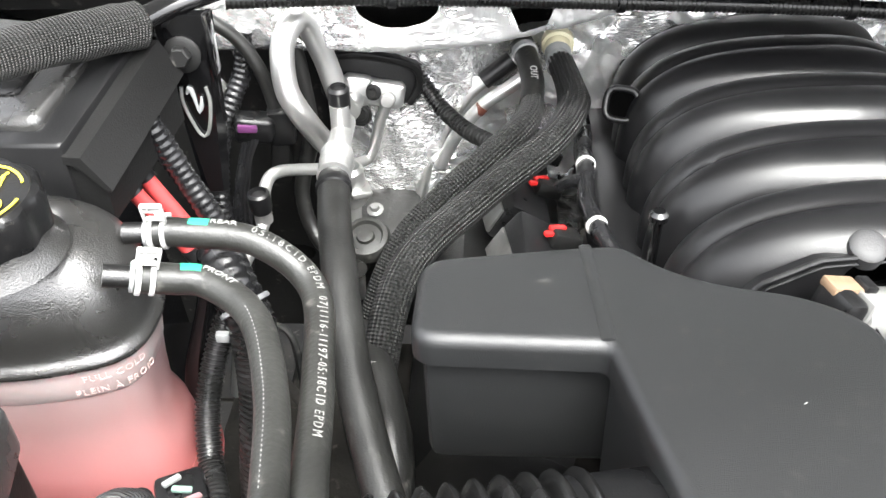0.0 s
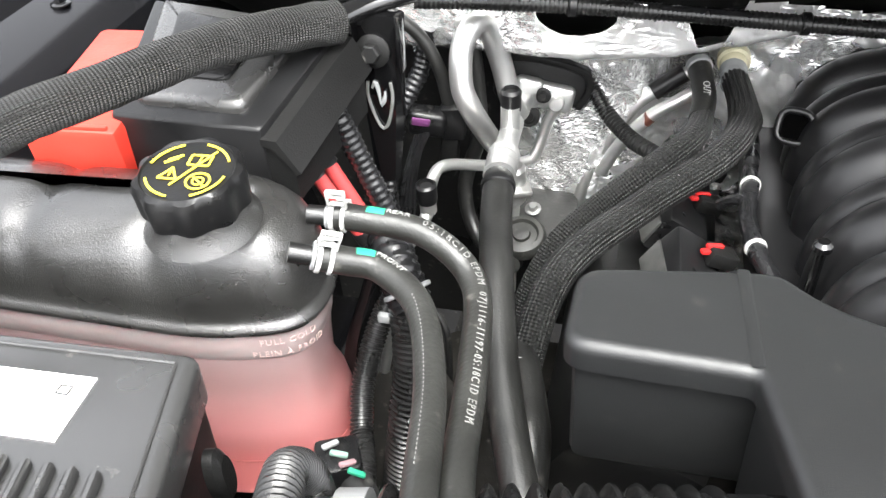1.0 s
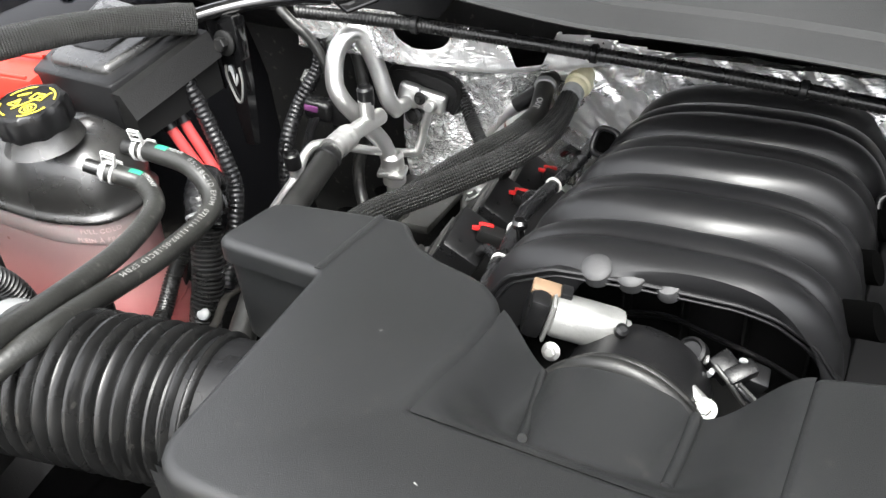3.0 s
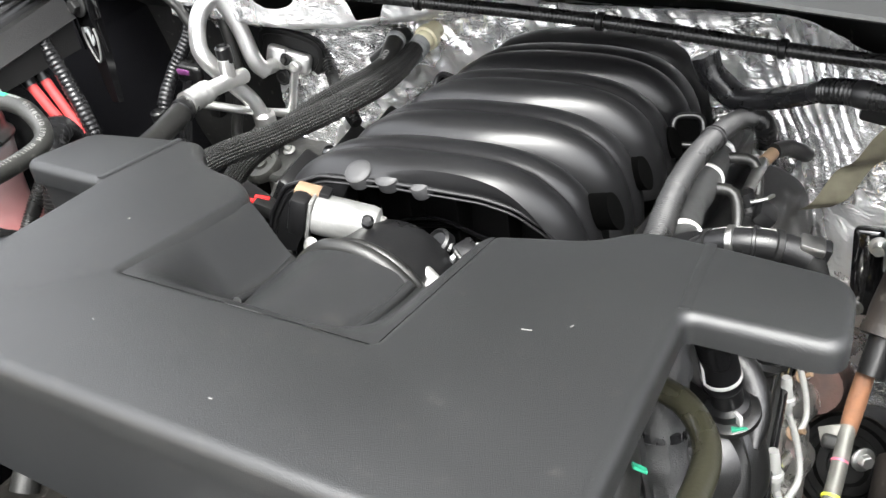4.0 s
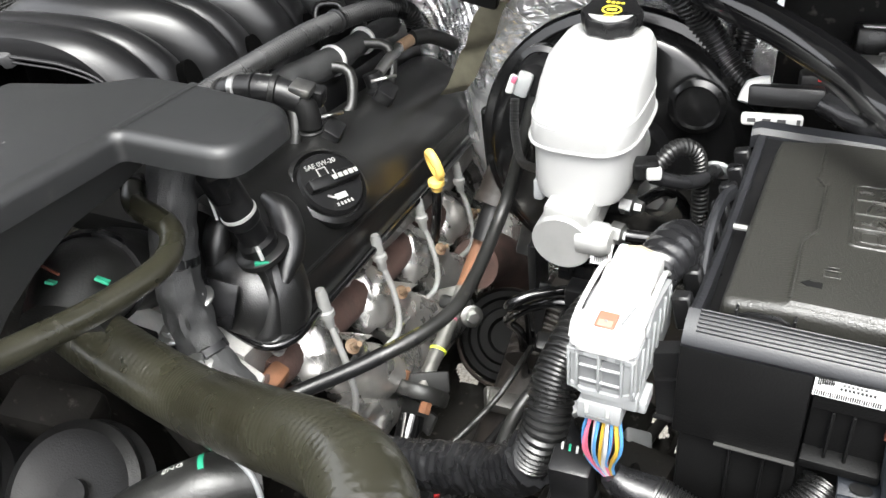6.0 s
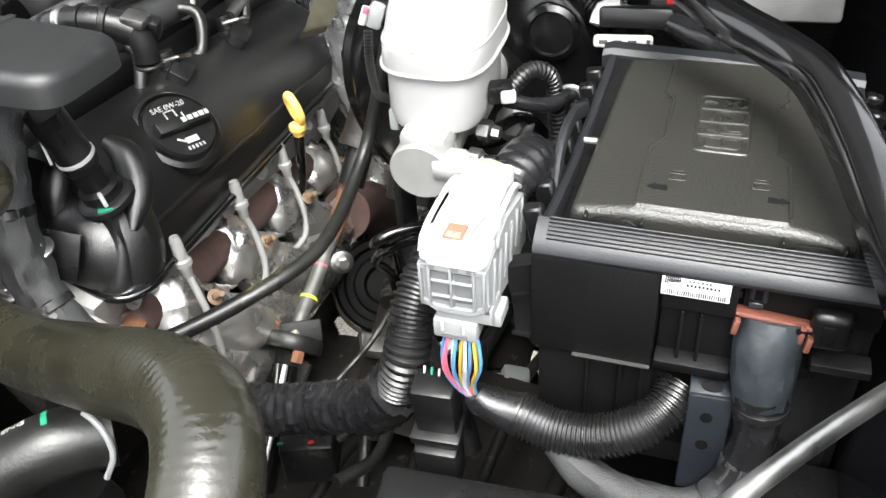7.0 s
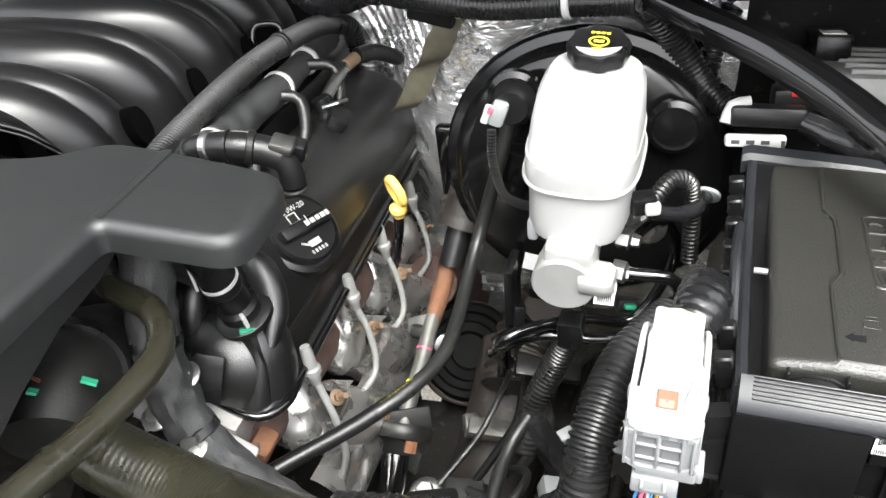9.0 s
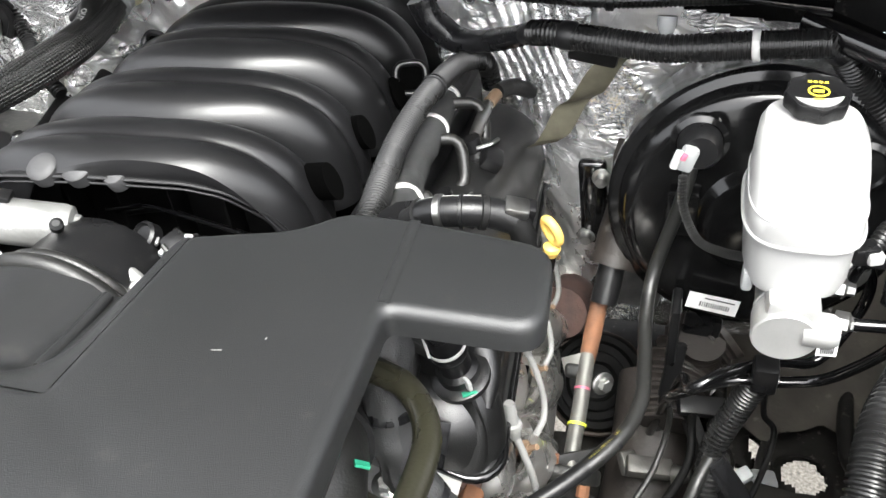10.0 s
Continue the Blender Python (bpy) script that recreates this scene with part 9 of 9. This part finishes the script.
part("slot", Geo().lathe([(0.0040, 0), (0.0040, 0.0005), (0.0030, 0.0006)], BC + RB @ Vector((0.0, 0.006, 0.0425)), (0, -0.25, 1), 18, scale=(1.6, 1.0)), VOID, hb)
g = Geo().box((1.06, 0.29, 1.015), (0.26, 0.05, 0.03), rot=turn(10, 0, 3), r=0.006).box((1.02, 0.25, 1.0), (0.07, 0.05, 0.03), rot=turn(15, 0, 0), r=0.005).box((1.19, 0.32, 1.03), (0.06, 0.10, 0.02), r=0.004)
solo("battery_tray", g, BLACK, "black plastic tray below the fuse block", "tray")
b2 = thing("tray_bolt", (1.035, 0.245, 1.02), "large zinc bolt with washer on the tray", "bolt")
bolt("bolt", (1.035, 0.245, 1.018), (0, -0.3, 1), 0.010, b2, STEEL)
g = Geo().lathe([(0.05, 0), (0.05, 0.02), (0.046, 0.025), (0.01, 0.026)], (0.945, 0.215, 1.02), (0, -0.3, 1), 40)
solo("fan_motor_cap", g, MATTE, "round matte black cap at the fan shroud", "cap")
g = Geo().box((0.90, 0.23, 1.0), (0.05, 0.03, 0.02), rot=turn(0, 20, 30), r=0.004)
solo("shroud_clip", g, WHITE, "white plastic clip beside the round cap", "clip")
# fender brace and prop rod on the driver's side
bd = thing("fender_brace", (1.08, 0.62, 1.2), "glossy black steel fender brace over the fuse block", "brace")
path, _ = smooth_path([(0.890, 0.770, 1.262), (0.960, 0.712, 1.257), (1.020, 0.668, 1.251), (1.068, 0.617, 1.247), (1.103, 0.566, 1.245), (1.134, 0.533, 1.244), (1.157, 0.502, 1.243), (1.171, 0.462, 1.242), (1.181, 0.424, 1.240), (1.189, 0.392, 1.237), (1.212, 0.300, 1.222)], 0.008)
SEC = [(-0.0185, -0.012), (-0.0195, -0.002), (-0.0170, 0.0050), (-0.0125, 0.0085), (-0.0060, 0.0090), (0.0060, 0.0090), (0.0100, 0.0075), (0.0180, -0.0040), (0.0195, -0.0090), (0.0180, -0.0130), (0.0120, -0.0140), (-0.0120, -0.0150)]
part("pressing", Geo().loft([[q - b * x * 0.80 + a * z for x, z in SEC] for q, (t, a, b) in zip(path, frames_along(path))]), GLOSS, bd, "folded glossy black steel pressing", angle=35)
part("mounting_plate", Geo().box((0.865, 0.79, 1.275), (0.09, 0.05, 0.006), rot=turn(6, 0, -10), r=0.003), GLOSS, bd)
hose("hood_strut", [(1.10, 0.15, 1.22), (1.16, 0.24, 1.205), (1.25, 0.36, 1.18)], 0.0048, STEEL, "slim bright steel support rod", "rod", seg=12)
# wiring along the cowl
cwl = thing("cowl_loom", (0.4, 0.82, 1.2), "long black corrugated wiring loom clipped below the cowl", "wiring loom")
C1 = [(-0.20, 0.748, 1.308), (-0.10, 0.775, 1.299), (-0.027, 0.791, 1.292), (0.157, 0.816, 1.276), (0.395, 0.837, 1.258), (0.666, 0.838, 1.237), (0.80, 0.842, 1.242), (0.92, 0.845, 1.25)]
part("conduit", Geo().tube(C1, 0.0080, seg=14, ripple=(0.0045, 0.0005)), CORR, cwl)
for s in (0.155, 0.375, 0.60, 0.80, 0.92):
    part("clip", ring_at(C1, s, 0.0095, 0.009), BLACK, cwl)
l2 = thing("dash_loom", (0.75, 0.77, 1.15), "thick black corrugated loom with a white clip", "wiring loom")
L2 = [(0.500, 0.87, 1.215), (0.512, 0.868, 1.190), (0.538, 0.866, 1.170), (0.575, 0.845, 1.180), (0.606, 0.821, 1.198), (0.640, 0.79, 1.222), (0.662, 0.777, 1.229), (0.71, 0.762, 1.232), (0.77, 0.749, 1.234), (0.84, 0.742, 1.245), (0.906, 0.737, 1.254)]
part("taped_part", Geo().tube(L2[:6], [0.016, 0.015, 0.0125, 0.0115, 0.011], seg=16, wobble=0.14), TAPE, l2)
part("conduit", Geo().tube(L2[5:], 0.0125, seg=18, ripple=(0.0042, 0.0006)), CORR, l2)
part("white_clip", ring_at(L2, 0.418, 0.0132, 0.007), WHITE, l2, "white plastic clip")
part("clip_head", Geo().lathe([(0.004, 0), (0.006, 0.004), (0.009, 0.012), (0.009, 0.020)], (0.768, 0.757, 1.240), (0, 0.4, 1), 16), PALEGREY, l2, "white clip head")
part("tape_joint", ring_at(L2, 0.245, 0.0125, 0.016), BLACK, l2)
part("bare_patch", Geo().box((0.700, 0.795, 1.205), (0.05, 0.012, 0.03), rot=turn(0, 10, 0), r=0.004), MATTE, l2)
bg = thing("body_loom", (0.95, 0.76, 1.1), "black corrugated body loom dropping behind the booster", "wiring loom")
B3 = [(0.900, 0.742, 1.254), (0.918, 0.748, 1.240), (0.940, 0.760, 1.208), (0.962, 0.758, 1.176), (0.985, 0.745, 1.160), (1.01, 0.725, 1.155)]
part("conduit", Geo().tube(B3, 0.0125, seg=18, ripple=(0.005, 0.0012)), CORR, bg)
part("tape", Geo().tube(B3[:2], 0.0138, seg=14, wobble=0.2), TAPE, bg)
part("branch", Geo().tube([(0.985, 0.83, 1.21), (0.975, 0.81, 1.185), (0.97, 0.80, 1.15)], 0.010, seg=14, ripple=(0.006, 0.0014)), CORR, bg)
wb = thing("white_bracket_connector", (1.01, 0.69, 1.13), "black connector on a white plastic bracket", "connector")
part("bracket", Geo().box((1.018, 0.683, 1.160), (0.050, 0.008, 0.011), rot=turn(-20, 0, 8), r=0.003), WHITE, wb, "white plastic bracket")
part("bracket_hook", Geo().tube([(0.992, 0.690, 1.170), (0.996, 0.700, 1.182), (1.01, 0.705, 1.184)], 0.005, seg=10), WHITE, wb)
part("connector", Geo().box((1.025, 0.700, 1.175), (0.062, 0.018, 0.018), rot=turn(-15, 0, 6), r=0.004), BLACK, wb)
for k in range(3):
    part("slot", Geo().box((1.002 + 0.012 * k, 0.6775 + 0.0016 * k, 1.1605), (0.007, 0.002, 0.0035), rot=turn(-20, 0, 8), r=0), INK, wb)
part("slot", Geo().box((1.040, 0.6755, 1.161), (0.003, 0.002, 0.010), rot=turn(-20, 0, 8), r=0), INK, wb)
part("cable", Geo().tube([(1.055, 0.700, 1.172), (1.075, 0.690, 1.168), (1.10, 0.675, 1.168), (1.135, 0.660, 1.17)], [0.010, 0.012, 0.013, 0.012], seg=14, wobble=0.2), TAPE, wb)
part("red_lock", Geo().box((1.052, 0.755, 1.170), (0.014, 0.008, 0.008), rot=turn(0, 0, 10), r=0.001), REDCLIP, wb, "red lock tab")
part("connector", Geo().box((1.052, 0.762, 1.160), (0.045, 0.022, 0.020), rot=turn(-10, 0, 10), r=0.003), BLACK, wb)
# control module behind the brace
DULL = mat("dull_cast_aluminium", (0.24, 0.24, 0.235), 0.6, metal=0.3, grain=(300, 0.4), blotch=(20, 0.25))
cm = thing("control_module", (1.10, 0.86, 1.05), "cast aluminium control module with ribs and a black plug", "control module")
part("casting", Geo().box((1.115, 0.865, 1.130), (0.15, 0.17, 0.03), rot=turn(-18, 0, 6), r=0.005), DULL, cm)
RM = turn(-18, 0, 6)
for k in range(5):
    part("rib", Geo().box(Vector((1.115, 0.865, 1.130)) + RM @ Vector((0.02, -0.065 + 0.03 * k, 0.017)), (0.09, 0.010, 0.006), rot=RM, r=0.002), DULL, cm)
part("rib", Geo().box(Vector((1.115, 0.865, 1.130)) + RM @ Vector((-0.055, 0.0, 0.017)), (0.012, 0.15, 0.006), rot=RM, r=0.002), DULL, cm)
pg = part("plug", Geo().box(Vector((1.115, 0.865, 1.130)) + RM @ Vector((-0.030, 0.02, 0.028)), (0.034, 0.06, 0.026), rot=RM, r=0.004), BLACK, cm)
part("plug_label", Geo().box(Vector((1.115, 0.865, 1.130)) + RM @ Vector((-0.030, 0.006, 0.0415)), (0.022, 0.022, 0.001), rot=RM, r=0), PAPER, pg)
bolt("bolt", Vector((1.115, 0.865, 1.130)) + RM @ Vector((0.066, -0.076, 0.016)), (0, -0.3, 1), 0.006, cm)
# dash column seal, carpet strip and access plate on the firewall
g = Geo().grid(lambda u, v: (0.700 + 0.036 * u - 0.080 * v, 0.802 + 0.042 * v - 0.006 * math.sin(9 * v), 1.185 - 0.14 * v + 0.012 * u + 0.004 * math.sin(14 * v)), 6, 24)
solo("fabric_strip", g, mat("olive_tape", (0.115, 0.107, 0.075), 0.7, grain=(200, 0.4), blotch=(40, 0.3)), "olive cloth tape strip hanging on the foil", "tape strip")
ap = thing("access_plate", (0.715, 0.82, 0.9), "black oval access plate with two studs on the firewall", "plate")
part("plate", Geo().box((0.703, 0.817, 1.0), (0.032, 0.016, 0.112), rot=turn(-4, -4, 0), r=0.0075, seg=4), GLOSS, ap)
for p in ((0.712, 0.806, 1.043), (0.697, 0.809, 0.956)):
    part("stud", Geo().lathe([(0.011, 0), (0.011, 0.003), (0.007, 0.004), (0.006, 0.014)], p, (0, -1, 0.1), 14), STEEL, ap)
# dark lower pieces that close the view downward
APRON = mat("dusty_brown_grey_liner", (0.055, 0.050, 0.043), 0.85, grain=(160, 0.5), blotch=(14, 0.4), wear=0.15, spec=0.2)


def apron_point(u, v):
    x = 0.80 + 0.46 * u
    y0 = 0.775 + 0.030 * math.sin(x * 31) + 0.035 * sstep(0.93, 0.96, x) * sstep(1.03, 1.0, x)
    y = y0 + (0.98 - y0) * v
    return (x, y, 0.690 + 0.16 * v * v + 0.05 * sstep(1.02, 1.2, x) + 0.006 * noise.noise(Vector((x * 14, y * 14, 2.0))))


solo("splash_apron", Geo().grid(apron_point, 60, 24), APRON, "dusty brown-grey splash apron behind the brake lines", "apron", kind="structure", angle=60)
g = Geo().tube([(0.60, 0.60, 0.62), (0.85, 0.60, 0.60), (1.05, 0.58, 0.62)], 0.035, seg=16)
solo("crossmember", g, GREASE, "grimy steel crossmember below the engine", "crossmember")
g = Geo().tube([(0.80, 0.74, 0.80), (0.80, 0.66, 0.76), (0.79, 0.58, 0.70)], 0.05, seg=20)
solo("axle_boot", g, RUBBERG, "dark brown rubber boot low in the bay", "boot")
g = Geo().box((0.02, 0.52, 0.78), (0.46, 0.60, 0.10), r=0.03)
solo("lower_shield", g, GREASE, "grimy dark shield low beside the engine", "shield")
g = Geo().box((0.40, 0.20, 0.80), (0.60, 0.22, 0.3), r=0.03)
solo("fan_shroud", g, MATTE, "matte black fan shroud in front of the engine", "shroud")

# black looms and pipes low beside the steering shaft
SOOT = mat("dusty_black_rubber", (0.011, 0.0105, 0.010), 0.6, grain=(300, 0.4), blotch=(40, 0.4), wear=0.2, spec=0.2)
rng = random.Random(7)
for k, (x, y, z) in enumerate(((0.79, 0.53, 0.77), (0.86, 0.56, 0.75), (0.94, 0.55, 0.73), (1.02, 0.58, 0.75))):
    pts = [(x - 0.02, y - 0.16, z - 0.02), (x + rng.uniform(-0.02, 0.02), y - 0.06, z + rng.uniform(-0.01, 0.03)), (x + rng.uniform(-0.03, 0.03), y + 0.06, z + rng.uniform(-0.03, 0.02)), (x + rng.uniform(-0.02, 0.05), y + 0.16, z - 0.04), (x + 0.02, y + 0.30, z - 0.06)]
    hose("lower_pipe", pts, 0.007 + 0.003 * (k % 2), SOOT, "dusty black rubber pipe low beside the shaft", "pipe", "lower pipes", seg=12, wobble=0.06)


# grimy floor pan below the steering gear, with a few openings to the paving
HOLES = [(0.664, 0.770, 0.020, 0.034, 0.5), (0.722, 0.880, 0.014, 0.050, 0.1), (0.806, 0.757, 0.012, 0.034, -0.35), (0.888, 0.724, 0.026, 0.015, 0.1), (0.932, 0.762, 0.010, 0.024, 0.5), (0.985, 0.732, 0.024, 0.030, 0.3)]


def hole_depth(x, y):
    out = 9.0
    for cx, cy, rx, ry, a in HOLES:
        dx, dy = x - cx, y - cy
        u, v = dx * math.cos(a) + dy * math.sin(a), -dx * math.sin(a) + dy * math.cos(a)
        out = min(out, math.hypot(u / rx, v / ry) - 1 - 0.25 * noise.noise(Vector((x * 60, y * 60, 1.0))))
    return out


def pan_point(u, v):
    x, y = 0.46 + 0.74 * u, 0.36 + 0.64 * v
    return (x, y, 0.655 + 0.010 * noise.noise(Vector((x * 9, y * 9, 5.0))) + 0.012 * sstep(0.5, 0.0, hole_depth(x, y)))


g = Geo().grid(pan_point, 190, 160, lambda u, v: hole_depth(0.46 + 0.74 * u, 0.36 + 0.64 * v) > 0)
low = [(x, y, z - 0.006) for x, y, z in g.v]
g.add(low, [tuple(reversed(f)) for f in g.f])
solo("floor_pan", g, GREASE, "grimy black floor pan with openings to the paving", "pan", kind="structure", angle=60)
dr = thing("steering_drum", (0.715, 0.79, 0.66), "grimy dark ribbed drum behind the steering shaft", "drum")
DA = Vector((0.30, -0.62, 0.72)).normalized()
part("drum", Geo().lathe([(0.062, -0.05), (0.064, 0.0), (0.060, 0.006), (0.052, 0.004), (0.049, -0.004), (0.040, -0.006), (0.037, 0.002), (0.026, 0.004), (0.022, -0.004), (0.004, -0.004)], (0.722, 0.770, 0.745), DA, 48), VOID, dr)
part("rim", Geo().tube([Vector((0.722, 0.770, 0.741)) + axis_turn(DA) @ Vector((0.0655 * math.cos(a), 0.0655 * math.sin(a), 0)) for a in [2 * math.pi * k / 40 for k in range(41)]], 0.0030, seg=8), mat("rust_brown_paint", (0.022, 0.014, 0.010), 0.6, grain=(250, 0.4), blotch=(40, 0.4)), dr, "rust-brown rim")
rc = thing("relay_can", (0.848, 0.69, 0.80), "dark ribbed can with a pale wire bail", "can")
part("can", Geo().tube([(0.838, 0.700, 0.915), (0.836, 0.708, 0.880), (0.834, 0.714, 0.842)], 0.024, seg=24, ripple=(0.007, 0.0008)), RUBBERG, rc)
part("cap", Geo().lathe([(0.024, 0), (0.025, 0.003), (0.020, 0.010), (0.005, 0.012)], (0.834, 0.715, 0.838), (0, 0.1, -1), 24), BLACK, rc)
part("bail", Geo().tube([(0.811, 0.695, 0.866), (0.813, 0.690, 0.848), (0.824, 0.688, 0.836), (0.840, 0.688, 0.834), (0.856, 0.690, 0.846), (0.859, 0.694, 0.864)], 0.0016, seg=8, step=0.004), WHTW, rc, "pale wire bail")
for k, (p, size, rz) in enumerate((((0.835, 0.660, 0.745), (0.11, 0.03, 0.05), 20), ((0.93, 0.640, 0.725), (0.10, 0.035, 0.04), -14), ((0.79, 0.720, 0.735), (0.05, 0.09, 0.03), 8))):
    solo("lower_bracket", Geo().box(p, size, rot=turn(12, 8 * (-1) ** k, rz), r=0.006), GREASE, "grimy black steel bracket low in the bay", "bracket", "lower brackets")
solo("grey_plug", Geo().box((0.925, 0.665, 0.735), (0.032, 0.022, 0.018), rot=turn(10, 20, 20), r=0.004), PALEGREY, "pale grey wiring plug low in the bay", "plug")
solo("heat_wrap", Geo().box((0.765, 0.800, 0.905), (0.055, 0.012, 0.075), rot=turn(-10, 12, 8), r=0.004), mat("crinkled_dark_foil", (0.10, 0.10, 0.098), 0.5, metal=0.4, grain=(60, 1.0), blotch=(30, 0.5)), "crinkled dark foil wrap beside the column", "wrap")
